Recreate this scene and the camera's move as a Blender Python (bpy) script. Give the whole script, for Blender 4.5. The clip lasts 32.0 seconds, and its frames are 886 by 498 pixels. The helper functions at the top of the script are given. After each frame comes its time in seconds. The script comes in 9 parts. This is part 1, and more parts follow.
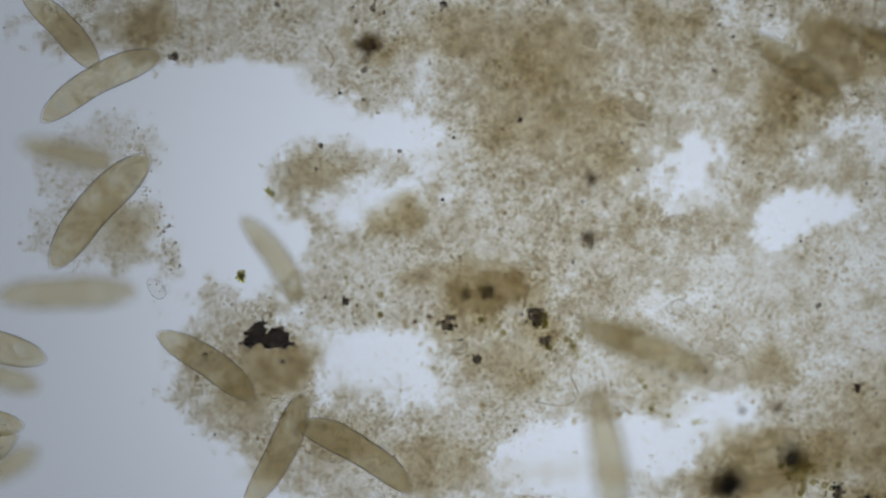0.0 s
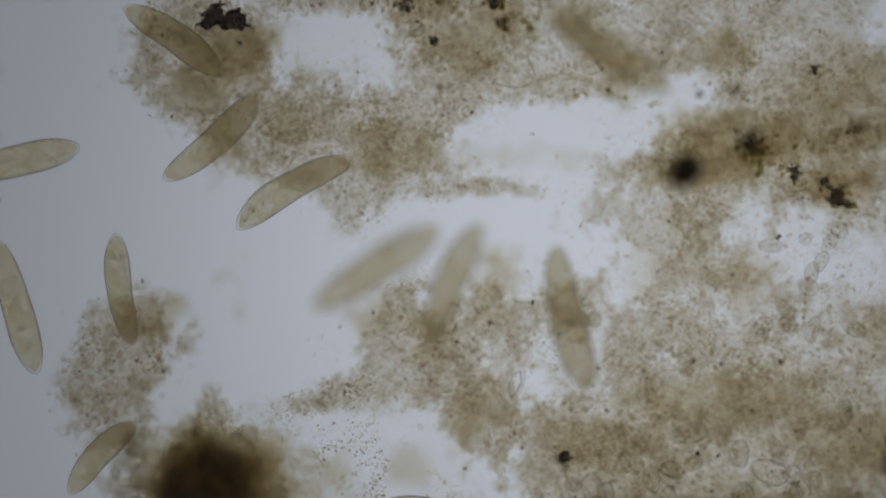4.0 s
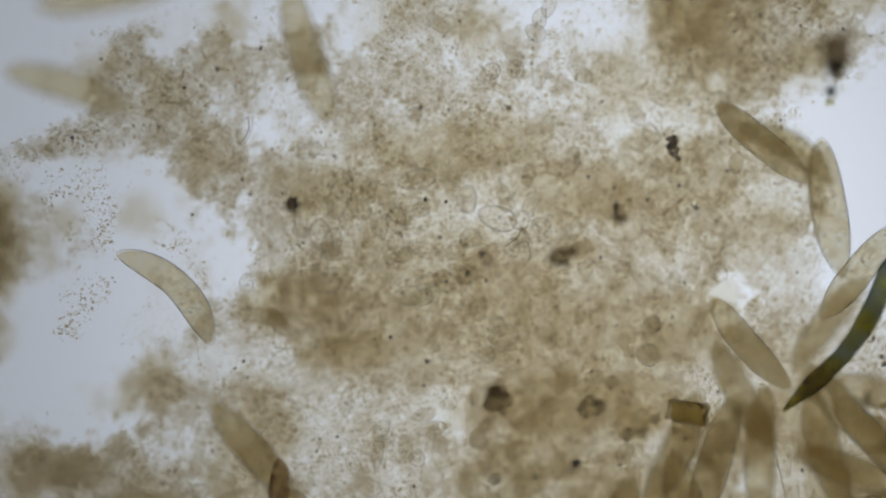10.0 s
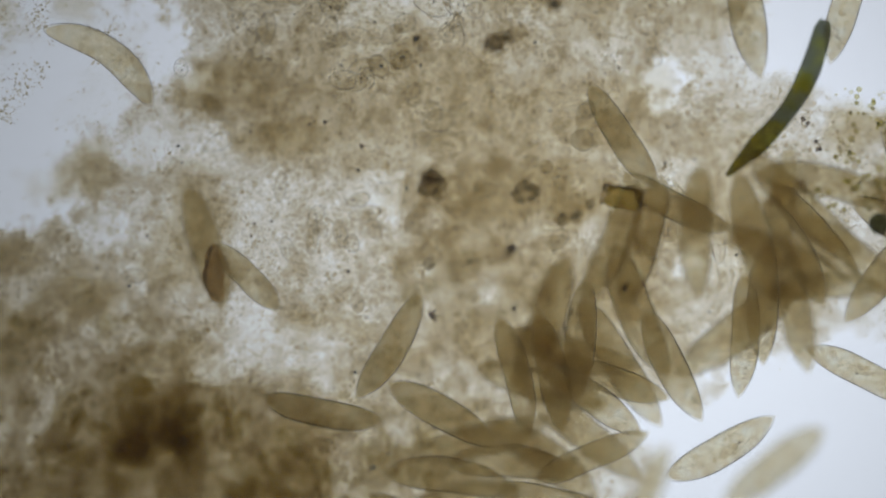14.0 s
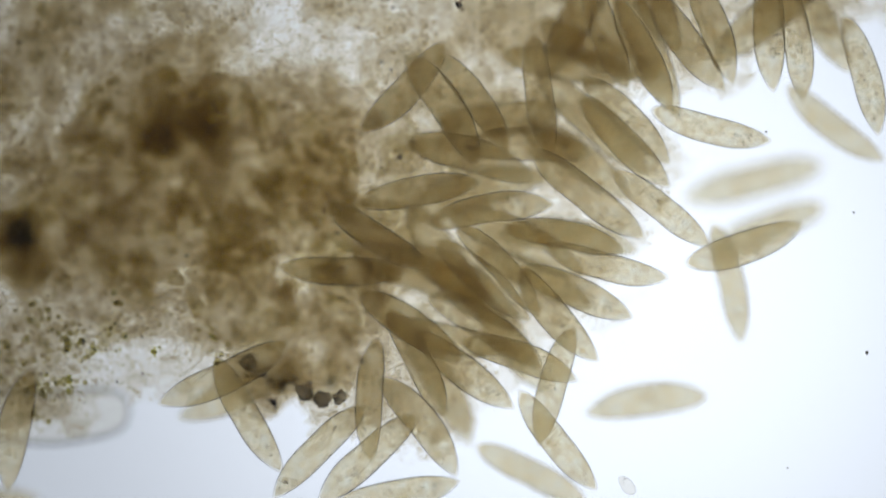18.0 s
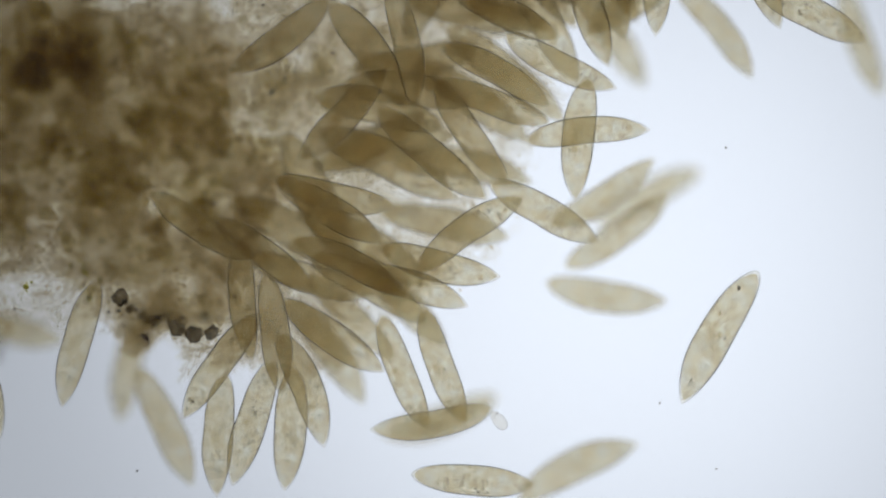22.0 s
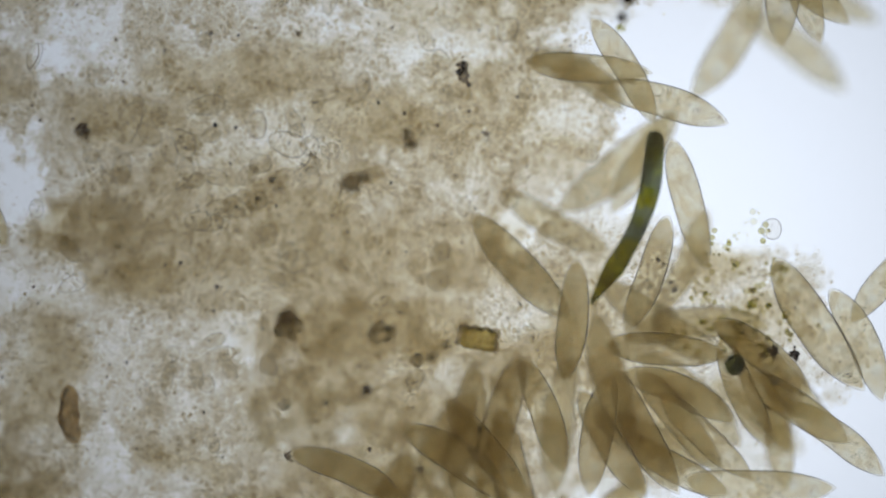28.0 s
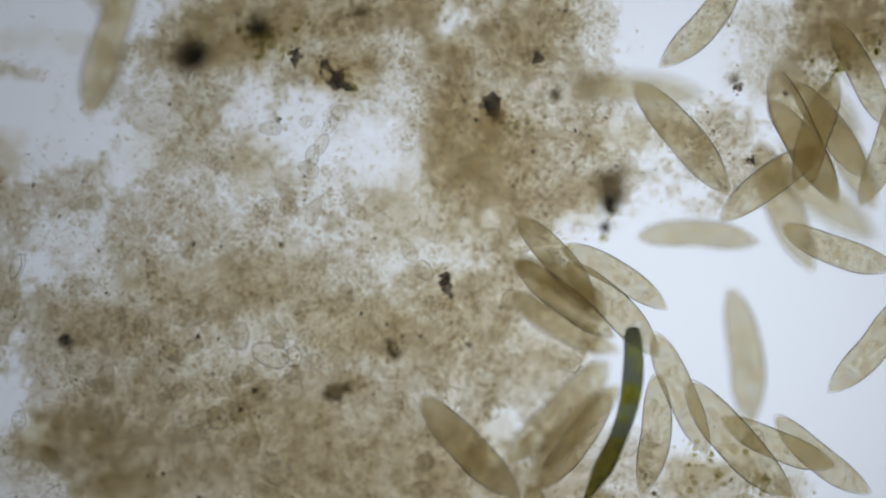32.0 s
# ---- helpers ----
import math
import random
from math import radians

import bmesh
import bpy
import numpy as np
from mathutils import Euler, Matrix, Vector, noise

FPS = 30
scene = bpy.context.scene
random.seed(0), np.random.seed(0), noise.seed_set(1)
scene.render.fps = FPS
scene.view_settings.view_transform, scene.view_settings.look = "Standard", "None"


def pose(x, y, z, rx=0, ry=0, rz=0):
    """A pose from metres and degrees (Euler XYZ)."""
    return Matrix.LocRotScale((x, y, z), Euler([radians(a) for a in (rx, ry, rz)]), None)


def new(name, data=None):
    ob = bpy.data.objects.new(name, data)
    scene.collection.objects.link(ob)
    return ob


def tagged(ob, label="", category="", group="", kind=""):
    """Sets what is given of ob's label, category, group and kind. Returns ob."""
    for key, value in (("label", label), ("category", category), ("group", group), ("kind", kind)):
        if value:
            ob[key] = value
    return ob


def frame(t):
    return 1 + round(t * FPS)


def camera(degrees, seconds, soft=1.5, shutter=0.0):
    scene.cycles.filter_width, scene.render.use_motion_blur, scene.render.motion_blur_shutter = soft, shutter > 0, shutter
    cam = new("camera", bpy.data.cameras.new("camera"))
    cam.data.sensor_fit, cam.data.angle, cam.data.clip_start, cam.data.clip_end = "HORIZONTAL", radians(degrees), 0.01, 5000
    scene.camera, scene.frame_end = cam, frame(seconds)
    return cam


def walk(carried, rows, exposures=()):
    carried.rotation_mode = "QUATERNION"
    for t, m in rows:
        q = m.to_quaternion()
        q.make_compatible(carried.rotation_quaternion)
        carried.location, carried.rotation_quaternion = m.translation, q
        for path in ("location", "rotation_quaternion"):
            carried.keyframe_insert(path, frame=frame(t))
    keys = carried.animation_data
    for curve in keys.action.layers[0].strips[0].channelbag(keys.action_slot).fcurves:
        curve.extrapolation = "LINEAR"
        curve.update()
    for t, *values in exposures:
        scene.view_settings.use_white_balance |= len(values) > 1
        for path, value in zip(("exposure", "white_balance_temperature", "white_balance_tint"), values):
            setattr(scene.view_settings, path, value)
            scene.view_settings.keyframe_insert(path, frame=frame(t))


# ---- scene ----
# A drop of pond water between slide and cover slip, seen from above through a microscope.
# Scale 1000 : 1, so that one metre here is one millimetre on the slide.
HEIGHT = 7.46
cam = camera(12.0, 32.0, soft=1.95)
cam.data.dof.use_dof = True
cam.data.dof.focus_distance = HEIGHT
cam.data.dof.aperture_fstop = 0.072
PATH = [
    (0, pose(-0.0000, 0.0000, HEIGHT)),
    (0.5, pose(-0.0000, 0.0000, HEIGHT)),
    (1, pose(0.1209, -0.0107, HEIGHT)),
    (1.5, pose(0.1209, -0.0107, HEIGHT)),
    (2, pose(0.1224, -0.0474, HEIGHT)),
    (2.5, pose(0.0979, -0.3276, HEIGHT)),
    (4.5, pose(0.0759, -0.5736, HEIGHT)),
    (5, pose(0.2489, -0.5889, HEIGHT)),
    (5.5, pose(0.3928, -0.6027, HEIGHT)),
    (6, pose(0.3928, -0.6042, HEIGHT)),
    (6.5, pose(0.3760, -0.8124, HEIGHT)),
    (7, pose(0.3699, -0.8890, HEIGHT)),
    (7.5, pose(0.3699, -0.8905, HEIGHT)),
    (8, pose(0.3637, -0.9732, HEIGHT)),
    (8.5, pose(0.3622, -0.9870, HEIGHT)),
    (9, pose(0.5337, -1.0115, HEIGHT)),
    (9.5, pose(0.5413, -1.0115, HEIGHT)),
    (10, pose(0.5581, -1.0130, HEIGHT)),
    (10.5, pose(0.6744, -1.0253, HEIGHT)),
    (11, pose(0.7020, -1.0283, HEIGHT)),
    (11.5, pose(0.7020, -1.0283, HEIGHT)),
    (12, pose(0.7020, -1.0283, HEIGHT)),
    (12.5, pose(0.7020, -1.0283, HEIGHT)),
    (13, pose(0.7020, -1.0895, HEIGHT)),
    (13.5, pose(0.6836, -1.2917, HEIGHT)),
    (15.5, pose(0.6636, -1.5087, HEIGHT)),
    (16, pose(0.6498, -1.6680, HEIGHT)),
    (16.5, pose(0.6406, -1.7721, HEIGHT)),
    (17, pose(0.6406, -1.7721, HEIGHT)),
    (17.5, pose(0.6360, -1.8318, HEIGHT)),
    (18, pose(0.6268, -1.9435, HEIGHT)),
    (18.5, pose(0.6237, -1.9787, HEIGHT)),
    (19, pose(0.6191, -2.0216, HEIGHT)),
    (19.5, pose(0.6176, -2.0369, HEIGHT)),
    (20, pose(0.6206, -2.0369, HEIGHT)),
    (20.5, pose(0.6681, -2.0415, HEIGHT)),
    (21, pose(0.8044, -2.0537, HEIGHT)),
    (21.5, pose(0.8534, -2.0583, HEIGHT)),
    (22, pose(0.8534, -2.0583, HEIGHT)),
    (22.5, pose(0.8519, -2.0414, HEIGHT)),
    (23, pose(0.8610, -1.9296, HEIGHT)),
    (23.5, pose(0.8687, -1.8316, HEIGHT)),
    (24, pose(0.8764, -1.7504, HEIGHT)),
    (24.5, pose(0.8825, -1.6738, HEIGHT)),
    (25, pose(0.8886, -1.6019, HEIGHT)),
    (25.5, pose(0.8932, -1.5575, HEIGHT)),
    (27.5, pose(0.9192, -1.2625, HEIGHT)),
    (28, pose(0.9299, -1.1445, HEIGHT)),
    (28.5, pose(0.9360, -1.0649, HEIGHT)),
    (29, pose(0.9406, -1.0082, HEIGHT)),
    (29.5, pose(0.9422, -0.9822, HEIGHT)),
    (30, pose(0.9437, -0.9607, HEIGHT)),
    (30.5, pose(0.9483, -0.9163, HEIGHT)),
    (31, pose(0.9559, -0.8260, HEIGHT)),
    (31.5, pose(0.9605, -0.7709, HEIGHT)),
    (32, pose(0.9605, -0.7709, HEIGHT)),
]
walk(cam, PATH, exposures=[
    (0, -0.27, 6280, 9.5), (2, -0.27, 6440, 9.8), (4.5, -0.76, 6635, 10.9), (5, -0.74, 6680, 10.9), (6, -0.53, 6700, 10.9), (7, -0.46, 6670, 11.2),
    (8, -0.38, 6612, 11.2), (9, -0.18, 6590, 10.9), (10, -0.03, 6530, 10.5), (12, 0.03, 6490, 10.0), (13.5, 0.04, 6509, 10.0), (15.5, 0.25, 6350, 9.7),
    (16.5, 0.38, 6370, 9.7), (19, 0.44, 6491, 10.0), (20.5, 0.42, 6509, 10.3), (22, 0.16, 6530, 10.0), (23, 0.09, 6730, 10.6), (24, 0.15, 6740, 10.6),
    (25.5, 0.24, 6581, 10.3), (27.5, 0.25, 6450, 10.0), (28, 0.24, 6400, 10.0), (29, 0.15, 6390, 10.0), (30.5, 0.06, 6380, 10.0), (32, -0.05, 6400, 10.0),
])
scene.cycles.transparent_max_bounces = 96

# even fill light all round the microscope, added to lift the darkest matter
world = bpy.data.worlds.new("world")
scene.world = world
world.use_nodes = True
world.node_tree.nodes["Background"].inputs[0].default_value = (0.95, 0.97, 1.0, 1)
world.node_tree.nodes["Background"].inputs[1].default_value = 0.30


# ---- materials ----
def tree(name):
    m = bpy.data.materials.new(name)
    m.use_nodes = True
    m.node_tree.nodes.clear()
    return m, m.node_tree.nodes, m.node_tree.links


def ramp(nodes, stops):
    r = nodes.new("ShaderNodeValToRGB")
    while len(r.color_ramp.elements) < len(stops):
        r.color_ramp.elements.new(0.5)
    for e, (p, c) in zip(r.color_ramp.elements, stops):
        e.position, e.color = p, (*c, 1)
    return r


def clear_matter(name, stops, vary="island", gloss=0.0, edge=0.3, grain=0.0, grain_size=60.0, rough=0.25, scatter=0.0, body=(0.62, 0.57, 0.45), least=0.0, gloss_tint=(0.22, 0.23, 0.27)):
    """Matter that lets light through: a tint that varies from piece to piece and in fine grain, and gloss towards the
    edge, mostly tinted dark to paint a shaded rim.
    """
    m, n, l = tree(name)
    out = n.new("ShaderNodeOutputMaterial")
    clear = n.new("ShaderNodeBsdfTransparent")
    r = ramp(n, stops)
    if vary == "island":
        src = n.new("ShaderNodeNewGeometry").outputs["Random Per Island"]
    elif vary == "object":
        src = n.new("ShaderNodeObjectInfo").outputs["Random"]
    else:
        tc, nz = n.new("ShaderNodeTexCoord"), n.new("ShaderNodeTexNoise")
        l.new(tc.outputs["Object"], nz.inputs["Vector"])
        nz.inputs["Scale"].default_value, nz.inputs["Detail"].default_value = vary, 3
        src = nz.outputs["Fac"]
    l.new(src, r.inputs["Fac"])
    colour = r.outputs["Color"]
    if grain:
        tc, nz = n.new("ShaderNodeTexCoord"), n.new("ShaderNodeTexNoise")
        l.new(tc.outputs["Object"], nz.inputs["Vector"])
        nz.inputs["Scale"].default_value, nz.inputs["Detail"].default_value, nz.inputs["Roughness"].default_value = grain_size, 4, 0.7
        g = ramp(n, [(0.32, (1 - grain, 1 - grain * 1.05, 1 - grain * 1.15)), (0.6, (1, 1, 1))])
        l.new(nz.outputs["Fac"], g.inputs["Fac"])
        mix = n.new("ShaderNodeMix")
        mix.data_type, mix.blend_type = "RGBA", "MULTIPLY"
        mix.inputs["Factor"].default_value = 1
        l.new(colour, mix.inputs["A"])
        l.new(g.outputs["Color"], mix.inputs["B"])
        colour = mix.outputs["Result"]
    l.new(colour, clear.inputs["Color"])
    if scatter:
        dull, both = n.new("ShaderNodeBsdfTranslucent"), n.new("ShaderNodeMixShader")
        dull.inputs["Color"].default_value = (*body, 1)
        both.inputs["Fac"].default_value = scatter
        l.new(clear.outputs[0], both.inputs[1])
        l.new(dull.outputs[0], both.inputs[2])
        clear = both
    if gloss:
        shine, lw, mp, mx = n.new("ShaderNodeBsdfGlossy"), n.new("ShaderNodeLayerWeight"), n.new("ShaderNodeMapRange"), n.new("ShaderNodeMixShader")
        shine.inputs["Roughness"].default_value = rough
        # a dark tint here paints the edge shade; only the glass has it pale
        shine.inputs["Color"].default_value = (*gloss_tint, 1)
        lw.inputs["Blend"].default_value = 0.5
        mp.inputs["From Min"].default_value, mp.inputs["From Max"].default_value = 1 - edge, 1.0
        mp.inputs["To Min"].default_value, mp.inputs["To Max"].default_value = least, gloss
        l.new(lw.outputs["Facing"], mp.inputs["Value"])
        l.new(mp.outputs["Result"], mx.inputs["Fac"])
        l.new(clear.outputs[0], mx.inputs[1])
        l.new(shine.outputs[0], mx.inputs[2])
        l.new(mx.outputs[0], out.inputs["Surface"])
    else:
        l.new(clear.outputs[0], out.inputs["Surface"])
    return m


def murky(name, dark, light, opaque, scale=60.0):
    """A dense body: part of the light passes, the rest is scattered on a rough surface."""
    m, n, l = tree(name)
    out, clear, rough, mx = n.new("ShaderNodeOutputMaterial"), n.new("ShaderNodeBsdfTransparent"), n.new("ShaderNodeBsdfPrincipled"), n.new("ShaderNodeMixShader")
    tc, nz, r = n.new("ShaderNodeTexCoord"), n.new("ShaderNodeTexNoise"), ramp(n, [(0.35, dark), (0.68, light)])
    nz.inputs["Scale"].default_value, nz.inputs["Detail"].default_value = scale, 5
    l.new(tc.outputs["Object"], nz.inputs["Vector"])
    l.new(nz.outputs["Fac"], r.inputs["Fac"])
    l.new(r.outputs["Color"], clear.inputs["Color"])
    l.new(r.outputs["Color"], rough.inputs["Base Color"])
    rough.inputs["Roughness"].default_value = 0.7
    mx.inputs["Fac"].default_value = opaque
    l.new(clear.outputs[0], mx.inputs[1])
    l.new(rough.outputs[0], mx.inputs[2])
    l.new(mx.outputs[0], out.inputs["Surface"])
    return m


FLOC = {
    "fine": clear_matter("fine_detritus", [(0.0, (0.78, 0.74, 0.64)), (0.02, (0.920, 0.900, 0.845)), (0.3, (0.964, 0.953, 0.924)), (0.6, (0.984, 0.978, 0.962)), (1.0, (1.000, 1.000, 1.000))], scatter=0.015),
    "crumbs": clear_matter("tan_crumbs", [(0.0, (0.89, 0.85, 0.76)), (0.1, (0.935, 0.912, 0.855)), (0.5, (0.966, 0.952, 0.915)), (1.0, (0.99, 0.984, 0.965))], gloss=0.2, edge=0.35, gloss_tint=(0.35, 0.33, 0.28)),
    "specks": clear_matter("dark_specks", [(0.0, (0.26, 0.24, 0.23)), (0.5, (0.48, 0.45, 0.41)), (1.0, (0.72, 0.68, 0.62))], scatter=0.05),
    "cloud": clear_matter("brown_detritus", [(0.0, (0.948, 0.931, 0.879)), (0.5, (0.962, 0.950, 0.911)), (1.0, (0.978, 0.971, 0.948))], grain=0.05, grain_size=80, scatter=0.02, body=(0.70, 0.62, 0.45)),
    "dense": clear_matter("dense_detritus", [(0.0, (0.925, 0.896, 0.792)), (0.5, (0.952, 0.933, 0.858)), (1.0, (0.970, 0.957, 0.908))], grain=0.06, grain_size=60, scatter=0.03, body=(0.62, 0.54, 0.32)),
    "dark": clear_matter("dark_detritus", [(0.0, (0.92, 0.90, 0.855)), (0.5, (0.945, 0.933, 0.900)), (1.0, (0.965, 0.956, 0.93))], grain=0.06, grain_size=60, scatter=0.02, body=(0.5, 0.46, 0.36)),
}
PELLICLE = clear_matter("cell_skin", [(0.3, (0.982, 0.968, 0.925)), (0.5, (0.990, 0.979, 0.945)), (0.7, (0.996, 0.988, 0.962))], vary=16.0, gloss=0.85, edge=0.58, grain=0.05, grain_size=90, rough=0.3,
                        scatter=0.05, body=(0.99, 0.92, 0.74), gloss_tint=(0.13, 0.13, 0.18))
ENDOPLASM = clear_matter("cell_inside", [(0.36, (0.925, 0.868, 0.73)), (0.48, (1.0, 0.965, 0.866)), (0.62, (1.0, 0.995, 0.945))], vary=34.0, grain=0.13, grain_size=130,
                         scatter=0.21, body=(1.0, 0.92, 0.70))
GRANULE = clear_matter("food_grain", [(0.0, (0.22, 0.22, 0.22)), (0.5, (0.48, 0.46, 0.41)), (1.0, (0.74, 0.70, 0.60))])
VACUOLE = clear_matter("food_bubble", [(0.0, (0.92, 0.895, 0.83)), (1.0, (0.99, 0.98, 0.95))], vary="object", gloss=0.35, edge=0.4, gloss_tint=(0.2, 0.2, 0.22))
WATERY = clear_matter("clear_bubble", [(0.0, (0.97, 0.97, 0.97)), (1.0, (1, 1, 1))], vary="object", gloss=0.5, edge=0.3)
NUCLEUS = clear_matter("cell_nucleus", [(0.0, (0.955, 0.94, 0.90)), (1.0, (0.98, 0.97, 0.945))], vary="object")
SHELL = clear_matter("thin_shell", [(0.0, (0.935, 0.918, 0.875)), (1.0, (0.985, 0.978, 0.962))], vary="object", gloss=1.0, edge=0.60, grain=0.05, grain_size=120, gloss_tint=(0.07, 0.08, 0.11))
GLASS = clear_matter("slide_glass", [(0.0, (0.985, 0.992, 0.99)), (1.0, (0.995, 0.998, 0.998))], vary=0.5, gloss=0.1, edge=0.1, rough=0.02, least=0.010, gloss_tint=(0.95, 0.95, 0.95))
CLOT = {
    "ink": murky("ink_black_clot", (0.20, 0.18, 0.18), (0.66, 0.60, 0.54), 0.1, 90),
    "speck": murky("dark_speck", (0.15, 0.14, 0.13), (0.5, 0.47, 0.42), 0.1, 90),
    "black": murky("black_clot", (0.46, 0.43, 0.40), (0.88, 0.84, 0.78), 0.05, 110),
    "mineral": clear_matter("grey_mineral", [(0.35, (0.62, 0.60, 0.56)), (0.65, (0.95, 0.93, 0.88))], vary=90.0, gloss=0.7, edge=0.45, rough=0.35),
    "rust": murky("rusty_husk", (0.60, 0.50, 0.35), (0.90, 0.82, 0.66), 0.06, 60),
    "brown": murky("brown_clot", (0.56, 0.52, 0.45), (0.90, 0.86, 0.78), 0.04, 70),
    "olive": murky("olive_clot", (0.10, 0.095, 0.05), (0.50, 0.46, 0.26), 0.1, 60),
    "green": murky("green_alga", (0.62, 0.61, 0.26), (0.92, 0.90, 0.60), 0.04, 130),
    "seed": murky("brown_seed", (0.28, 0.26, 0.22), (0.72, 0.66, 0.56), 0.06, 110),
}
ROD = clear_matter("algal_rod", [(0.36, (0.31, 0.32, 0.305)), (0.54, (0.33, 0.345, 0.27)), (0.68, (0.46, 0.46, 0.18))], vary=26.0, gloss=0.3, edge=0.5)
AMBER = clear_matter("amber_husk", [(0.35, (0.60, 0.53, 0.31)), (0.65, (0.79, 0.735, 0.50))], vary=30.0, gloss=0.7, edge=0.35)
SPHERE = murky("dark_green_cyst", (0.22, 0.235, 0.15), (0.34, 0.35, 0.23), 0.06, 90)


def lamp_material():
    """The lit lens of the condenser: brightest near its middle, the view's vignette painted into its falloff."""
    m, n, l = tree("condenser_glow_vignette")
    out, em, tc, ln, mp = (n.new("ShaderNode" + k) for k in ("OutputMaterial", "Emission", "TexCoord", "VectorMath", "MapRange"))
    off = n.new("ShaderNodeVectorMath")
    off.operation, ln.operation = "SUBTRACT", "LENGTH"
    off.inputs[1].default_value = (0.36, -0.03, 0)
    l.new(tc.outputs["Object"], off.inputs[0])
    l.new(off.outputs["Vector"], ln.inputs[0])
    l.new(ln.outputs["Value"], mp.inputs["Value"])
    mp.interpolation_type = "SMOOTHSTEP"
    mp.inputs["From Min"].default_value, mp.inputs["From Max"].default_value = 0.1, 1.5
    mp.inputs["To Min"].default_value, mp.inputs["To Max"].default_value = 0.965, 0.436
    em.inputs["Color"].default_value = (0.85, 0.905, 1.02, 1)
    l.new(mp.outputs["Result"], em.inputs["Strength"])
    l.new(em.outputs[0], out.inputs["Surface"])
    return m


def plain(name, colour, rough, metal=0.0):
    m, n, l = tree(name)
    out, b, nz, r = n.new("ShaderNodeOutputMaterial"), n.new("ShaderNodeBsdfPrincipled"), n.new("ShaderNodeTexNoise"), ramp(n, [(0.3, [c * 0.8 for c in colour]), (0.7, colour)])
    l.new(nz.outputs["Fac"], r.inputs["Fac"])
    l.new(r.outputs["Color"], b.inputs["Base Color"])
    b.inputs["Roughness"].default_value, b.inputs["Metallic"].default_value = rough, metal
    l.new(b.outputs[0], out.inputs["Surface"])
    return m


# ---- mesh helpers ----
def link(name, bm, material, smooth=True):
    me = bpy.data.meshes.new(name)
    bm.to_mesh(me)
    bm.free()
    me.materials.append(material)
    if smooth:
        me.polygons.foreach_set("use_smooth", [True] * len(me.polygons))
    return new(name, me)


def part(name, bm, material, parent, label="", smooth=True):
    ob = link(name, bm, material, smooth)
    ob.parent = parent
    if label:
        tagged(ob, label)
    return ob


def slab(x0, x1, y0, y1, z0, z1):
    bm = bmesh.new()
    bmesh.ops.create_cube(bm, size=1, matrix=Matrix.Translation(((x0 + x1) / 2, (y0 + y1) / 2, (z0 + z1) / 2)) @ Matrix.Diagonal((x1 - x0, y1 - y0, z1 - z0, 1)))
    bmesh.ops.bevel(bm, geom=bm.edges[:], offset=min(x1 - x0, y1 - y0, z1 - z0) * 0.12, segments=2, affect="EDGES")
    return bm


def disc(r, z0, z1, inner=0.0, n=96):
    """A round plate, or a ring when inner is given."""
    bm = bmesh.new()
    rings = []
    for rad, z in ((inner, z0), (r, z0), (r, z1), (inner, z1)) if inner else ((r, z0), (r, z1)):
        rings.append([bm.verts.new((rad * math.cos(2 * math.pi * i / n), rad * math.sin(2 * math.pi * i / n), z)) for i in range(n)])
    pairs = list(zip(rings, rings[1:] + rings[:1])) if inner else [(rings[0], rings[1])]
    for a, b in pairs:
        for i in range(n):
            bm.faces.new((a[i], a[(i + 1) % n], b[(i + 1) % n], b[i]))
    if not inner:
        bm.faces.new(rings[0][::-1])
        bm.faces.new(rings[1])
    return bm


def lump(r, seed, rough=0.35, flat=0.7, level=2):
    """An uneven rounded grain."""
    bm = bmesh.new()
    bmesh.ops.create_icosphere(bm, subdivisions=level, radius=r)
    s = Vector((seed * 1.7, seed * 0.9, seed * 2.3))
    for v in bm.verts:
        k = 1 + rough * noise.noise(v.co / r * 1.3 + s) + 0.6 * rough * noise.noise(v.co / r * 3.1 + s)
        v.co = Vector((v.co.x * k, v.co.y * k, v.co.z * k * flat))
    return bm


# ---- setting: slide, cover slip, condenser ----
SLIDE_TOP = -0.24
slide = tagged(link("glass_slide", slab(-37, 38, -14, 11, SLIDE_TOP - 1.0, SLIDE_TOP), GLASS, False), "clear glass microscope slide under the water film", "slide", kind="structure")
slip = tagged(link("cover_slip", slab(-9, 10, -10.5, 8.5, 0.16, 0.31), GLASS, False), "thin clear glass cover slip over the water film", "cover slip", kind="structure")
condenser = tagged(new("condenser"), "round glowing microscope condenser below the slide", "lamp")
part("lens", disc(1.9, -0.06, 0.0), lamp_material(), condenser, "bright bluish-white lit lens", False)
part("ring", disc(2.2, -0.22, 0.05, 1.9), plain("black_metal", (0.03, 0.03, 0.03), 0.4, 0.8), condenser, "black metal lens ring", False)


# ---- detritus ----
VOIDS, SHEETS, LUMPS = [], [], []


def patch(x, y, rx, ry, turn):
    return x, y, rx, ry, math.cos(radians(turn)), math.sin(radians(turn))


def opening(x, y, rx, ry, turn, soft, rest):
    """Clear water within the matter; soft: the width of its edge; rest: the share of matter left in it."""
    VOIDS.append((patch(x, y, rx, ry, turn), soft, rest))


def sheet(x, y, rx, ry, turn, amount):
    """A wide patch of the mat."""
    SHEETS.append((patch(x, y, rx, ry, turn), amount))


def soft_lump(x, y, rx, ry, turn, amount):
    """A loose brown lump that hangs below the mat."""
    LUMPS.append((patch(x, y, rx, ry, turn), amount))


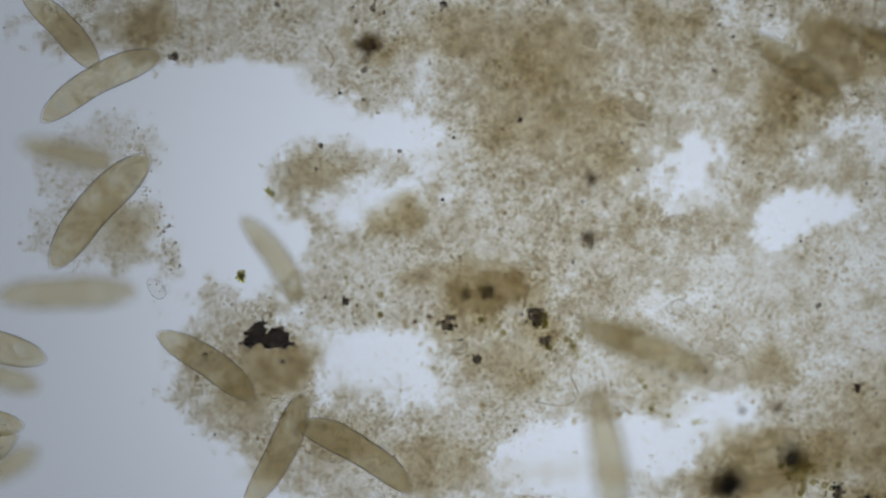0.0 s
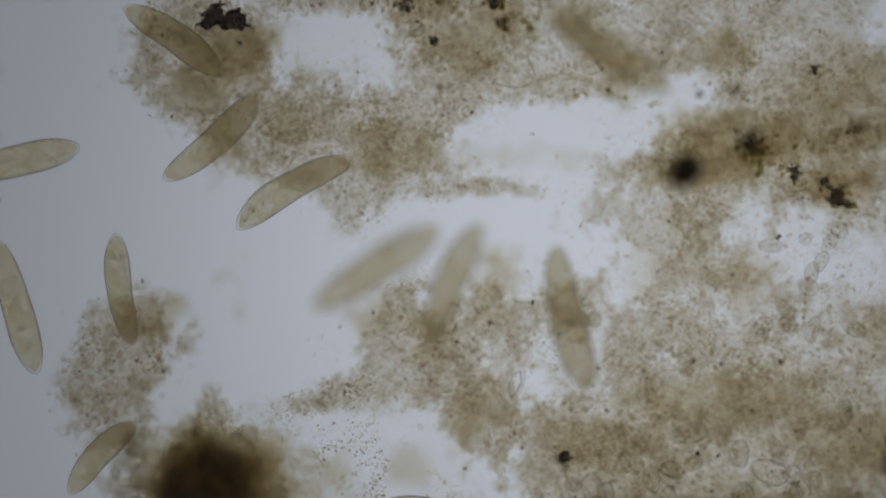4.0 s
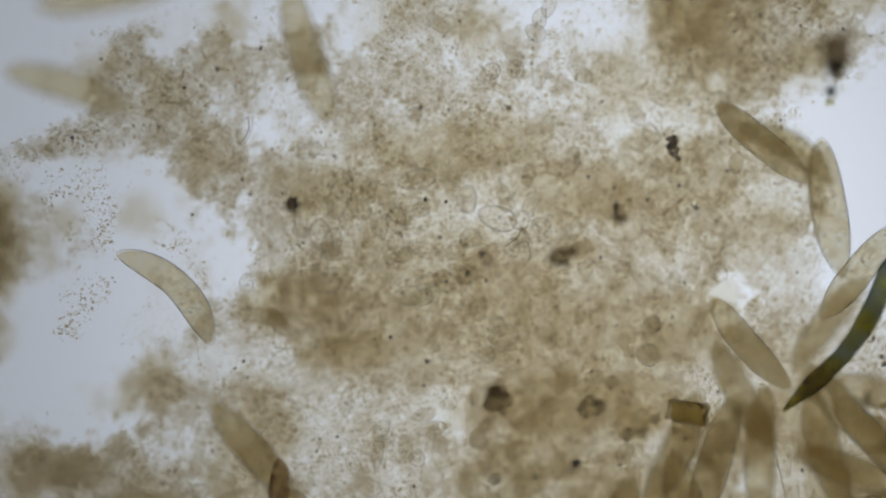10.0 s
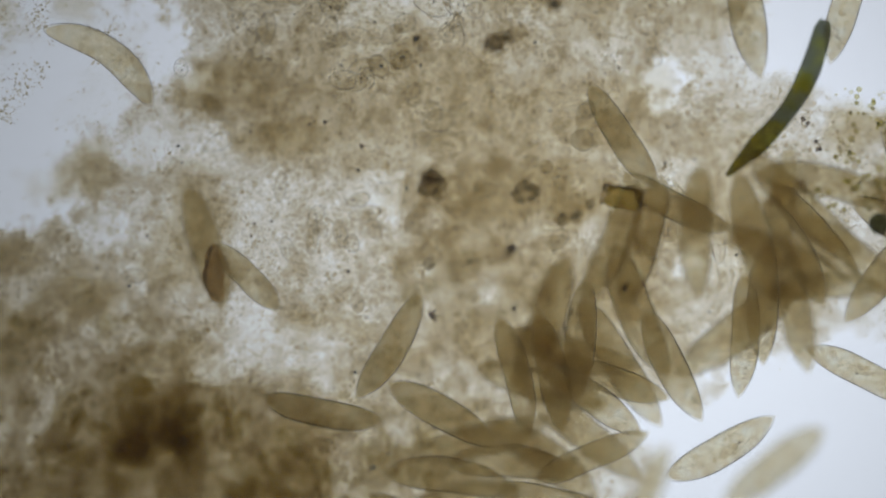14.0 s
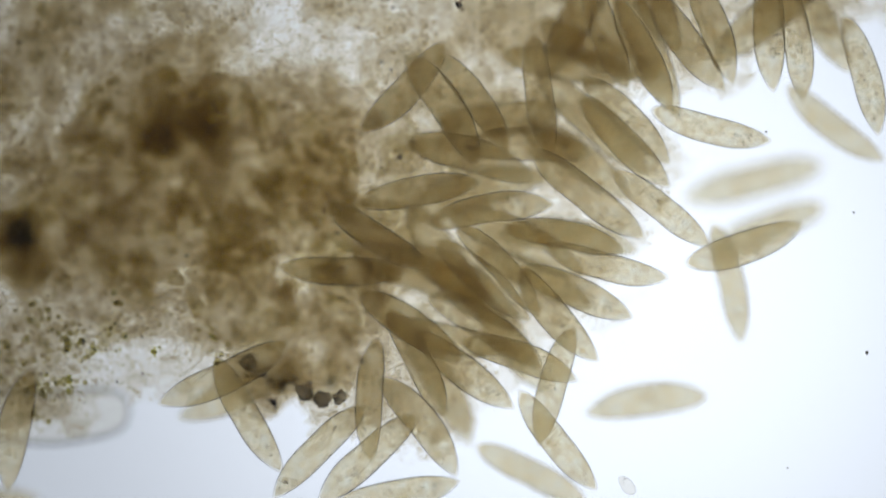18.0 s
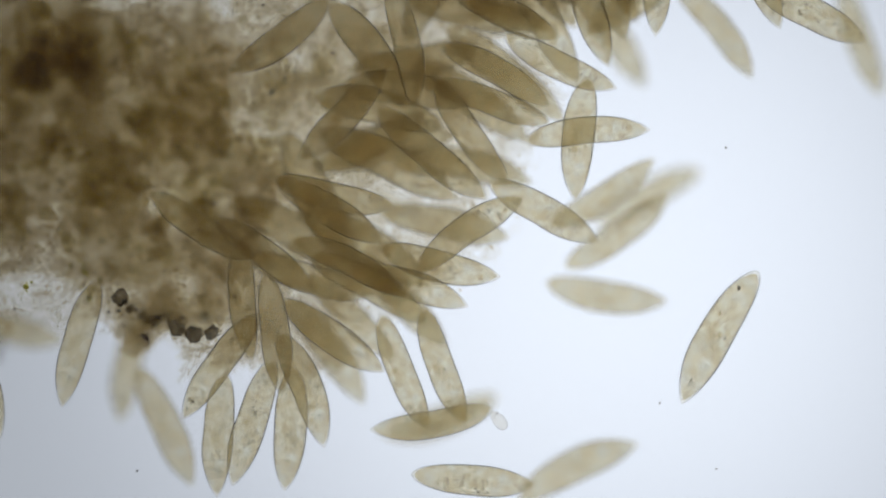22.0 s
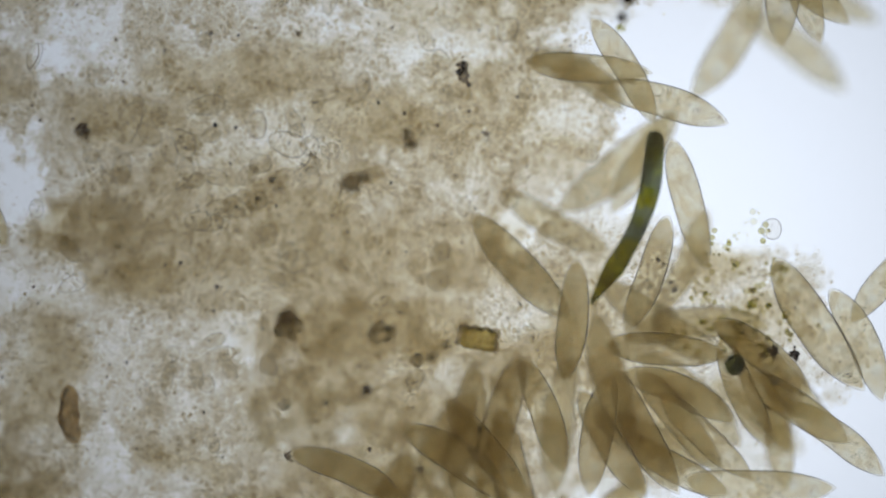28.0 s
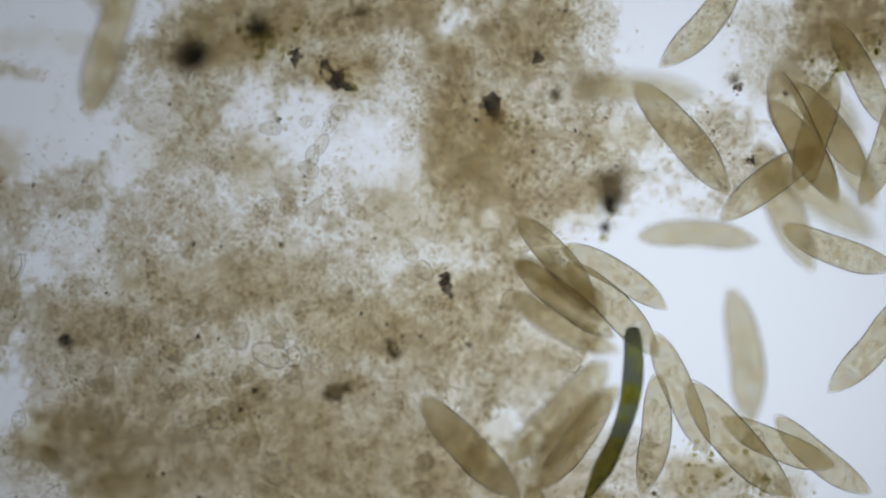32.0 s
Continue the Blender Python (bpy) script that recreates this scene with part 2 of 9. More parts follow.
opening(-0.363, 0.23, 0.125, 0.1, 0, 0.018, 0.01)
opening(-0.243, 0.24, 0.09, 0.04, -10, 0.018, 0.02)
opening(-0.413, 0.1, 0.11, 0.11, 0, 0.02, 0.01)
opening(-0.343, -0.01, 0.07, 0.06, 0, 0.02, 0.02)
opening(-0.103, -0.215, 0.115, 0.055, 0, 0.03, 0.1)
opening(-0.173, -0.18, 0.06, 0.03, -20, 0.03, 0.15)
opening(-0.073, 0.205, 0.085, 0.032, -8, 0.016, 0.05)
opening(-0.153, 0.065, 0.048, 0.048, 0, 0.02, 0.15)
opening(0.422, 0.165, 0.075, 0.048, -30, 0.018, 0.04)
opening(0.447, 0.12, 0.085, 0.05, -25, 0.026, 0.32)
opening(0.377, 0.14, 0.04, 0.025, 30, 0.02, 0.13)
opening(0.637, 0.058, 0.088, 0.048, 16, 0.014, 0.02)
opening(0.682, 0.205, 0.048, 0.035, 0, 0.02, 0.15)
opening(0.792, 0.19, 0.048, 0.03, 0, 0.022, 0.3)
opening(0.467, -0.292, 0.065, 0.042, 20, 0.02, 0.03)
opening(0.307, -0.342, 0.14, 0.03, 4, 0.02, 0.09)
opening(0.397, -0.37, 0.07, 0.042, 10, 0.022, 0.09)
opening(0.257, -0.42, 0.13, 0.03, 0, 0.024, 0.15)
opening(0.877, -0.16, 0.048, 0.045, 0, 0.016, 0.04)
opening(0.397, -0.09, 0.055, 0.024, 0, 0.024, 0.4)
opening(0.587, 0.38, 0.055, 0.03, -20, 0.022, 0.25)
opening(0.337, -0.21, 0.12, 0.04, 10, 0.03, 0.55)
opening(0.547, -0.04, 0.13, 0.04, 0, 0.04, 0.7)
opening(0.777, 0, 0.12, 0.07, 0, 0.05, 0.65)
opening(0.737, -0.16, 0.15, 0.05, 0, 0.05, 0.7)
opening(0.797, 0.31, 0.04, 0.02, -30, 0.025, 0.4)
opening(0.757, 0.36, 0.026, 0.016, 0, 0.022, 0.4)
opening(0.467, 0.27, 0.07, 0.03, 0, 0.04, 0.65)
opening(-0.115, -0.193, 0.105, 0.048, 0, 0.02, 0.03)
opening(0.195, -0.378, 0.105, 0.06, 10, 0.022, 0.03)
opening(0.345, -0.363, 0.13, 0.05, 0, 0.02, 0.03)
opening(0.315, -0.438, 0.07, 0.06, 0, 0.022, 0.05)
opening(0.337, -0.578, 0.048, 0.075, 0, 0.018, 0.02)
opening(0.185, -0.568, 0.06, 0.065, 0, 0.026, 0.09)
opening(0.025, -0.528, 0.14, 0.045, 10, 0.026, 0.05)
opening(-0.055, -0.598, 0.15, 0.05, 20, 0.026, 0.02)
opening(0.105, -0.498, 0.09, 0.025, 0, 0.024, 0.3)
opening(-0.235, -0.598, 0.18, 0.14, 0, 0.026, 0.01)
opening(-0.235, -0.748, 0.15, 0.08, 0, 0.024, 0.01)
opening(0.085, -0.628, 0.05, 0.05, 0, 0.026, 0.11)
opening(0.235, -0.791, 0.052, 0.036, 0, 0.018, 0.04)
opening(-0.135, -0.893, 0.13, 0.045, -10, 0.024, 0.13)
opening(0.055, -0.918, 0.1, 0.042, -38, 0.018, 0.04)
opening(0.165, -0.998, 0.09, 0.035, -38, 0.018, 0.02)
opening(-0.035, -0.968, 0.14, 0.06, -20, 0.026, 0.15)
opening(0.695, -0.548, 0.09, 0.055, 0, 0.022, 0.09)
opening(0.745, -0.593, 0.06, 0.035, 0, 0.022, 0.09)
opening(0.625, -0.518, 0.04, 0.04, 0, 0.024, 0.3)
opening(0.865, -0.648, 0.065, 0.05, 0, 0.035, 0.35)
opening(0.825, -0.718, 0.08, 0.035, 10, 0.035, 0.4)
opening(0.955, -0.776, 0.062, 0.032, -10, 0.022, 0.25)
opening(0.925, -0.198, 0.062, 0.07, 0, 0.024, 0.13)
opening(0.96, -0.298, 0.03, 0.062, 10, 0.02, 0.11)
opening(0.515, -0.268, 0.045, 0.025, 0, 0.025, 0.4)
opening(0.58, -0.673, 0.016, 0.032, 25, 0.018, 0.4)
opening(0.455, -0.298, 0.05, 0.025, 0, 0.024, 0.3)
opening(0.415, -0.528, 0.07, 0.06, 0, 0.05, 0.55)
opening(0.505, -0.798, 0.04, 0.022, 0, 0.03, 0.6)
opening(-0.375, -0.798, 0.04, 0.11, -30, 0.026, 0.02)
opening(-0.084, -0.898, 0.11, 0.04, -12, 0.028, 0.17)
opening(0.046, -0.918, 0.07, 0.045, -40, 0.024, 0.13)
opening(0.166, -1.028, 0.08, 0.032, -40, 0.018, 0.02)
opening(0.206, -1.068, 0.05, 0.022, -45, 0.018, 0.13)
opening(-0.064, -1.088, 0.12, 0.09, 0, 0.026, 0.15)
opening(-0.154, -1.168, 0.09, 0.09, 0, 0.024, 0.03)
opening(-0.114, -1.268, 0.15, 0.09, 0, 0.024, 0.01)
opening(0.066, -1.108, 0.07, 0.07, -40, 0.026, 0.09)
opening(0.146, -1.208, 0.09, 0.036, 0, 0.034, 0.4)
opening(-0.15, -0.651, 0.12, 0.09, 0, 0.024, 0.03)
opening(0.095, -0.601, 0.08, 0.06, 0, 0.03, 0.35)
opening(0.39, -0.611, 0.065, 0.042, 0, 0.022, 0.09)
opening(0.235, -0.793, 0.046, 0.038, 0, 0.02, 0.11)
opening(0.34, -0.846, 0.04, 0.016, 0, 0.024, 0.6)
opening(0.735, -0.586, 0.07, 0.038, 0, 0.02, 0.11)
opening(0.88, -0.633, 0.045, 0.026, 0, 0.024, 0.13)
opening(0.57, -0.666, 0.036, 0.014, -50, 0.018, 0.3)
opening(0.87, -0.711, 0.11, 0.04, -5, 0.036, 0.45)
opening(0.985, -0.781, 0.052, 0.048, 0, 0.03, 0.3)
opening(0.67, -0.941, 0.075, 0.034, 20, 0.03, 0.52)
opening(0.73, -0.911, 0.06, 0.025, 0, 0.03, 0.6)
opening(0.55, -0.966, 0.04, 0.025, 30, 0.03, 0.6)
opening(0.45, -1.316, 0.1, 0.032, 0, 0.036, 0.7)
opening(0.34, -1.371, 0.055, 0.045, 0, 0.036, 0.65)
opening(0.56, -1.292, 0.036, 0.026, 0, 0.02, 0.35)
opening(1.075, -1.103, 0.03, 0.042, 0, 0.014, 0.03)
opening(1.128, -0.906, 0.042, 0.026, 0, 0.026, 0.35)
opening(1.11, -0.856, 0.05, 0.02, 0, 0.028, 0.5)
opening(1.13, -1.401, 0.036, 0.032, 0, 0.022, 0.35)
opening(0.09, -1.381, 0.04, 0.026, -30, 0.02, 0.3)
opening(1.295, -0.861, 0.065, 0.16, 0, 0.02, 0.01)
opening(1.25, -0.791, 0.055, 0.055, 0, 0.02, 0.01)
opening(1.28, -1.04, 0.05, 0.03, 0, 0.022, 0.05)
opening(1.348, -0.837, 0.12, 0.11, 0, 0.02, 0.01)
opening(1.228, -0.787, 0.07, 0.04, 30, 0.022, 0.05)
opening(1.338, -0.987, 0.11, 0.09, 0, 0.03, 0.03)
opening(1.418, -1.067, 0.08, 0.06, 0, 0.03, 0.05)
opening(1.088, -1.082, 0.024, 0.026, 0, 0.012, 0.09)
opening(1.128, -1.007, 0.09, 0.07, 0, 0.05, 0.65)
opening(0.863, -0.632, 0.05, 0.028, 0, 0.022, 0.15)
opening(0.608, -0.667, 0.028, 0.014, 40, 0.018, 0.3)
opening(0.758, -0.662, 0.04, 0.022, 0, 0.024, 0.4)
opening(0.578, -1.302, 0.034, 0.026, 0, 0.018, 0.25)
opening(0.348, -1.377, 0.036, 0.036, 0, 0.034, 0.6)
opening(0.458, -1.332, 0.11, 0.036, 0, 0.05, 0.75)
opening(0.098, -1.377, 0.022, 0.03, 0, 0.02, 0.25)
opening(-0.084, -1.297, 0.055, 0.085, 10, 0.022, 0.03)
opening(0.336, -1.377, 0.05, 0.04, 0, 0.04, 0.65)
opening(0.321, -1.537, 0.055, 0.036, 0, 0.04, 0.7)
opening(0.546, -1.297, 0.06, 0.026, 10, 0.034, 0.5)
opening(0.486, -1.357, 0.06, 0.04, 0, 0.06, 0.75)
opening(0.426, -1.587, 0.06, 0.04, 0, 0.05, 0.6)
opening(0.186, -1.367, 0.05, 0.04, 0, 0.05, 0.6)
opening(-0.104, -1.667, 0.03, 0.03, 0, 0.034, 0.45)
opening(0.177, -1.037, 0.055, 0.07, 0, 0.022, 0.05)
opening(0.277, -0.597, 0.09, 0.042, 0, 0.026, 0.09)
opening(0.287, -0.782, 0.07, 0.034, 10, 0.034, 0.4)
opening(0.202, -0.777, 0.035, 0.03, 0, 0.024, 0.3)
opening(0.877, -0.607, 0.04, 0.024, 0, 0.03, 0.35)
opening(0.797, -0.687, 0.06, 0.026, 0, 0.036, 0.45)
opening(0.917, -0.777, 0.06, 0.032, 0, 0.034, 0.45)
opening(0.687, -0.912, 0.062, 0.028, 15, 0.034, 0.55)
opening(1.072, -1.077, 0.046, 0.028, 15, 0.016, 0.11)
opening(0.557, -1.017, 0.046, 0.04, 0, 0.03, 0.6)
opening(1.147, -0.907, 0.06, 0.03, -20, 0.03, 0.4)
opening(1.307, -0.592, 0.04, 0.04, 0, 0.024, 0.09)
opening(0.267, -0.38, 0.095, 0.075, 0, 0.026, 0.03)
opening(0.286, -0.585, 0.11, 0.045, 5, 0.026, 0.15)
opening(0.737, -0.535, 0.06, 0.04, -30, 0.026, 0.4)
opening(0.837, -0.62, 0.07, 0.06, 20, 0.036, 0.4)
opening(0.877, -0.53, 0.022, 0.06, 0, 0.024, 0.45)
opening(0.617, -0.64, 0.04, 0.06, 0, 0.04, 0.6)
opening(0.276, -0.76, 0.095, 0.036, 10, 0.03, 0.3)
opening(0.936, -0.77, 0.046, 0.046, 0, 0.03, 0.25)
opening(1.327, -0.39, 0.062, 0.12, 0, 0.022, 0.02)
opening(1.337, -0.73, 0.11, 0.04, 0, 0.024, 0.02)
opening(1.207, -0.75, 0.05, 0.03, 0, 0.024, 0.13)
opening(1.577, -0.89, 0.16, 0.16, 0, 0.024, 0.01)
opening(1.506, -0.75, 0.06, 0.09, 0, 0.026, 0.02)
opening(1.427, -0.42, 0.05, 0.07, 0, 0.026, 0.09)
opening(1.427, -0.66, 0.04, 0.04, 0, 0.026, 0.05)
opening(0.087, -2.181, 0.13, 0.06, 0, 0.031, 0.4)
opening(0.337, -1.511, 0.05, 0.04, 0, 0.021, 0.4)
opening(0.277, -1.601, 0.06, 0.03, 0, 0.016, 0.4)
opening(0.13, -2.123, 0.06, 0.02, 0, 0.008, 0.4)
opening(0.37, -1.983, 0.04, 0.025, 0, 0.01, 0.4)

sheet(-0.313, 0.395, 0.42, 0.065, 0, 0.401)
sheet(-0.183, 0.32, 0.06, 0.07, 0, 0.401)
sheet(-0.103, 0.3, 0.07, 0.07, 0, 0.445)
sheet(0.487, 0.28, 0.52, 0.3, 0, 0.516)
sheet(0.667, 0.31, 0.2, 0.11, 0, 0.587)
sheet(0.537, 0, 0.47, 0.23, 0, 0.356)
sheet(0.237, 0.01, 0.28, 0.2, 0, 0.427)
sheet(-0.233, 0.135, 0.085, 0.07, 0, 0.445)
sheet(-0.123, 0.145, 0.11, 0.03, 0, 0.356)
sheet(-0.213, 0.06, 0.032, 0.05, 0, 0.356)
sheet(-0.193, 0.01, 0.04, 0.05, 0, 0.311)
sheet(-0.023, -0.04, 0.23, 0.11, 0, 0.401)
sheet(-0.183, -0.09, 0.13, 0.06, 0, 0.356)
sheet(-0.323, -0.21, 0.11, 0.12, 0, 0.445)
sheet(-0.358, -0.31, 0.045, 0.055, 0, 0.401)
sheet(-0.398, -0.09, 0.06, 0.035, -20, 0.356)
sheet(-0.323, -0.13, 0.11, 0.05, 0, 0.401)
sheet(-0.243, -0.26, 0.14, 0.06, 0, 0.356)
sheet(-0.043, -0.36, 0.24, 0.11, 0, 0.374)
sheet(0.077, -0.21, 0.13, 0.1, 0, 0.374)
sheet(0.277, -0.25, 0.13, 0.06, 0, 0.356)
sheet(0.737, -0.33, 0.3, 0.16, 0, 0.427)
sheet(0.487, -0.17, 0.2, 0.1, 0, 0.267)
sheet(-0.563, 0.39, 0.12, 0.06, 0, 0.267)
sheet(-0.603, 0.16, 0.12, 0.06, 10, 0.16)
sheet(-0.603, 0.03, 0.11, 0.06, 0, 0.196)
sheet(-0.483, 0, 0.025, 0.06, 0, 0.223)
sheet(-0.305, -0.238, 0.16, 0.12, -20, 0.445)
sheet(-0.235, -0.348, 0.13, 0.09, -30, 0.401)
sheet(-0.085, -0.448, 0.07, 0.11, -20, 0.401)
sheet(0.065, -0.238, 0.24, 0.085, 0, 0.427)
sheet(-0.035, -0.338, 0.14, 0.07, 0, 0.401)
sheet(0.105, -0.453, 0.17, 0.022, 0, 0.356)
sheet(0.315, -0.228, 0.22, 0.08, 0, 0.401)
sheet(-0.045, -0.693, 0.06, 0.06, 0, 0.401)
sheet(0.165, -0.688, 0.08, 0.065, 0, 0.401)
sheet(0.125, -0.733, 0.25, 0.035, 0, 0.356)
sheet(0.365, -0.548, 0.04, 0.12, 0, 0.196)
sheet(0.565, -0.448, 0.26, 0.18, 0, 0.401)
sheet(0.665, -0.268, 0.26, 0.13, 0, 0.427)
sheet(0.965, -0.398, 0.17, 0.15, 0, 0.552)
sheet(1.105, -0.238, 0.16, 0.12, 0, 0.49)
sheet(1.105, -0.478, 0.13, 0.17, 0, 0.534)
sheet(1.405, -1.461, 0.16, 0.08, 0, 0.196)
sheet(0.995, -0.628, 0.12, 0.26, 0, 0.49)
sheet(0.515, -0.628, 0.19, 0.14, 0, 0.374)
sheet(0.715, -0.708, 0.3, 0.09, 0, 0.267)
sheet(-0.105, -0.823, 0.16, 0.026, 15, 0.338)
sheet(0.055, -0.788, 0.11, 0.05, 20, 0.374)
sheet(0.265, -0.808, 0.22, 0.07, 0, 0.401)
sheet(0.615, -0.908, 0.56, 0.18, 0, 0.463)
sheet(0.936, -1.088, 0.26, 0.2, 0, 0.552)
sheet(0.786, -1.248, 0.3, 0.12, 0, 0.534)
sheet(0.165, -0.888, 0.13, 0.1, -35, 0.427)
sheet(-0.455, -0.718, 0.095, 0.075, 0, 0.374)
sheet(-0.475, -0.798, 0.11, 0.12, 0, 0.401)
sheet(-0.285, -0.908, 0.14, 0.09, -30, 0.356)
sheet(-0.205, -0.998, 0.17, 0.06, 0, 0.311)
sheet(-0.394, -0.738, 0.05, 0.07, 0, 0.311)
sheet(-0.184, -1.008, 0.09, 0.07, 0, 0.311)
sheet(-0.314, -1.138, 0.11, 0.12, 0, 0.374)
sheet(-0.344, -1.248, 0.11, 0.11, 0, 0.374)
sheet(0.056, -0.948, 0.045, 0.03, 0, 0.249)
sheet(0.066, -1.268, 0.12, 0.06, 0, 0.356)
sheet(0.186, -1.298, 0.22, 0.06, 0, 0.267)
sheet(0.226, -1.148, 0.2, 0.12, 0, 0.356)
sheet(0, -0.781, 0.14, 0.032, 18, 0.338)
sheet(0.08, -0.691, 0.17, 0.09, 0, 0.356)
sheet(0.15, -0.871, 0.11, 0.09, -30, 0.374)
sheet(0.55, -0.771, 0.42, 0.18, 0, 0.401)
sheet(0.65, -0.991, 0.5, 0.17, 0, 0.498)
sheet(0.57, -1.131, 0.42, 0.15, 0, 0.587)
sheet(0.8, -1.211, 0.28, 0.1, 0, 0.587)
sheet(0.31, -1.26, 0.25, 0.08, 0, 0.32)
sheet(0.37, -1.371, 0.32, 0.12, 0, 0.409)
sheet(0.81, -1.371, 0.38, 0.13, 0, 0.605)
sheet(1.1, -1.271, 0.2, 0.12, 0, 0.445)
sheet(1, -0.901, 0.26, 0.14, 0, 0.481)
sheet(1.15, -0.661, 0.21, 0.085, 0, 0.49)
sheet(1.1, -0.991, 0.14, 0.09, 0, 0.401)
sheet(0.01, -1.31, 0.05, 0.09, -10, 0.374)
sheet(0.08, -1.401, 0.12, 0.09, 0, 0.338)
sheet(-0.1, -1.431, 0.19, 0.06, 0, 0.374)
sheet(-0.022, -0.727, 0.16, 0.13, 0, 0.32)
sheet(0.038, -0.937, 0.06, 0.04, 0, 0.223)
sheet(1.168, -1.187, 0.2, 0.11, 0, 0.338)
sheet(0.026, -1.447, 0.19, 0.13, 0, 0.374)
sheet(0.386, -1.447, 0.3, 0.26, 0, 0.392)
sheet(0.736, -1.377, 0.26, 0.18, 0, 0.445)
sheet(0.966, -1.407, 0.22, 0.12, 0, 0.401)
sheet(-0.034, -1.647, 0.26, 0.16, 0, 0.401)
sheet(0.566, -1.647, 0.22, 0.16, 0, 0.374)
sheet(-0.093, -2.096, 0.13, 0.08, 0, 0.445)
sheet(-0.123, -2.196, 0.1, 0.045, 0, 0.356)
sheet(0.355, -1.541, 0.24, 0.12, 0, 0.374)
sheet(0.435, -1.351, 0.12, 0.09, 0, 0.267)
sheet(0.165, -1.291, 0.12, 0.13, 0, 0.374)
sheet(0.355, -1.221, 0.22, 0.09, 0, 0.374)
sheet(0.417, -0.697, 0.3, 0.13, 0, 0.338)
sheet(0.717, -0.727, 0.32, 0.14, 0, 0.303)
sheet(1.117, -0.647, 0.2, 0.11, 0, 0.534)
sheet(1.377, -0.627, 0.17, 0.09, 0, 0.374)
sheet(1.037, -0.827, 0.13, 0.11, 0, 0.32)
sheet(1.057, -0.987, 0.18, 0.13, 0, 0.32)
sheet(1.437, -1.237, 0.15, 0.09, 0, 0.374)
sheet(1.237, -1.247, 0.15, 0.11, 0, 0.356)
sheet(1.457, -1.347, 0.18, 0.08, 0, 0.303)
sheet(1.137, -1.167, 0.12, 0.12, 0, 0.356)
sheet(1.077, -0.53, 0.19, 0.19, 0, 0.534)
sheet(1.306, -0.62, 0.13, 0.095, 0, 0.374)
sheet(1.437, -0.57, 0.06, 0.06, 0, 0.338)
sheet(1.676, -0.385, 0.12, 0.075, 0, 0.623)
sheet(1.577, -0.41, 0.14, 0.09, 0, 0.249)
sheet(1.187, -0.39, 0.11, 0.07, 0, 0.294)
sheet(1.526, -0.42, 0.06, 0.05, 0, 0.223)
sheet(0.426, -0.66, 0.26, 0.08, 0, 0.356)
sheet(0.477, -0.48, 0.13, 0.12, 0, 0.267)
sheet(0.207, -0.66, 0.12, 0.07, 0, 0.356)
sheet(0.207, -1.481, 0.46, 0.26, 0, 0.56)
sheet(0.707, -1.451, 0.33, 0.15, 0, 0.56)
sheet(0.157, -1.811, 0.42, 0.33, 0, 0.56)
sheet(0.457, -1.681, 0.24, 0.2, 0, 0.56)
sheet(0.007, -2.091, 0.26, 0.11, 0, 0.56)
sheet(0.307, -2.031, 0.24, 0.15, 0, 0.56)
sheet(0.22, -1.863, 0.34, 0.26, 0, 0.8)
sheet(0.37, -2.173, 0.11, 0.055, 0, 0.8)
sheet(0.207, -1.631, 0.42, 0.3, 0, 0.28)
sheet(0.563, -1.982, 0.24, 0.24, 0, 0.42)
sheet(0.743, -1.802, 0.2, 0.13, 0, 0.42)
sheet(0.483, -2.143, 0.16, 0.12, 0, 0.42)
sheet(0.665, -1.721, 0.18, 0.17, 0, 0.45)
sheet(0.905, -1.811, 0.12, 0.12, 0, 0.3)
sheet(0.087, -1.811, 0.4, 0.25, 0, 0.95)
sheet(0.337, -1.951, 0.24, 0.19, 0, 0.9)
sheet(-0.083, -1.661, 0.2, 0.14, 0, 0.73)
sheet(0.2, -1.813, 0.32, 0.26, 0, 0.88)
sheet(-0.113, -2.096, 0.14, 0.1, 0, 0.7)
sheet(-0.103, -2.206, 0.1, 0.05, 0, 0.49)
sheet(0.637, -1.789, 0.18, 0.16, 0, 0.35)
sheet(0.977, -1.589, 0.18, 0.08, 0, 0.35)
sheet(0.857, -1.599, 0.14, 0.09, 0, 0.42)
sheet(0.712, -1.739, 0.22, 0.13, 0, 0.52)
sheet(0.732, -1.959, 0.2, 0.17, 0, 0.28)
sheet(0.952, -1.539, 0.22, 0.11, 0, 0.49)
sheet(1.222, -1.459, 0.17, 0.11, 0, 0.42)
sheet(0.557, -2.179, 0.14, 0.1, 0, 0.45)
sheet(0.407, -2.089, 0.12, 0.06, 0, 0.42)

soft_lump(1.656, -0.32, 0.11, 0.06, 0, 0.4)
soft_lump(0.177, 0.34, 0.12, 0.075, 0, 0.45)
soft_lump(0.257, 0.24, 0.09, 0.06, 0, 0.35)
soft_lump(0.037, 0.38, 0.11, 0.05, 0, 0.3)
soft_lump(0.137, 0.23, 0.11, 0.07, 0, 0.3)
soft_lump(0.277, 0.17, 0.09, 0.05, 0, 0.25)
soft_lump(0.082, -0.07, 0.11, 0.05, 0, 0.75)
soft_lump(0.037, -0.13, 0.07, 0.05, 0, 0.3)
soft_lump(0.187, -0.15, 0.045, 0.045, 0, 0.4)
soft_lump(-0.073, 0.07, 0.055, 0.042, 0, 0.55)
soft_lump(-0.233, 0.14, 0.07, 0.04, 0, 0.35)
soft_lump(-0.023, -0.05, 0.06, 0.03, 0, 0.3)
soft_lump(0.577, 0.2, 0.05, 0.055, 0, 0.35)
soft_lump(0.607, 0.27, 0.07, 0.06, 0, 0.5)
soft_lump(-0.303, -0.21, 0.085, 0.05, 0, 0.5)
soft_lump(-0.373, -0.26, 0.05, 0.04, 0, 0.3)
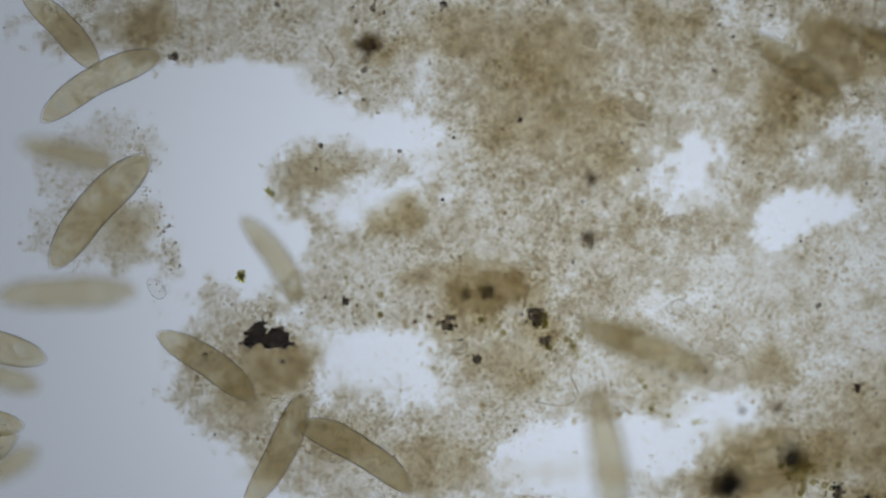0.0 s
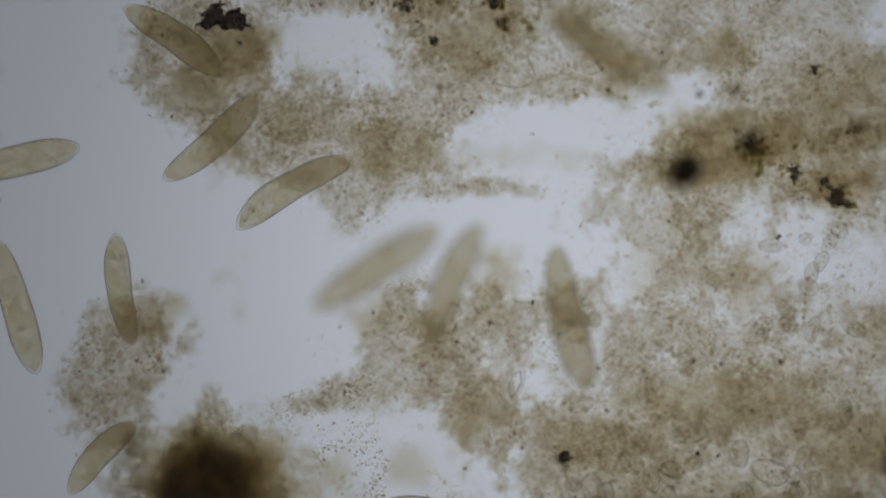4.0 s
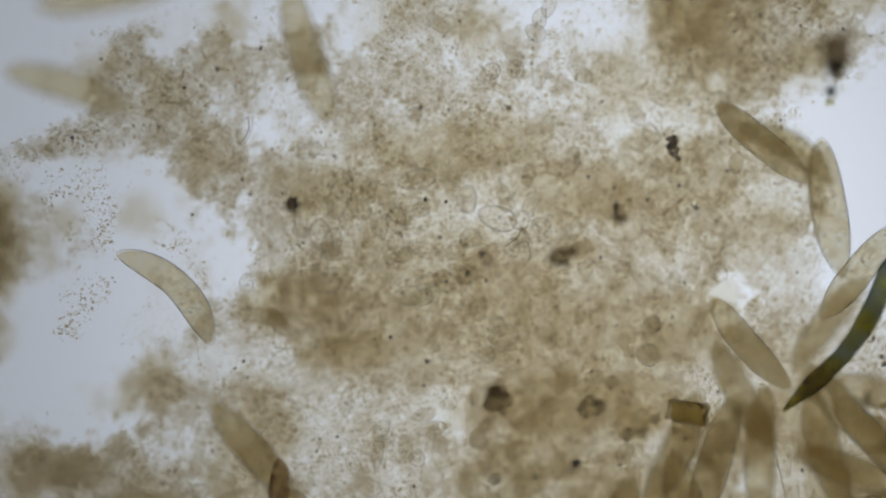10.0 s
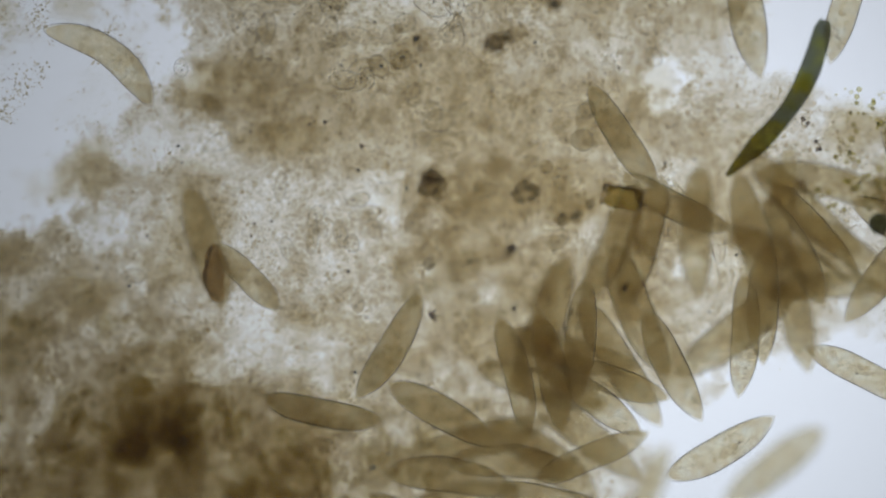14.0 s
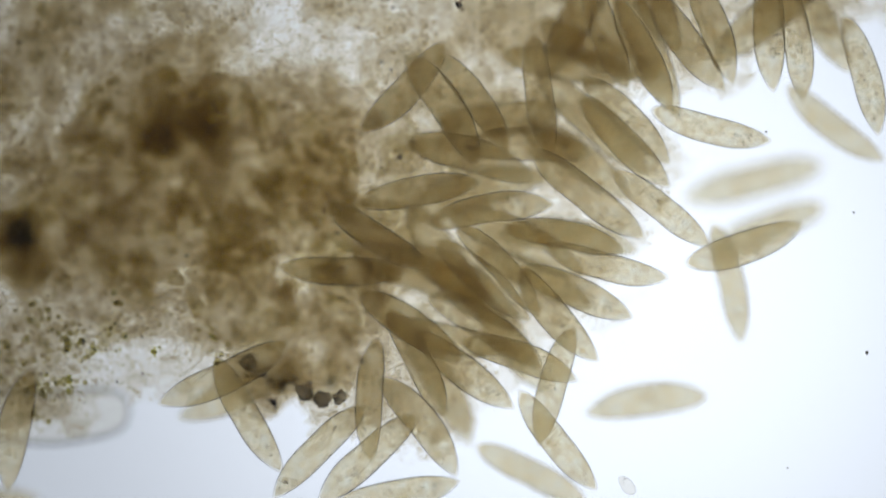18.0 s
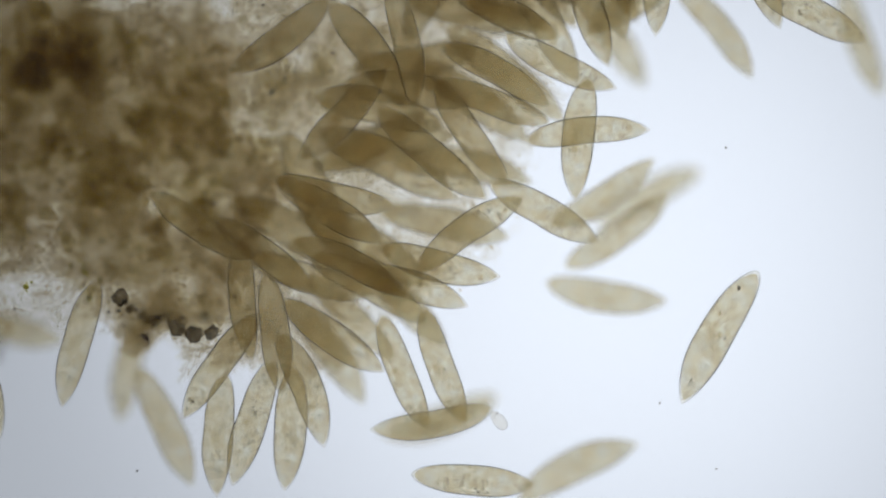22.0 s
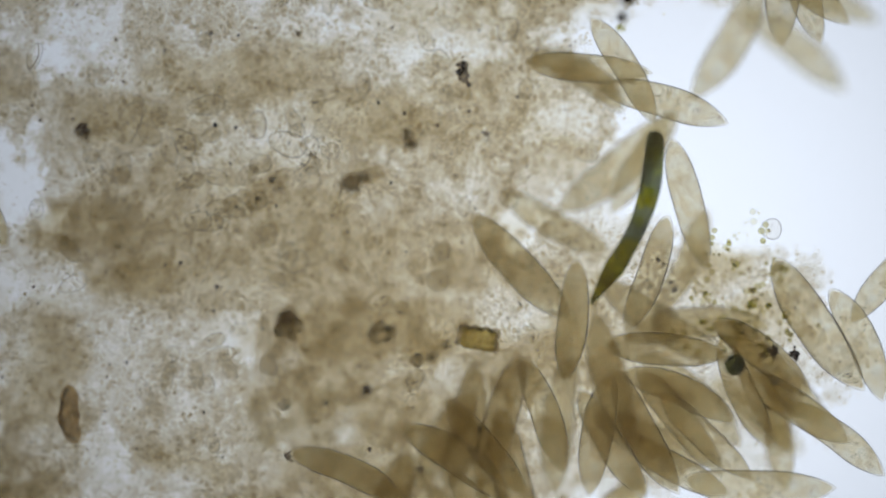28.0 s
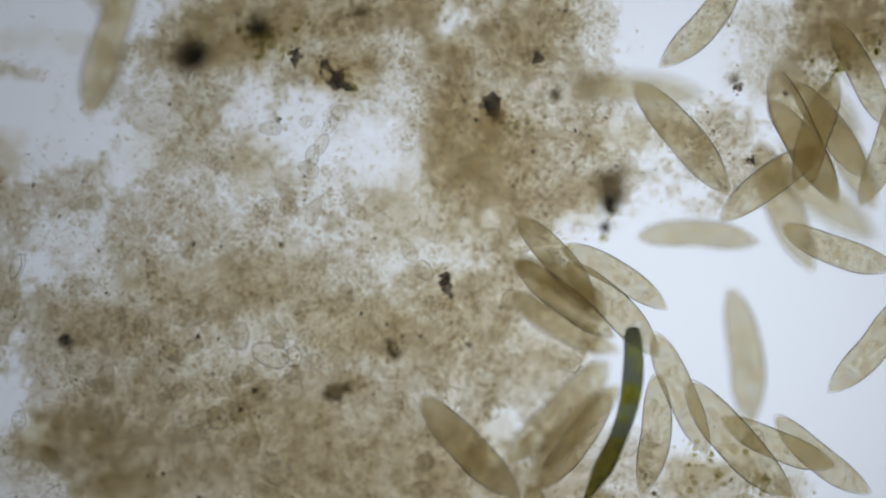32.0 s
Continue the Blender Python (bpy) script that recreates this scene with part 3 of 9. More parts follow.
soft_lump(-0.128, 0.365, 0.04, 0.034, 0, 0.7)
soft_lump(0.787, 0.34, 0.11, 0.05, 0, 0.55)
soft_lump(0.897, 0.37, 0.06, 0.09, 0, 0.7)
soft_lump(0.667, 0.37, 0.07, 0.04, 0, 0.45)
soft_lump(0.397, 0.4, 0.08, 0.03, 0, 0.3)
soft_lump(0.627, -0.37, 0.18, 0.06, 0, 0.4)
soft_lump(0.537, -0.41, 0.09, 0.05, 0, 0.5)
soft_lump(0.787, -0.27, 0.12, 0.07, 0, 0.2)
soft_lump(0.587, -0.21, 0.05, 0.04, 0, 0.25)
soft_lump(0.367, -0.18, 0.1, 0.03, -25, 0.2)
soft_lump(-0.553, 0.035, 0.06, 0.045, 0, 0.45)
soft_lump(-0.613, 0.04, 0.04, 0.04, 0, 0.25)
soft_lump(-0.533, 0.395, 0.06, 0.04, 0, 0.45)
soft_lump(-0.183, -0.34, 0.06, 0.05, 0, 0.2)
soft_lump(-0.003, -0.4, 0.09, 0.04, 0, 0.25)
soft_lump(0.207, -0.4, 0.11, 0.025, 0, 0.1)
soft_lump(-0.355, -0.238, 0.06, 0.07, 0, 0.35)
soft_lump(-0.305, -0.388, 0.04, 0.05, 0, 0.25)
soft_lump(-0.015, -0.378, 0.08, 0.04, 0, 0.25)
soft_lump(0.125, -0.208, 0.09, 0.05, 0, 0.3)
soft_lump(0.385, -0.238, 0.08, 0.05, -45, 0.25)
soft_lump(0.625, -0.393, 0.05, 0.036, 0, 0.6)
soft_lump(0.755, -0.448, 0.08, 0.04, 0, 0.6)
soft_lump(0.495, -0.418, 0.06, 0.045, 0, 0.5)
soft_lump(0.805, -0.348, 0.07, 0.05, 0, 0.4)
soft_lump(0.905, -0.328, 0.08, 0.06, 0, 0.35)
soft_lump(1.01, -0.598, 0.09, 0.14, 0, 0.5)
soft_lump(1.115, -0.183, 0.11, 0.055, 0, 0.6)
soft_lump(1.125, -0.358, 0.08, 0.06, 0, 0.3)
soft_lump(1.009, -0.903, 0.22, 0.14, 0, 0.2)
soft_lump(0.966, -0.708, 0.16, 0.09, 0, 0.25)
soft_lump(0.995, -0.428, 0.06, 0.04, 0, 0.4)
soft_lump(0.555, -0.838, 0.17, 0.05, 0, 0.3)
soft_lump(0.785, -0.898, 0.16, 0.06, 0, 0.35)
soft_lump(0.355, -0.918, 0.12, 0.05, 0, 0.3)
soft_lump(0.495, -0.938, 0.09, 0.05, 0, 0.2)
soft_lump(0.125, -0.848, 0.06, 0.05, 0, 0.3)
soft_lump(0.045, -0.708, 0.04, 0.06, 20, 0.25)
soft_lump(-0.055, -0.688, 0.04, 0.036, 0, 0.25)
soft_lump(0.165, -0.678, 0.04, 0.04, 0, 0.2)
soft_lump(0.625, -0.628, 0.04, 0.06, 0, 0.2)
soft_lump(0.465, -0.588, 0.06, 0.06, 0, 0.15)
soft_lump(0.025, -0.958, 0.05, 0.025, 0, 0.2)
soft_lump(-0.295, -0.618, 0.026, 0.045, 0, 0.12)
soft_lump(-0.435, -0.688, 0.06, 0.04, 0, 0.3)
soft_lump(-0.235, -0.998, 0.09, 0.05, 0, 0.35)
soft_lump(1.026, -0.568, 0.1, 0.09, 0, 0.3)
soft_lump(1.026, -0.628, 0.12, 0.06, 0, 0.3)
soft_lump(0.646, -0.818, 0.07, 0.04, 0, 0.3)
soft_lump(0.346, -0.928, 0.08, 0.06, 0, 0.2)
soft_lump(0.306, -1.088, 0.08, 0.04, 0, 0.45)
soft_lump(0.386, -1.188, 0.09, 0.04, 0, 0.45)
soft_lump(0.686, -1.088, 0.15, 0.06, 0, 0.3)
soft_lump(0.836, -1.168, 0.15, 0.07, 0, 0.3)
soft_lump(0.836, -0.928, 0.08, 0.06, 0, 0.25)
soft_lump(0.616, -0.638, 0.05, 0.04, 0, 0.3)
soft_lump(0.036, -1.248, 0.05, 0.04, 0, 0.35)
soft_lump(0.036, -0.938, 0.04, 0.02, 0, 0.15)
soft_lump(-0.154, -1.008, 0.05, 0.04, 0, 0.2)
soft_lump(-0.354, -1.278, 0.08, 0.08, 0, 0.9)
soft_lump(-0.314, -1.168, 0.09, 0.09, 0, 0.7)
soft_lump(-0.334, -1.008, 0.125, 0.13, 0, 1.1)
soft_lump(-0.264, -0.928, 0.07, 0.05, 0, 0.5)
soft_lump(-0.384, -1.348, 0.09, 0.06, 0, 1)
soft_lump(0.31, -1.111, 0.13, 0.04, 0, 0.38)
soft_lump(0.41, -1.201, 0.06, 0.03, 0, 0.38)
soft_lump(0.55, -1.111, 0.3, 0.16, 0, 0.22)
soft_lump(0.75, -1.171, 0.22, 0.13, 0, 0.28)
soft_lump(0.81, -0.931, 0.07, 0.04, 0, 0.35)
soft_lump(0.79, -1.02, 0.05, 0.04, 0, 0.3)
soft_lump(0.6, -0.991, 0.06, 0.04, 0, 0.2)
soft_lump(1.05, -0.671, 0.12, 0.06, 0, 0.28)
soft_lump(1.19, -0.691, 0.06, 0.06, 0, 0.25)
soft_lump(0.61, -0.891, 0.09, 0.05, 0, 0.2)
soft_lump(0.47, -0.891, 0.09, 0.05, 0, 0.18)
soft_lump(0.8, -1.291, 0.22, 0.08, 0, 0.45)
soft_lump(0.95, -1.171, 0.12, 0.06, 0, 0.3)
soft_lump(0, -1.251, 0.03, 0.04, 0, 0.35)
soft_lump(0.2, -1.421, 0.07, 0.05, 0, 0.3)
soft_lump(-0.17, -1.411, 0.08, 0.05, 0, 0.35)
soft_lump(1.17, -1.341, 0.13, 0.09, 0, 0.36)
soft_lump(1.13, -0.971, 0.06, 0.05, 0, 0.25)
soft_lump(1.02, -1.131, 0.07, 0.06, 0, 0.25)
soft_lump(-0.12, -0.971, 0.05, 0.05, 0, 0.2)
soft_lump(0.05, -0.956, 0.03, 0.022, 0, 0.15)
soft_lump(1.028, -0.647, 0.09, 0.04, 0, 0.4)
soft_lump(0.808, -0.917, 0.06, 0.036, 0, 0.3)
soft_lump(0.388, -1.197, 0.06, 0.04, 0, 0.25)
soft_lump(0.348, -1.127, 0.1, 0.04, 0, 0.25)
soft_lump(0.038, -0.947, 0.04, 0.025, 0, 0.12)
soft_lump(0.016, -1.477, 0.07, 0.06, 0, 0.4)
soft_lump(-0.074, -1.527, 0.07, 0.06, 0, 0.3)
soft_lump(-0.004, -1.267, 0.06, 0.05, 0, 0.2)
soft_lump(0.726, -1.397, 0.12, 0.06, 0, 0.3)
soft_lump(0.866, -1.447, 0.12, 0.06, 0, 0.3)
soft_lump(1.036, -1.347, 0.09, 0.06, 0, 0.25)
soft_lump(1.196, -1.307, 0.06, 0.06, 0, 0.4)
soft_lump(0.156, -1.717, 0.1, 0.085, 0, 0.54)
soft_lump(0.136, -1.657, 0.07, 0.04, 0, 0.29)
soft_lump(0.166, -1.787, 0.15, 0.06, 0, 0.29)
soft_lump(0.406, -1.727, 0.08, 0.04, 0, 0.25)
soft_lump(0.386, -1.847, 0.11, 0.06, 0, 0.36)
soft_lump(0.256, -1.947, 0.07, 0.06, 0, 0.43)
soft_lump(0.106, -1.867, 0.16, 0.07, 0, 0.25)
soft_lump(-0.024, -1.827, 0.13, 0.06, 0, 0.29)
soft_lump(-0.074, -1.917, 0.11, 0.06, 0, 0.36)
soft_lump(-0.119, -1.947, 0.06, 0.07, 0, 0.47)
soft_lump(0.016, -1.967, 0.12, 0.05, 0, 0.25)
soft_lump(0.296, -2.007, 0.11, 0.04, 0, 0.25)
soft_lump(0.466, -1.787, 0.06, 0.06, 0, 0.05)
soft_lump(-0.114, -1.787, 0.06, 0.06, 0, 0.22)
soft_lump(-0.074, -1.607, 0.08, 0.05, 0, 0.14)
soft_lump(0.246, -1.827, 0.26, 0.12, 0, 0.22)
soft_lump(0.046, -1.787, 0.22, 0.11, 0, 0.18)
soft_lump(0.566, -1.877, 0.12, 0.09, 0, 0.05)
soft_lump(0.426, -1.987, 0.14, 0.07, 0, 0.08)
soft_lump(0.346, -2.087, 0.15, 0.05, 0, 0.17)
soft_lump(0.766, -1.887, 0.12, 0.07, 0, 0.03)
soft_lump(0.866, -1.677, 0.12, 0.09, 0, 0.03)
soft_lump(0.696, -1.987, 0.12, 0.06, 0, 0.03)
soft_lump(1.066, -1.547, 0.12, 0.08, 0, 0.07)
soft_lump(1.286, -1.447, 0.1, 0.08, 0, 0.42)
soft_lump(0.686, -1.707, 0.11, 0.08, 0, 0.14)
soft_lump(0.866, -1.767, 0.13, 0.06, 0, 0.11)
soft_lump(0.626, -1.807, 0.12, 0.08, 0, 0.16)
soft_lump(0.566, -1.967, 0.14, 0.08, 0, 0.16)
soft_lump(0.816, -1.557, 0.15, 0.07, 0, 0.35)
soft_lump(0.506, -1.677, 0.07, 0.06, 0, 0.14)
soft_lump(0.426, -1.647, 0.05, 0.04, 0, 0.14)
soft_lump(0.646, -1.587, 0.06, 0.04, 0, 0.3)
soft_lump(0.986, -1.477, 0.14, 0.06, 0, 0.3)
soft_lump(0.746, -1.357, 0.06, 0.05, 0, 0.35)
soft_lump(0.866, -1.357, 0.05, 0.04, 0, 0.3)
soft_lump(0.606, -1.427, 0.04, 0.05, 0, 0.25)
soft_lump(-0.074, -1.407, 0.06, 0.04, 0, 0.3)
soft_lump(0.466, -1.527, 0.06, 0.03, 0, 0.2)
soft_lump(0.196, -1.587, 0.07, 0.04, 0, 0.3)
soft_lump(-0.103, -1.676, 0.09, 0.05, 0, 0.25)
soft_lump(-0.013, -1.856, 0.15, 0.05, 0, 0.25)
soft_lump(0.397, -1.846, 0.09, 0.06, 0, 0.25)
soft_lump(0.4, -1.83, 0.095, 0.08, 0, 0.38)
soft_lump(0.447, -1.716, 0.07, 0.045, 0, 0.24)
soft_lump(0.267, -1.941, 0.08, 0.06, 0, 0.38)
soft_lump(0.157, -1.686, 0.09, 0.08, 0, 0.38)
soft_lump(0.397, -2.156, 0.09, 0.04, 0, 0.3)
soft_lump(0.397, -1.726, 0.06, 0.04, 0, 0.25)
soft_lump(0.597, -1.736, 0.06, 0.04, 0, 0.11)
soft_lump(0.637, -1.996, 0.13, 0.06, 0, 0.09)
soft_lump(0.965, -1.261, 0.06, 0.04, 0, 0.12)
soft_lump(0.745, -1.201, 0.09, 0.04, 0, 0.2)
soft_lump(0.725, -1.411, 0.06, 0.04, 0, 0.25)
soft_lump(0.975, -1.441, 0.08, 0.05, 0, 0.2)
soft_lump(0.535, -1.221, 0.06, 0.04, 0, 0.25)
soft_lump(0.385, -1.191, 0.06, 0.04, 0, 0.3)
soft_lump(0.175, -1.391, 0.05, 0.04, 0, 0.25)
soft_lump(0.665, -1.781, 0.08, 0.06, 0, 0.14)
soft_lump(0.545, -1.891, 0.06, 0.04, 0, 0.14)
soft_lump(0.705, -1.521, 0.07, 0.04, 0, 0.15)
soft_lump(1.057, -0.627, 0.09, 0.06, 0, 0.35)
soft_lump(0.607, -0.637, 0.06, 0.04, 0, 0.25)
soft_lump(0.677, -0.857, 0.1, 0.05, 0, 0.18)
soft_lump(0.287, -1.097, 0.07, 0.03, 0, 0.3)
soft_lump(0.397, -1.177, 0.07, 0.03, 0, 0.3)
soft_lump(0.177, -0.617, 0.05, 0.05, 0, 0.35)
soft_lump(0.227, -1.327, 0.06, 0.09, 0, 0.3)
soft_lump(1.427, -1.177, 0.06, 0.04, 0, 0.3)
soft_lump(1.487, -1.257, 0.06, 0.05, 0, 0.3)
soft_lump(1.217, -1.347, 0.12, 0.06, 0, 0.2)
soft_lump(1.167, -1.207, 0.08, 0.05, 0, 0.2)
soft_lump(1.046, -0.59, 0.09, 0.09, 0, 0.25)
soft_lump(1.077, -0.41, 0.1, 0.06, 0, 0.25)
soft_lump(0.817, -0.93, 0.08, 0.05, 0, 0.3)
soft_lump(0.977, -0.89, 0.07, 0.04, 0, 0.2)
soft_lump(0.506, -0.41, 0.07, 0.04, 0, 0.4)
soft_lump(0.637, -0.37, 0.06, 0.04, 0, 0.3)
soft_lump(1.687, -0.38, 0.08, 0.05, 0, 0.5)
soft_lump(0.506, -0.53, 0.05, 0.06, 0, 0.15)
soft_lump(1.256, -0.57, 0.09, 0.04, 0, 0.25)

wave_rng = np.random.default_rng(11)
WAVES = [(wave_rng.uniform(0, 2 * math.pi), 2 * math.pi / lam, wave_rng.uniform(0, 2 * math.pi), lam) for lam in np.geomspace(0.012, 0.24, 30)]


def ragged(x, y, low=0.0):
    """Smooth unevenness about zero, from coarse to fine."""
    s = np.zeros_like(x)
    for a, k, p, lam in WAVES:
        if lam >= low:
            s += np.sin(k * (x * math.cos(a) + y * math.sin(a)) + p + 1.7 * np.sin(k * 0.43 * (y * math.cos(a) - x * math.sin(a)))) * (lam / 0.24) ** 0.35
    return s / 3.2


def within(spot, x, y, power=2.0):
    """How far inside a patch's edge the places lie, in metres; below zero outside."""
    px, py, rx, ry, c, s = spot
    u, v = np.abs((x - px) * c + (y - py) * s) / rx, np.abs((y - py) * c - (x - px) * s) / ry
    return (1 - (u ** power + v ** power) ** (1 / power)) * math.sqrt(rx * ry)


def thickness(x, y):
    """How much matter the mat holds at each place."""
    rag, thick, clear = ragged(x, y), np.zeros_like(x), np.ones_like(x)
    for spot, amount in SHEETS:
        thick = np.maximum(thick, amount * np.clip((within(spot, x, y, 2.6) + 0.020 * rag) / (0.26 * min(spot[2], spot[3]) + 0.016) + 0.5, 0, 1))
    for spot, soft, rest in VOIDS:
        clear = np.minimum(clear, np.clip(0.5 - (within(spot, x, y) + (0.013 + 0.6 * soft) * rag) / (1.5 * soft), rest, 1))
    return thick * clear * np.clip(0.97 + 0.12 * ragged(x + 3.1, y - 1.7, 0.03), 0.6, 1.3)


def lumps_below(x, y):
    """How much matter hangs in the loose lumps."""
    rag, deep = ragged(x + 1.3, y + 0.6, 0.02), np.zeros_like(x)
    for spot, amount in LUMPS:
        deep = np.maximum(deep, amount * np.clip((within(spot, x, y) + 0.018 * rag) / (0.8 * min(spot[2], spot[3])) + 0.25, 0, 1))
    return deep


def grains(name, material, x, y, z, r, flat, rng, sides=5):
    """One mesh of many small closed grains: a ring of corners with a top and a bottom."""
    n = len(x)
    ang = np.linspace(0, 2 * math.pi, sides, endpoint=False)[None, :] + rng.uniform(0, 6.3, (n, 1))
    rad = r[:, None] * rng.uniform(0.55, 1.3, (n, sides))
    squeeze, tilt = rng.uniform(0.45, 1.0, (n, 1)), rng.uniform(0, 6.3, (n, 1))
    u, v = np.cos(ang) * rad, np.sin(ang) * rad * squeeze
    co = np.empty((n, sides + 2, 3))
    co[:, :sides, 0] = x[:, None] + u * np.cos(tilt) - v * np.sin(tilt)
    co[:, :sides, 1] = y[:, None] + u * np.sin(tilt) + v * np.cos(tilt)
    co[:, :sides, 2] = z[:, None] + r[:, None] * flat * rng.uniform(-0.35, 0.35, (n, sides))
    for i, s in ((sides, 1), (sides + 1, -1)):
        co[:, i, 0], co[:, i, 1] = x + r * rng.uniform(-0.25, 0.25, n), y + r * rng.uniform(-0.25, 0.25, n)
        co[:, i, 2] = z + s * r * flat
    tri = [(i, (i + 1) % sides, sides) for i in range(sides)] + [((i + 1) % sides, i, sides + 1) for i in range(sides)]
    idx = (np.array(tri)[None] + (np.arange(n) * (sides + 2))[:, None, None]).reshape(-1)
    me = bpy.data.meshes.new(name)
    me.vertices.add(n * (sides + 2))
    me.vertices.foreach_set("co", co.reshape(-1))
    me.loops.add(len(idx))
    me.loops.foreach_set("vertex_index", idx.astype(np.int32))
    me.polygons.add(len(idx) // 3)
    me.polygons.foreach_set("loop_start", np.arange(0, len(idx), 3, dtype=np.int32))
    me.materials.append(material)
    me.update(calc_edges=True)
    return new(name, me)


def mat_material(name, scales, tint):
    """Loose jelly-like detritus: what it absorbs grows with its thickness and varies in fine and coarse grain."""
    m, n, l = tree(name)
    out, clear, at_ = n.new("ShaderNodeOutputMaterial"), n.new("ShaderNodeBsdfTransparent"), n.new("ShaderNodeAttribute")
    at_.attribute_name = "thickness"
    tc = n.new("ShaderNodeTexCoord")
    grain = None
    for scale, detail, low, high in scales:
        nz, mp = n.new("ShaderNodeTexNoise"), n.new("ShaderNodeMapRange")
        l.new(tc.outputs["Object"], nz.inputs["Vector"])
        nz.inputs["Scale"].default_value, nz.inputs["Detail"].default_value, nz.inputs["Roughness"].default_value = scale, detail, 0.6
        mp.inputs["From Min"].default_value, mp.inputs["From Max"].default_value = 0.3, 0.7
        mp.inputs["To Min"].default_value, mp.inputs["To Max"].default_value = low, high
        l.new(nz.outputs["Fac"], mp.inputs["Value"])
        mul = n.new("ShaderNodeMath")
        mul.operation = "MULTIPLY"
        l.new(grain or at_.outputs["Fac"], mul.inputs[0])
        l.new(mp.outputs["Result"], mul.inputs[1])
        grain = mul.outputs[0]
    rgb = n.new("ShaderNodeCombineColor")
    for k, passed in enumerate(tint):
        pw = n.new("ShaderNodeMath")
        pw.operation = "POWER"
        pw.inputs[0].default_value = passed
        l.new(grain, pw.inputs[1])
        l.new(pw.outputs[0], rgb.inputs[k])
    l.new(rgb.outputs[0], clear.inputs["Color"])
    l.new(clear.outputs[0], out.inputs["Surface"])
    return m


def film_of(name, label, material, amount, level, depth, x0, x1, y0, y1, step):
    """One uneven sheet of matter, thick where amount() says so."""
    nx, ny = int((x1 - x0) / step) + 1, int((y1 - y0) / step) + 1
    gx, gy = np.meshgrid(x0 + step * np.arange(nx), y0 + step * np.arange(ny))
    px, py = gx.ravel(), gy.ravel()
    thick = amount(px, py)
    q = (np.arange(ny - 1)[:, None] * nx + np.arange(nx - 1)[None, :]).ravel()
    quads = np.stack([q, q + 1, q + 1 + nx, q + nx], 1)
    quads = quads[thick[quads].max(1) > 0.004]
    used, inv = np.unique(quads, return_inverse=True)
    quads = inv.reshape(-1, 4)
    n = len(used)
    top = level + 0.010 * ragged(px[used] * 3, py[used] * 3)
    co = np.concatenate([np.stack([px[used], py[used], top], 1), np.stack([px[used], py[used], top - 0.02 - depth * np.clip(thick[used], 0, 1)], 1)])
    faces = np.concatenate([quads, quads[:, ::-1] + n])
    edges = np.concatenate([quads[:, [k, (k + 1) % 4]] for k in range(4)])
    there = set(map(tuple, edges.tolist()))
    rim = [(a, b) for a, b in edges.tolist() if (b, a) not in there]
    faces = np.concatenate([faces, np.array([(b, a, a + n, b + n) for a, b in rim])])
    me = bpy.data.meshes.new(name)
    me.vertices.add(2 * n)
    me.vertices.foreach_set("co", co.ravel())
    me.loops.add(faces.size)
    me.loops.foreach_set("vertex_index", faces.ravel().astype(np.int32))
    me.polygons.add(len(faces))
    me.polygons.foreach_set("loop_start", np.arange(0, faces.size, 4, dtype=np.int32))
    me.materials.append(material)
    me.update(calc_edges=True)
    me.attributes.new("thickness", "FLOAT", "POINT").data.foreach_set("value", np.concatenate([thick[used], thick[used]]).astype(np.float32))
    return tagged(new(name, me), label, "detritus", kind="stuff")


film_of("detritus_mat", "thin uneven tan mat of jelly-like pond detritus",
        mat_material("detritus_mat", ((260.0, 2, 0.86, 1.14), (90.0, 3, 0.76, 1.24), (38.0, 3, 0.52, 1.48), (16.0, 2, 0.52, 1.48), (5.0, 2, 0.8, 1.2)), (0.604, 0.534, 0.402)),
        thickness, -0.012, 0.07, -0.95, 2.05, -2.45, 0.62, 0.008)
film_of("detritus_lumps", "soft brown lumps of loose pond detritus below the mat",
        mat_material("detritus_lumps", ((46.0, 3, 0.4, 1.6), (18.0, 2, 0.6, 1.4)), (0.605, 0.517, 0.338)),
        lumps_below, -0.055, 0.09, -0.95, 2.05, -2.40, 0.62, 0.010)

GRAIN = {  # pieces per square metre, smallest and largest radius, depth range, flatness, corners, label
    "fine": (120000, 0.0011, 0.0046, (-0.028, 0.016), 0.5, 4, "pale brown flakes of fine granular pond detritus"),
    "specks": (420, 0.0016, 0.0046, (-0.03, 0.015), 0.6, 5, "scatter of tiny dark grains in the detritus"),
    "crumbs": (24000, 0.0019, 0.0066, (-0.020, 0.014), 0.55, 6, "small tan crumbs of pond detritus clotted together"),
    "cloud": (12000, 0.011, 0.030, (-0.17, -0.03), 0.5, 5, "soft brown clump of loose pond detritus"),
    "dense": (11000, 0.012, 0.034, (-0.20, 0.09), 0.55, 5, "dark yellow-brown thick mass of pond detritus"),
    "dark": (11000, 0.012, 0.034, (-0.20, 0.09), 0.55, 5, "dark grey-brown thick mass of pond detritus"),
}


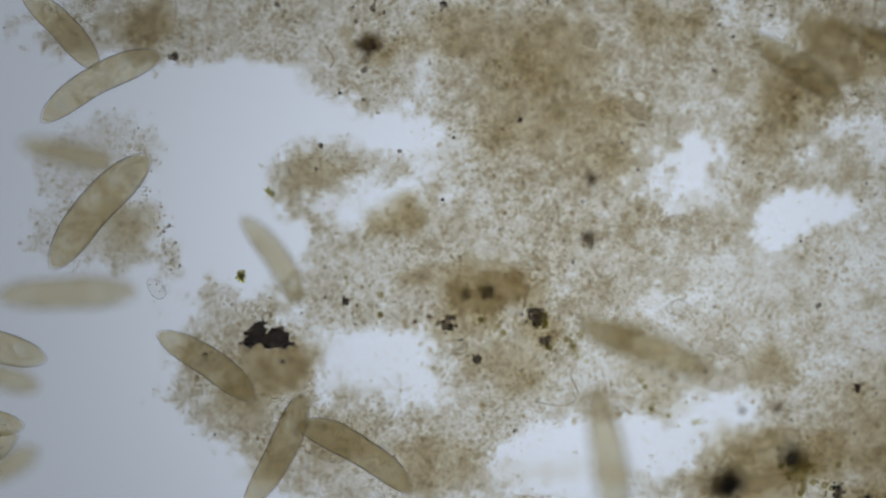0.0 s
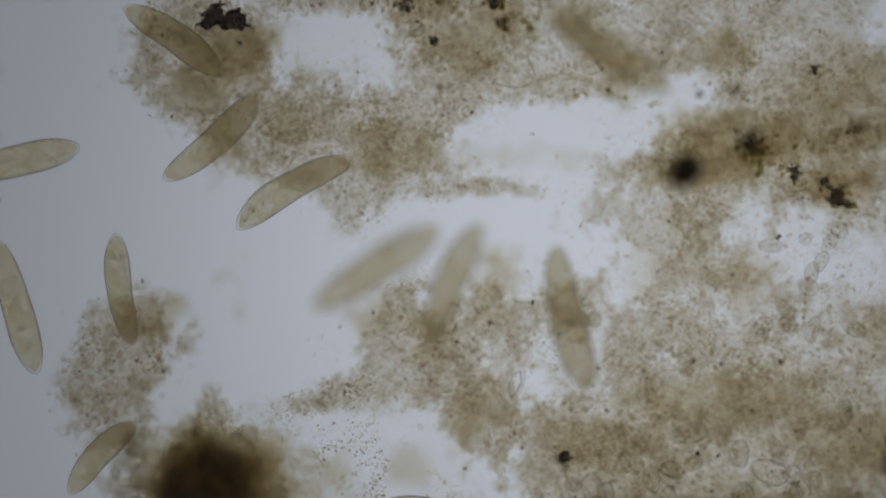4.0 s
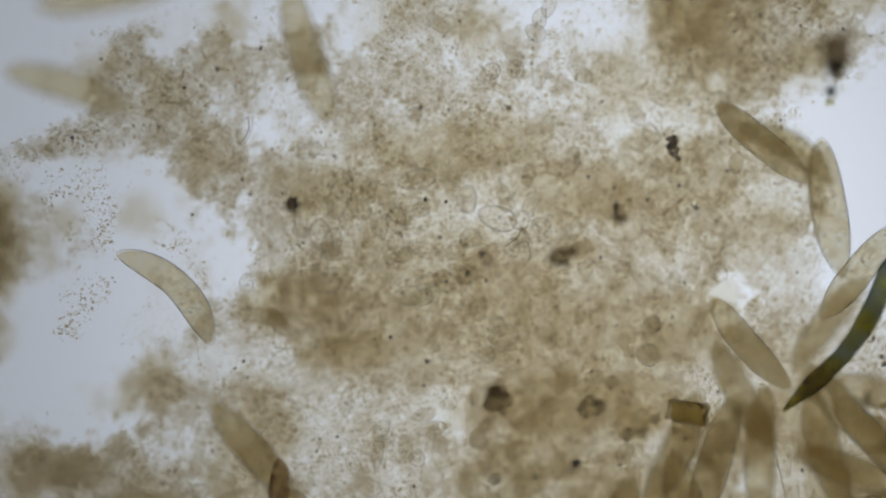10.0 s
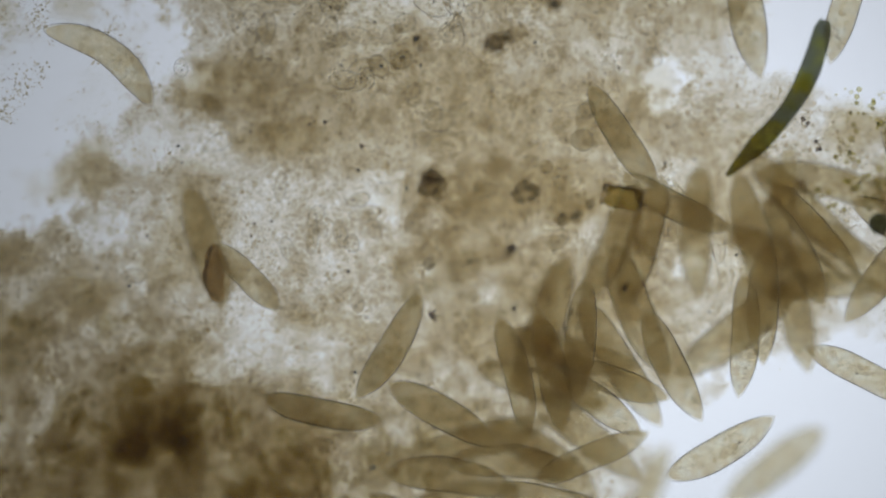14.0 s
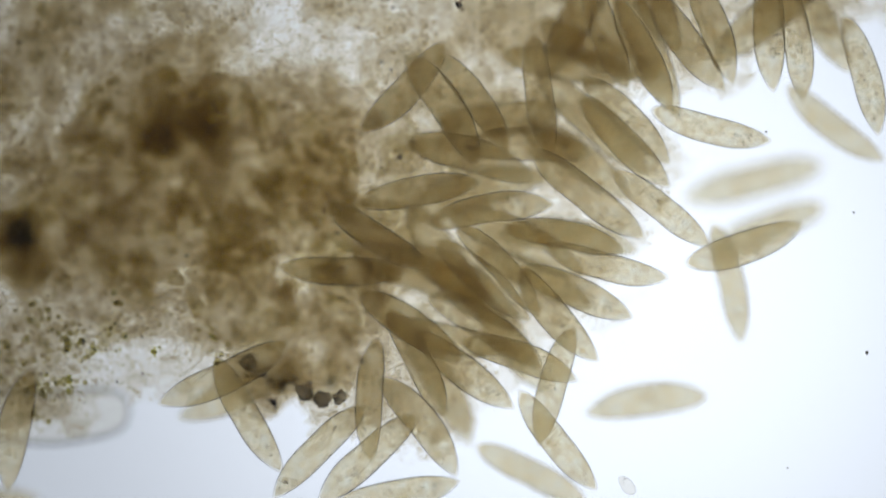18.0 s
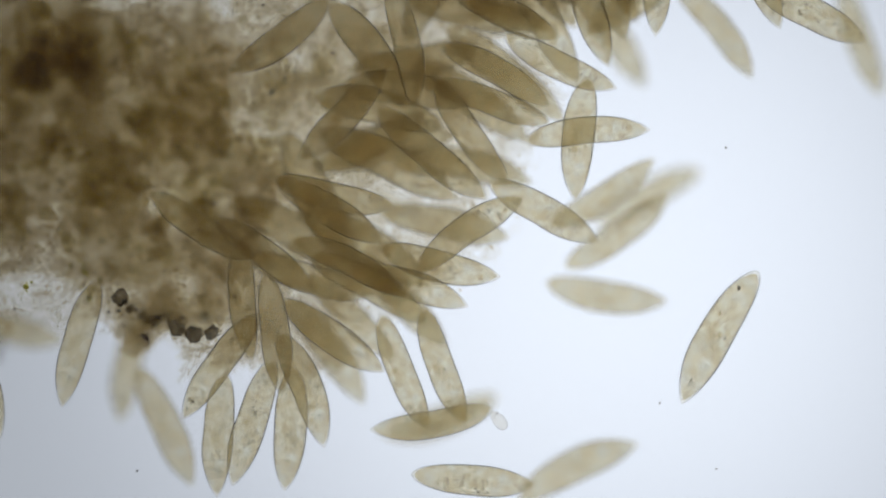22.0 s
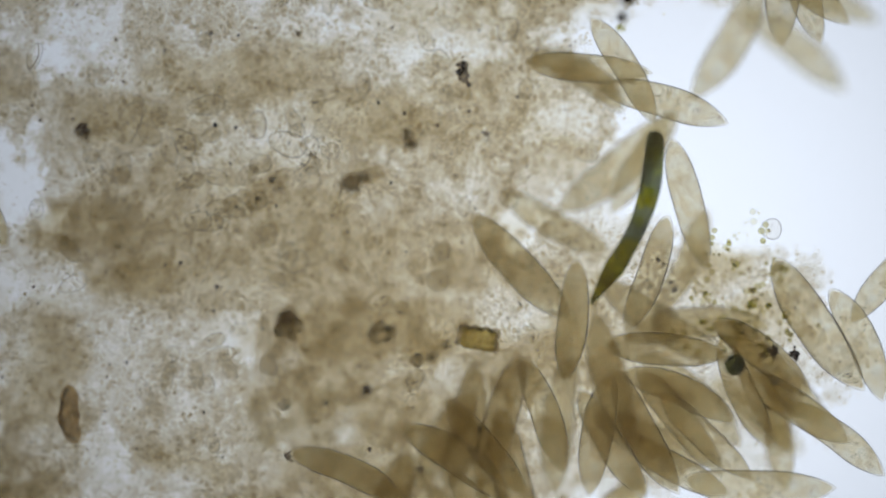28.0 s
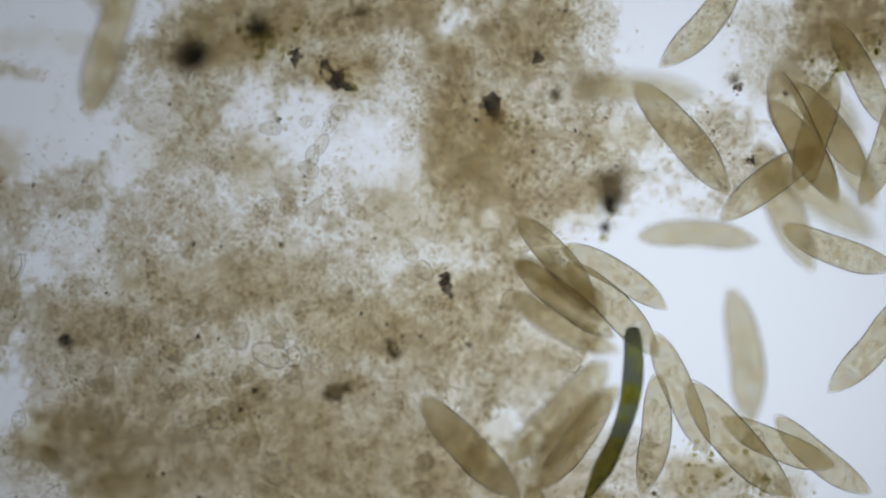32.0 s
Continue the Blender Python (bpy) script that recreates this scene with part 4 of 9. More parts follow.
def strew(kind, x0, x1, y0, y1, seed):
    """Loose grains over one stretch of the mat, closer where it is thicker."""
    rng = np.random.default_rng(seed)
    per, r0, r1, (z0, z1), flat, sides, label = GRAIN[kind]
    n = int(per * (x1 - x0) * (y1 - y0))
    px, py = rng.uniform(x0, x1, n), rng.uniform(y0, y1, n)
    share = np.clip(thickness(px, py) / 0.42, 0, 1) ** 0.8 * np.clip(0.85 + 0.9 * (py + 0.9), np.where(px < 0.6, 0.6, 0.2), 1) * np.where((px > 0.22) & (py > -0.35), 0.85, 1)
    if kind == "crumbs":
        share = share * np.clip(0.55 + 0.9 * ragged(px - 2.7, py + 4.1), 0.05, 1)
    keep = rng.uniform(0, 1, n) < share
    px, py = px[keep], py[keep]
    if len(px) > 3:
        r = r0 + (r1 - r0) * rng.uniform(0, 1, len(px)) ** 2.2
        z = z0 + (z1 - z0) * rng.beta(2.2, 1.6, len(px))
        tagged(grains("detritus_grains", FLOC[kind], px, py, z, r, flat, rng, sides), label, "detritus", "pond detritus", "stuff")


for i in range(6):
    for j in range(6):
        for k, kind in enumerate(("fine", "specks", "crumbs")):
            strew(kind, -0.9 + 0.48 * i, -0.9 + 0.48 * (i + 1), -2.4 + 0.5 * j, -2.4 + 0.5 * (j + 1), 100 + 3 * (6 * i + j) + k)

strand_count = [0]


def strand(*points):
    """A loose string of tiny grains that trails into the open water."""
    strand_count[0] += 1
    rng = np.random.default_rng(900 + strand_count[0])
    p = np.array(points)
    n = 70
    f = np.sort(rng.uniform(0, len(p) - 1.001, n))
    k = f.astype(int)
    at_xy = p[k] + (p[k + 1] - p[k]) * (f - k)[:, None] + rng.normal(0, 0.0075, (n, 2))
    r = 0.0012 + 0.0026 * rng.uniform(0, 1, n) ** 2
    tagged(grains("grain_strand", STRAND, at_xy[:, 0], at_xy[:, 1], rng.normal(-0.004, 0.007, n), r, 0.6, rng, 5), "loose string of tiny brownish grains trailing into open water", "detritus", "strings of grains", "stuff")


STRAND = clear_matter("strand_grains", [(0.0, (0.72, 0.68, 0.58)), (0.4, (0.86, 0.83, 0.75)), (1.0, (0.95, 0.935, 0.89))])
strand((-0.134, -1.098), (-0.064, -1.068), (-0.069, -1.128), (-0.124, -1.173))
strand((-0.114, -1.148), (-0.084, -1.108), (-0.034, -1.088), (-0.044, -1.058))
strand((-0.284, -0.898), (-0.214, -0.848), (-0.174, -0.813), (-0.114, -0.798))
strand((-0.064, -0.898), (-0.024, -0.943), (-0.044, -0.988), (-0.014, -1.028))
strand((-0.174, -0.878), (-0.084, -0.878), (-0.064, -0.918), (-0.069, -0.948))
strand((-0.140, -0.901), (-0.100, -0.921), (-0.080, -0.881), (-0.050, -0.871))
strand((-0.050, -1.001), (-0.040, -0.951), (-0.045, -0.901), (-0.060, -0.871))
strand((-0.130, -1.175), (-0.100, -1.135), (-0.060, -1.111), (-0.025, -1.081))
strand((-0.120, -1.141), (-0.090, -1.171), (-0.100, -1.131), (-0.070, -1.096))
strand((0.050, -1.001), (0.080, -1.016), (0.090, -0.991), (0.120, -1.030))
strand((-0.190, -0.841), (-0.150, -0.861), (-0.100, -0.810), (-0.050, -0.821))
strand((-0.533, 0.100), (-0.513, 0.040), (-0.488, 0.000), (-0.478, -0.050))
strand((-0.543, 0.130), (-0.513, 0.090), (-0.498, 0.030), (-0.483, -0.020))
strand((-0.235, -0.868), (-0.175, -0.838), (-0.105, -0.808), (-0.035, -0.803))
strand((-0.145, -0.928), (-0.135, -0.948), (-0.155, -0.908), (-0.115, -0.918))
strand((-0.205, -0.838), (-0.135, -0.818), (-0.085, -0.838), (-0.055, -0.798))
strand((-0.065, -0.938), (-0.035, -0.968), (-0.045, -1.008), (-0.055, -0.988))

floc_count = [0]


def floc(kind, x, y, rx, ry, turn, amount):
    """A ragged clump of large soft grains, with the openings left free."""
    floc_count[0] += 1
    rng = np.random.default_rng(floc_count[0])
    per, r0, r1, (z0, z1), flat, sides, label = GRAIN[kind]
    n = int(per * amount * 4.4 * rx * ry)
    u, v = rng.uniform(-1.25, 1.25, n), rng.uniform(-1.25, 1.25, n)
    a = radians(turn)
    px, py = x + u * rx * math.cos(a) - v * ry * math.sin(a), y + u * rx * math.sin(a) + v * ry * math.cos(a)
    rag = ragged(px, py)
    keep = rng.uniform(0, 1, n) < np.clip((1.08 - np.hypot(u, v) - 0.20 * rag) * 1.5, 0, 1) * np.clip(0.8 + 0.32 * ragged(px - 5.3, py + 2.2, 0.05), 0.1, 1)
    for spot, soft, rest in VOIDS:
        keep &= rng.uniform(0, 1, n) < np.clip(0.5 - (within(spot, px, py) + 0.012 * rag) / (3 * soft), rest, 1)
    px, py = px[keep], py[keep]
    n = len(px)
    if n < 3:
        return
    r = r0 + (r1 - r0) * rng.uniform(0, 1, n) ** 2.2
    z = z0 + (z1 - z0) * rng.beta(2.2, 1.6, n)
    tagged(grains("detritus_clump", FLOC[kind], px, py, z, r, flat, rng, sides), label, "detritus", "pond detritus", "stuff")


floc("cloud", 0.027, -1.461, 0.06, 0.04, 0, 0.36)
floc("cloud", 0.107, -1.581, 0.11, 0.07, 0, 0.24)
floc("cloud", -0.083, -1.541, 0.08, 0.08, 0, 0.24)
floc("cloud", 0.187, -1.511, 0.12, 0.06, 0, 0.12)
floc("cloud", 0.637, -1.461, 0.12, 0.07, 0, 0.24)
floc("cloud", 0.417, -1.671, 0.08, 0.05, 0, 0.24)
floc("cloud", 0.557, -1.751, 0.09, 0.07, 0, 0.3)
floc("cloud", 0.457, -1.581, 0.1, 0.06, 0, 0.12)
floc("cloud", 0.577, -1.631, 0.07, 0.06, 0, 0.21)
floc("cloud", 0.477, -1.891, 0.12, 0.09, 0, 0.36)
floc("cloud", 0.417, -2.021, 0.1, 0.07, 0, 0.3)
floc("cloud", -0.043, -2.091, 0.12, 0.05, 0, 0.18)
floc("cloud", 0.257, -2.071, 0.12, 0.06, 0, 0.24)
floc("cloud", 0.706, -1.484, 0.12, 0.07, 0, 0.18)
floc("cloud", 1.046, -1.464, 0.14, 0.08, 0, 0.15)
floc("cloud", 0.166, -1.484, 0.03, 0.06, 0, 0.228)
floc("cloud", 0.52, -1.863, 0.13, 0.16, 0, 0.06)
floc("cloud", 0.42, -2.093, 0.11, 0.07, 0, 0.06)
floc("cloud", 0.37, -2.143, 0.1, 0.05, 0, 0.096)
floc("cloud", 0.809, -1.516, 0.2, 0.1, 0, 0.06)
floc("cloud", 0.709, -1.716, 0.16, 0.1, 0, 0.06)
floc("cloud", 0.909, -1.597, 0.2, 0.11, 0, 0.09)
floc("cloud", 0.62, -1.913, 0.2, 0.22, 0, 0.048)
floc("cloud", 0.54, -2.113, 0.18, 0.11, 0, 0.048)
floc("cloud", 0.563, -1.982, 0.17, 0.15, 0, 0.096)
floc("cloud", 0.483, -2.123, 0.12, 0.1, 0, 0.08)
floc("cloud", 0.693, -1.833, 0.15, 0.12, 0, 0.064)
floc("cloud", 0.625, -1.721, 0.15, 0.12, 0, 0.216)
floc("dark", -0.344, -1.008, 0.14, 0.125, 0, 1.86)
floc("dark", -0.354, -1.018, 0.11, 0.1, 0, 1.72)
floc("dark", -0.384, -1.208, 0.07, 0.09, 0, 1.14)
floc("dark", -0.454, -1.098, 0.08, 0.2, 0, 1.14)
floc("dense", 0.157, -1.721, 0.095, 0.09, 0, 0.28)
floc("dense", 0.187, -1.761, 0.06, 0.06, 0, 0.17)
floc("dense", 0.257, -1.951, 0.08, 0.06, 0, 0.17)
floc("dense", 0.107, -1.881, 0.12, 0.07, 0, 0.08)
floc("dense", 0.377, -1.841, 0.11, 0.07, 0, 0.12)
floc("dense", 0.417, -1.761, 0.09, 0.06, 0, 0.08)
floc("dense", -0.043, -1.871, 0.11, 0.07, 0, 0.12)
floc("dense", -0.128, -1.931, 0.03, 0.04, 0, 0.34)
floc("dense", -0.113, -2.011, 0.06, 0.05, 0, 0.17)
floc("dense", 0.037, -1.801, 0.1, 0.06, 0, 0.08)
floc("dense", 0.107, -2.001, 0.13, 0.06, 0, 0.08)
floc("dense", 0.277, -1.851, 0.11, 0.06, 0, 0.08)
floc("dense", -0.023, -1.971, 0.1, 0.06, 0, 0.08)
floc("dense", 0.417, -1.941, 0.09, 0.06, 0, 0.08)
floc("dense", 0.08, -2.043, 0.09, 0.06, 0, 0.11)
floc("dense", 0.24, -2.033, 0.13, 0.05, 0, 0.08)
floc("dense", 0.37, -2.063, 0.09, 0.04, 0, 0.08)
floc("dense", 0.42, -1.943, 0.12, 0.08, 0, 0.12)
floc("dense", 0.47, -1.813, 0.1, 0.08, 0, 0.14)
floc("dense", 0.39, -1.853, 0.09, 0.06, 0, 0.14)
floc("dense", 0.27, -1.843, 0.09, 0.06, 0, 0.12)
floc("dense", 0.35, -2.173, 0.08, 0.03, 0, 0.17)
floc("dense", 0.43, -2.153, 0.06, 0.05, 0, 0.11)
floc("dense", 0.107, -1.751, 0.3, 0.22, 0, 0.14)
floc("dense", 0.337, -1.891, 0.26, 0.2, 0, 0.14)
floc("dense", 0.007, -1.931, 0.22, 0.14, 0, 0.16)
floc("dense", 0.507, -1.751, 0.2, 0.15, 0, 0.05)
floc("dense", -0.043, -1.631, 0.16, 0.14, 0, 0.08)
floc("dense", 0.17, -1.763, 0.22, 0.18, 0, 0.14)
floc("dense", 0.32, -1.963, 0.22, 0.15, 0, 0.14)
floc("dense", 0.44, -1.793, 0.18, 0.15, 0, 0.05)
floc("dense", 0.157, -1.726, 0.085, 0.075, 0, 1.68)
floc("dense", 0.267, -1.946, 0.075, 0.06, 0, 0.63)
floc("dense", -0.123, -1.926, 0.05, 0.06, 0, 1.05)
floc("dense", 0.397, -1.826, 0.09, 0.07, 0, 0.14)


# ---- paramecia ----
CELLS = []


def body_mesh(length, width, bend, seed, shrink=1.0, rings=26, sides=16, blunt=False):
    """A slipper: rounded in front, widest behind the middle, drawn to a blunt point at the rear."""
    bm = bmesh.new()
    rnd = random.Random(seed)
    ph, groove = rnd.uniform(0, 6.3), rnd.uniform(0.5, 0.95)
    rows = []
    for i in range(1, rings):
        u = 0.5 - 0.5 * math.cos(math.pi * i / rings)
        s = abs(2 * u - 1.12) / (1.12 if u < 0.56 else 0.88)
        if blunt:
            r = (1 - s ** 3.2) ** 0.54 * (0.88 + 0.2 * u) if u < 0.56 else (1 - s ** 2.5) ** 0.60
        else:
            r = (1 - s ** 2.8) ** 0.60 if u < 0.56 else (1 - s ** 2.0) ** 0.75
        r *= width / 2 * shrink
        x = (u - 0.5) * length * (1 - (1 - shrink) * 0.5)
        row = []
        for j in range(sides):
            a = 2 * math.pi * j / sides
            dent = 1 - 0.16 * max(0, math.cos(a - groove * 2 - u * 2.2)) ** 3 * math.exp(-((u - 0.42) / 0.2) ** 2)
            k = r * dent * (1 + 0.025 * math.sin(7 * u + ph + 2 * a))
            row.append(bm.verts.new((x, bend * length * 4 * u * (1 - u) - bend * length * 0.6 + k * math.cos(a), 0.72 * k * math.sin(a))))
        rows.append(row)
    tip0 = bm.verts.new((-0.5 * length, -bend * length * 0.6, 0))
    tip1 = bm.verts.new((0.5 * length, -bend * length * 0.6, 0))
    for a, b in zip(rows, rows[1:]):
        for j in range(sides):
            bm.faces.new((a[j], a[(j + 1) % sides], b[(j + 1) % sides], b[j]))
    for j in range(sides):
        bm.faces.new((tip0, rows[0][(j + 1) % sides], rows[0][j]))
        bm.faces.new((tip1, rows[-1][j], rows[-1][(j + 1) % sides]))
    bmesh.ops.recalc_face_normals(bm, faces=bm.faces[:])
    return bm


def bubble_mesh(name, material, seed):
    me = bpy.data.meshes.new(name)
    bm = lump(1.0, seed, 0.12, 0.9, 2)
    bm.to_mesh(me)
    bm.free()
    me.materials.append(material)
    me.polygons.foreach_set("use_smooth", [True] * len(me.polygons))
    return me


BUBBLES = [bubble_mesh("food_vacuole", VACUOLE, k) for k in range(3)]
CLEAR_BUBBLE = bubble_mesh("contractile_vacuole", WATERY, 7)
NUCLEUS_MESH = bubble_mesh("macronucleus", NUCLEUS, 9)


CELL_WORDS = ("translucent pale brown slipper-shaped paramecium lying among the detritus",
              "translucent tan paramecium crowded with others against the detritus mass",
              "pale brown paramecium swimming below the others in open water",
              "translucent tan paramecium swimming beside the crowd in clear water")


def cell(length, width, bend, seed, words):
    rnd, rng = random.Random(seed), np.random.default_rng(seed)
    ob = tagged(new("paramecium"), CELL_WORDS[words], "paramecium", "paramecia in the drop")
    part("cell_body", body_mesh(length, width * 0.98, bend, seed, blunt=words == 0), PELLICLE, ob)
    inner = part("endoplasm", body_mesh(length * 0.955, width * 0.975, bend * 0.98, seed, 0.99, 20, 14, words == 0), ENDOPLASM, ob, "mottled grey-brown inner mass")

    def inside(u, side):
        h = math.sin(math.pi * u) ** 0.62 * width * 0.36
        return (u - 0.5) * length, bend * length * 4 * u * (1 - u) - bend * length * 0.6 + side * h

    n = rnd.randint(35, 110)
    knots, sides = rng.uniform(0.2, 0.88, 4), rng.uniform(-0.7, 0.7, 4)
    near = rng.integers(0, 4, n)
    us = np.clip(np.where(rng.uniform(0, 1, n) < 0.65, knots[near] + rng.normal(0, 0.045, n), rng.beta(2.4, 1.9, n)), 0.1, 0.93)
    spots = [inside(float(u), float(s)) for u, s in zip(us, np.clip(sides[near] + rng.normal(0, 0.3, n), -1, 1))]
    g = grains("food_granules", GRANULE, np.array([p[0] for p in spots]), np.array([p[1] for p in spots]), rng.uniform(-0.2, 0.2, n) * width, 0.0008 + 0.0018 * rng.uniform(0, 1, n) ** 2, 0.9, rng)
    g.parent = ob
    tagged(g, "tiny dark food grains", kind="stuff")
    for k in range(rnd.randint(2, 5)):
        b = new("food_vacuole", BUBBLES[k % 3])
        b.parent = inner
        x, y = inside(rnd.uniform(0.25, 0.85), rnd.uniform(-0.8, 0.8))
        r = width * rnd.uniform(0.05, 0.12)
        b.matrix_local = Matrix.LocRotScale((x, y, rnd.uniform(-0.12, 0.12) * width), Euler((0, 0, rnd.uniform(0, 6))), (r, r * 0.85, r))
    for u in (0.24, 0.76):
        b = new("contractile_vacuole", CLEAR_BUBBLE)
        b.parent = ob
        x, y = inside(u + rnd.uniform(-0.04, 0.04), rnd.uniform(-0.5, 0.5))
        r = width * rnd.uniform(0.06, 0.10)
        b.matrix_local = Matrix.LocRotScale((x, y, 0.1 * width), None, (r, r, r))
    b = new("macronucleus", NUCLEUS_MESH)
    b.parent = ob
    x, y = inside(0.52, rnd.uniform(-0.3, 0.3))
    b.matrix_local = Matrix.LocRotScale((x, y, -0.03 * width), Euler((0, 0, rnd.uniform(-0.5, 0.5))), (width * 0.42, width * 0.2, width * 0.2))
    CELLS.append(ob)


cell(0.198, 0.053, 0.030, 0, 0)
cell(0.247, 0.059, 0.060, 1, 0)
cell(0.269, 0.073, 0.040, 2, 0)
cell(0.184, 0.050, 0.000, 3, 0)
cell(0.260, 0.063, 0.000, 4, 0)
cell(0.191, 0.050, 0.050, 5, 0)
cell(0.213, 0.057, 0.030, 6, 0)
cell(0.229, 0.056, -0.050, 7, 0)
cell(0.240, 0.058, -0.070, 8, 0)
cell(0.273, 0.069, 0.000, 9, 0)
cell(0.246, 0.063, 0.040, 10, 0)
cell(0.271, 0.068, -0.030, 11, 0)
cell(0.258, 0.065, 0.000, 12, 0)
cell(0.202, 0.050, 0.040, 13, 0)
cell(0.252, 0.060, 0.000, 14, 0)
cell(0.218, 0.060, 0.000, 15, 0)
cell(0.196, 0.050, 0.000, 16, 0)
cell(0.219, 0.056, 0.000, 17, 0)
cell(0.192, 0.050, 0.000, 18, 0)
cell(0.125, 0.050, 0.000, 19, 0)
cell(0.175, 0.050, 0.050, 20, 0)
cell(0.237, 0.057, 0.130, 21, 0)
cell(0.227, 0.062, 0.000, 22, 0)
cell(0.163, 0.050, 0.000, 23, 0)
cell(0.203, 0.053, 0.000, 24, 0)
cell(0.210, 0.052, 0.000, 25, 0)
cell(0.200, 0.053, 0.100, 26, 0)
cell(0.258, 0.067, -0.026, 27, 1)
cell(0.222, 0.053, -0.040, 28, 1)
cell(0.222, 0.057, -0.010, 29, 1)
cell(0.222, 0.057, -0.035, 30, 1)
cell(0.222, 0.052, -0.043, 31, 3)
cell(0.228, 0.054, -0.010, 32, 1)
cell(0.259, 0.066, 0.042, 33, 3)
cell(0.259, 0.066, 0.030, 34, 3)
cell(0.222, 0.057, 0.027, 35, 3)
cell(0.222, 0.055, -0.028, 36, 1)
cell(0.222, 0.058, 0.004, 37, 3)
cell(0.222, 0.058, -0.022, 38, 3)
cell(0.222, 0.054, -0.033, 39, 3)
cell(0.222, 0.056, -0.039, 40, 2)
cell(0.222, 0.055, -0.029, 41, 3)
cell(0.222, 0.058, 0.043, 42, 3)
cell(0.222, 0.052, 0.033, 43, 1)
cell(0.222, 0.055, 0.031, 44, 3)
cell(0.222, 0.054, 0.030, 45, 3)
cell(0.222, 0.060, -0.031, 46, 1)
cell(0.222, 0.055, -0.019, 47, 1)
cell(0.222, 0.057, 0.023, 48, 1)
cell(0.222, 0.052, 0.035, 49, 1)
cell(0.222, 0.056, 0.038, 50, 1)
cell(0.222, 0.054, -0.041, 51, 1)
cell(0.222, 0.061, 0.011, 52, 1)
cell(0.222, 0.057, 0.017, 53, 1)
cell(0.222, 0.060, -0.032, 54, 1)
cell(0.222, 0.052, -0.003, 55, 1)
cell(0.233, 0.064, 0.043, 56, 1)
cell(0.222, 0.052, 0.037, 57, 1)
cell(0.222, 0.057, 0.005, 58, 1)
cell(0.253, 0.061, -0.020, 59, 1)
cell(0.222, 0.054, 0.041, 60, 1)
cell(0.222, 0.056, 0.007, 61, 3)
cell(0.235, 0.064, 0.001, 62, 2)
cell(0.234, 0.059, -0.009, 63, 2)
cell(0.222, 0.056, -0.007, 64, 2)
cell(0.222, 0.055, 0.031, 65, 1)
cell(0.222, 0.052, -0.046, 66, 1)
cell(0.229, 0.054, -0.045, 67, 1)
cell(0.222, 0.059, -0.003, 68, 1)
cell(0.222, 0.058, -0.016, 69, 1)
cell(0.222, 0.060, 0.050, 70, 3)
cell(0.265, 0.065, -0.009, 71, 2)
cell(0.236, 0.056, -0.030, 72, 3)
cell(0.222, 0.054, 0.013, 73, 1)
cell(0.222, 0.060, 0.025, 74, 2)
cell(0.229, 0.057, -0.018, 75, 1)
cell(0.230, 0.057, 0.040, 76, 1)
cell(0.222, 0.059, -0.040, 77, 1)
cell(0.222, 0.059, -0.044, 78, 1)
cell(0.224, 0.053, -0.027, 79, 3)
cell(0.256, 0.062, 0.027, 80, 3)
cell(0.238, 0.060, 0.012, 81, 3)
cell(0.231, 0.055, -0.026, 82, 3)
cell(0.237, 0.060, -0.017, 83, 3)
cell(0.222, 0.058, -0.032, 84, 3)
cell(0.222, 0.053, -0.004, 85, 3)
cell(0.222, 0.059, -0.046, 86, 3)
cell(0.222, 0.053, 0.020, 87, 1)
cell(0.240, 0.060, 0.040, 88, 3)
cell(0.222, 0.052, 0.045, 89, 1)
cell(0.222, 0.053, 0.046, 90, 1)
cell(0.222, 0.052, -0.021, 91, 2)
cell(0.222, 0.056, 0.047, 92, 2)
cell(0.222, 0.060, 0.028, 93, 2)
cell(0.253, 0.065, 0.044, 94, 3)
cell(0.222, 0.059, 0.012, 95, 2)
cell(0.227, 0.056, -0.036, 96, 2)
cell(0.222, 0.053, 0.046, 97, 3)
cell(0.222, 0.055, -0.046, 98, 2)
cell(0.271, 0.068, -0.033, 99, 3)
cell(0.230, 0.055, -0.040, 100, 3)
cell(0.240, 0.062, 0.048, 101, 3)
cell(0.222, 0.053, -0.029, 102, 2)
cell(0.222, 0.061, -0.001, 103, 3)
cell(0.222, 0.061, 0.050, 104, 3)
cell(0.222, 0.060, -0.038, 105, 2)
cell(0.222, 0.058, 0.049, 106, 3)
cell(0.222, 0.054, -0.002, 107, 2)
cell(0.222, 0.053, -0.026, 108, 2)
cell(0.222, 0.054, -0.046, 109, 2)
cell(0.234, 0.064, 0.039, 110, 1)
cell(0.222, 0.059, -0.000, 111, 3)
cell(0.247, 0.063, -0.047, 112, 3)
cell(0.226, 0.053, -0.025, 113, 3)
cell(0.222, 0.054, -0.029, 114, 3)
cell(0.222, 0.060, 0.037, 115, 3)
cell(0.285, 0.076, -0.036, 116, 3)
cell(0.222, 0.054, -0.045, 117, 3)
cell(0.222, 0.058, 0.049, 118, 2)
cell(0.222, 0.060, 0.040, 119, 2)
cell(0.222, 0.056, 0.015, 120, 1)
cell(0.222, 0.052, 0.029, 121, 3)
cell(0.240, 0.061, 0.024, 122, 3)
cell(0.244, 0.057, -0.001, 123, 3)
cell(0.258, 0.070, -0.041, 124, 3)
cell(0.222, 0.060, -0.029, 125, 3)
cell(0.247, 0.064, 0.037, 126, 2)
cell(0.222, 0.052, 0.040, 127, 2)
cell(0.264, 0.072, 0.042, 128, 3)
cell(0.222, 0.057, -0.016, 129, 3)
cell(0.222, 0.056, 0.030, 130, 3)
cell(0.222, 0.055, 0.014, 131, 3)
cell(0.227, 0.057, 0.031, 132, 3)
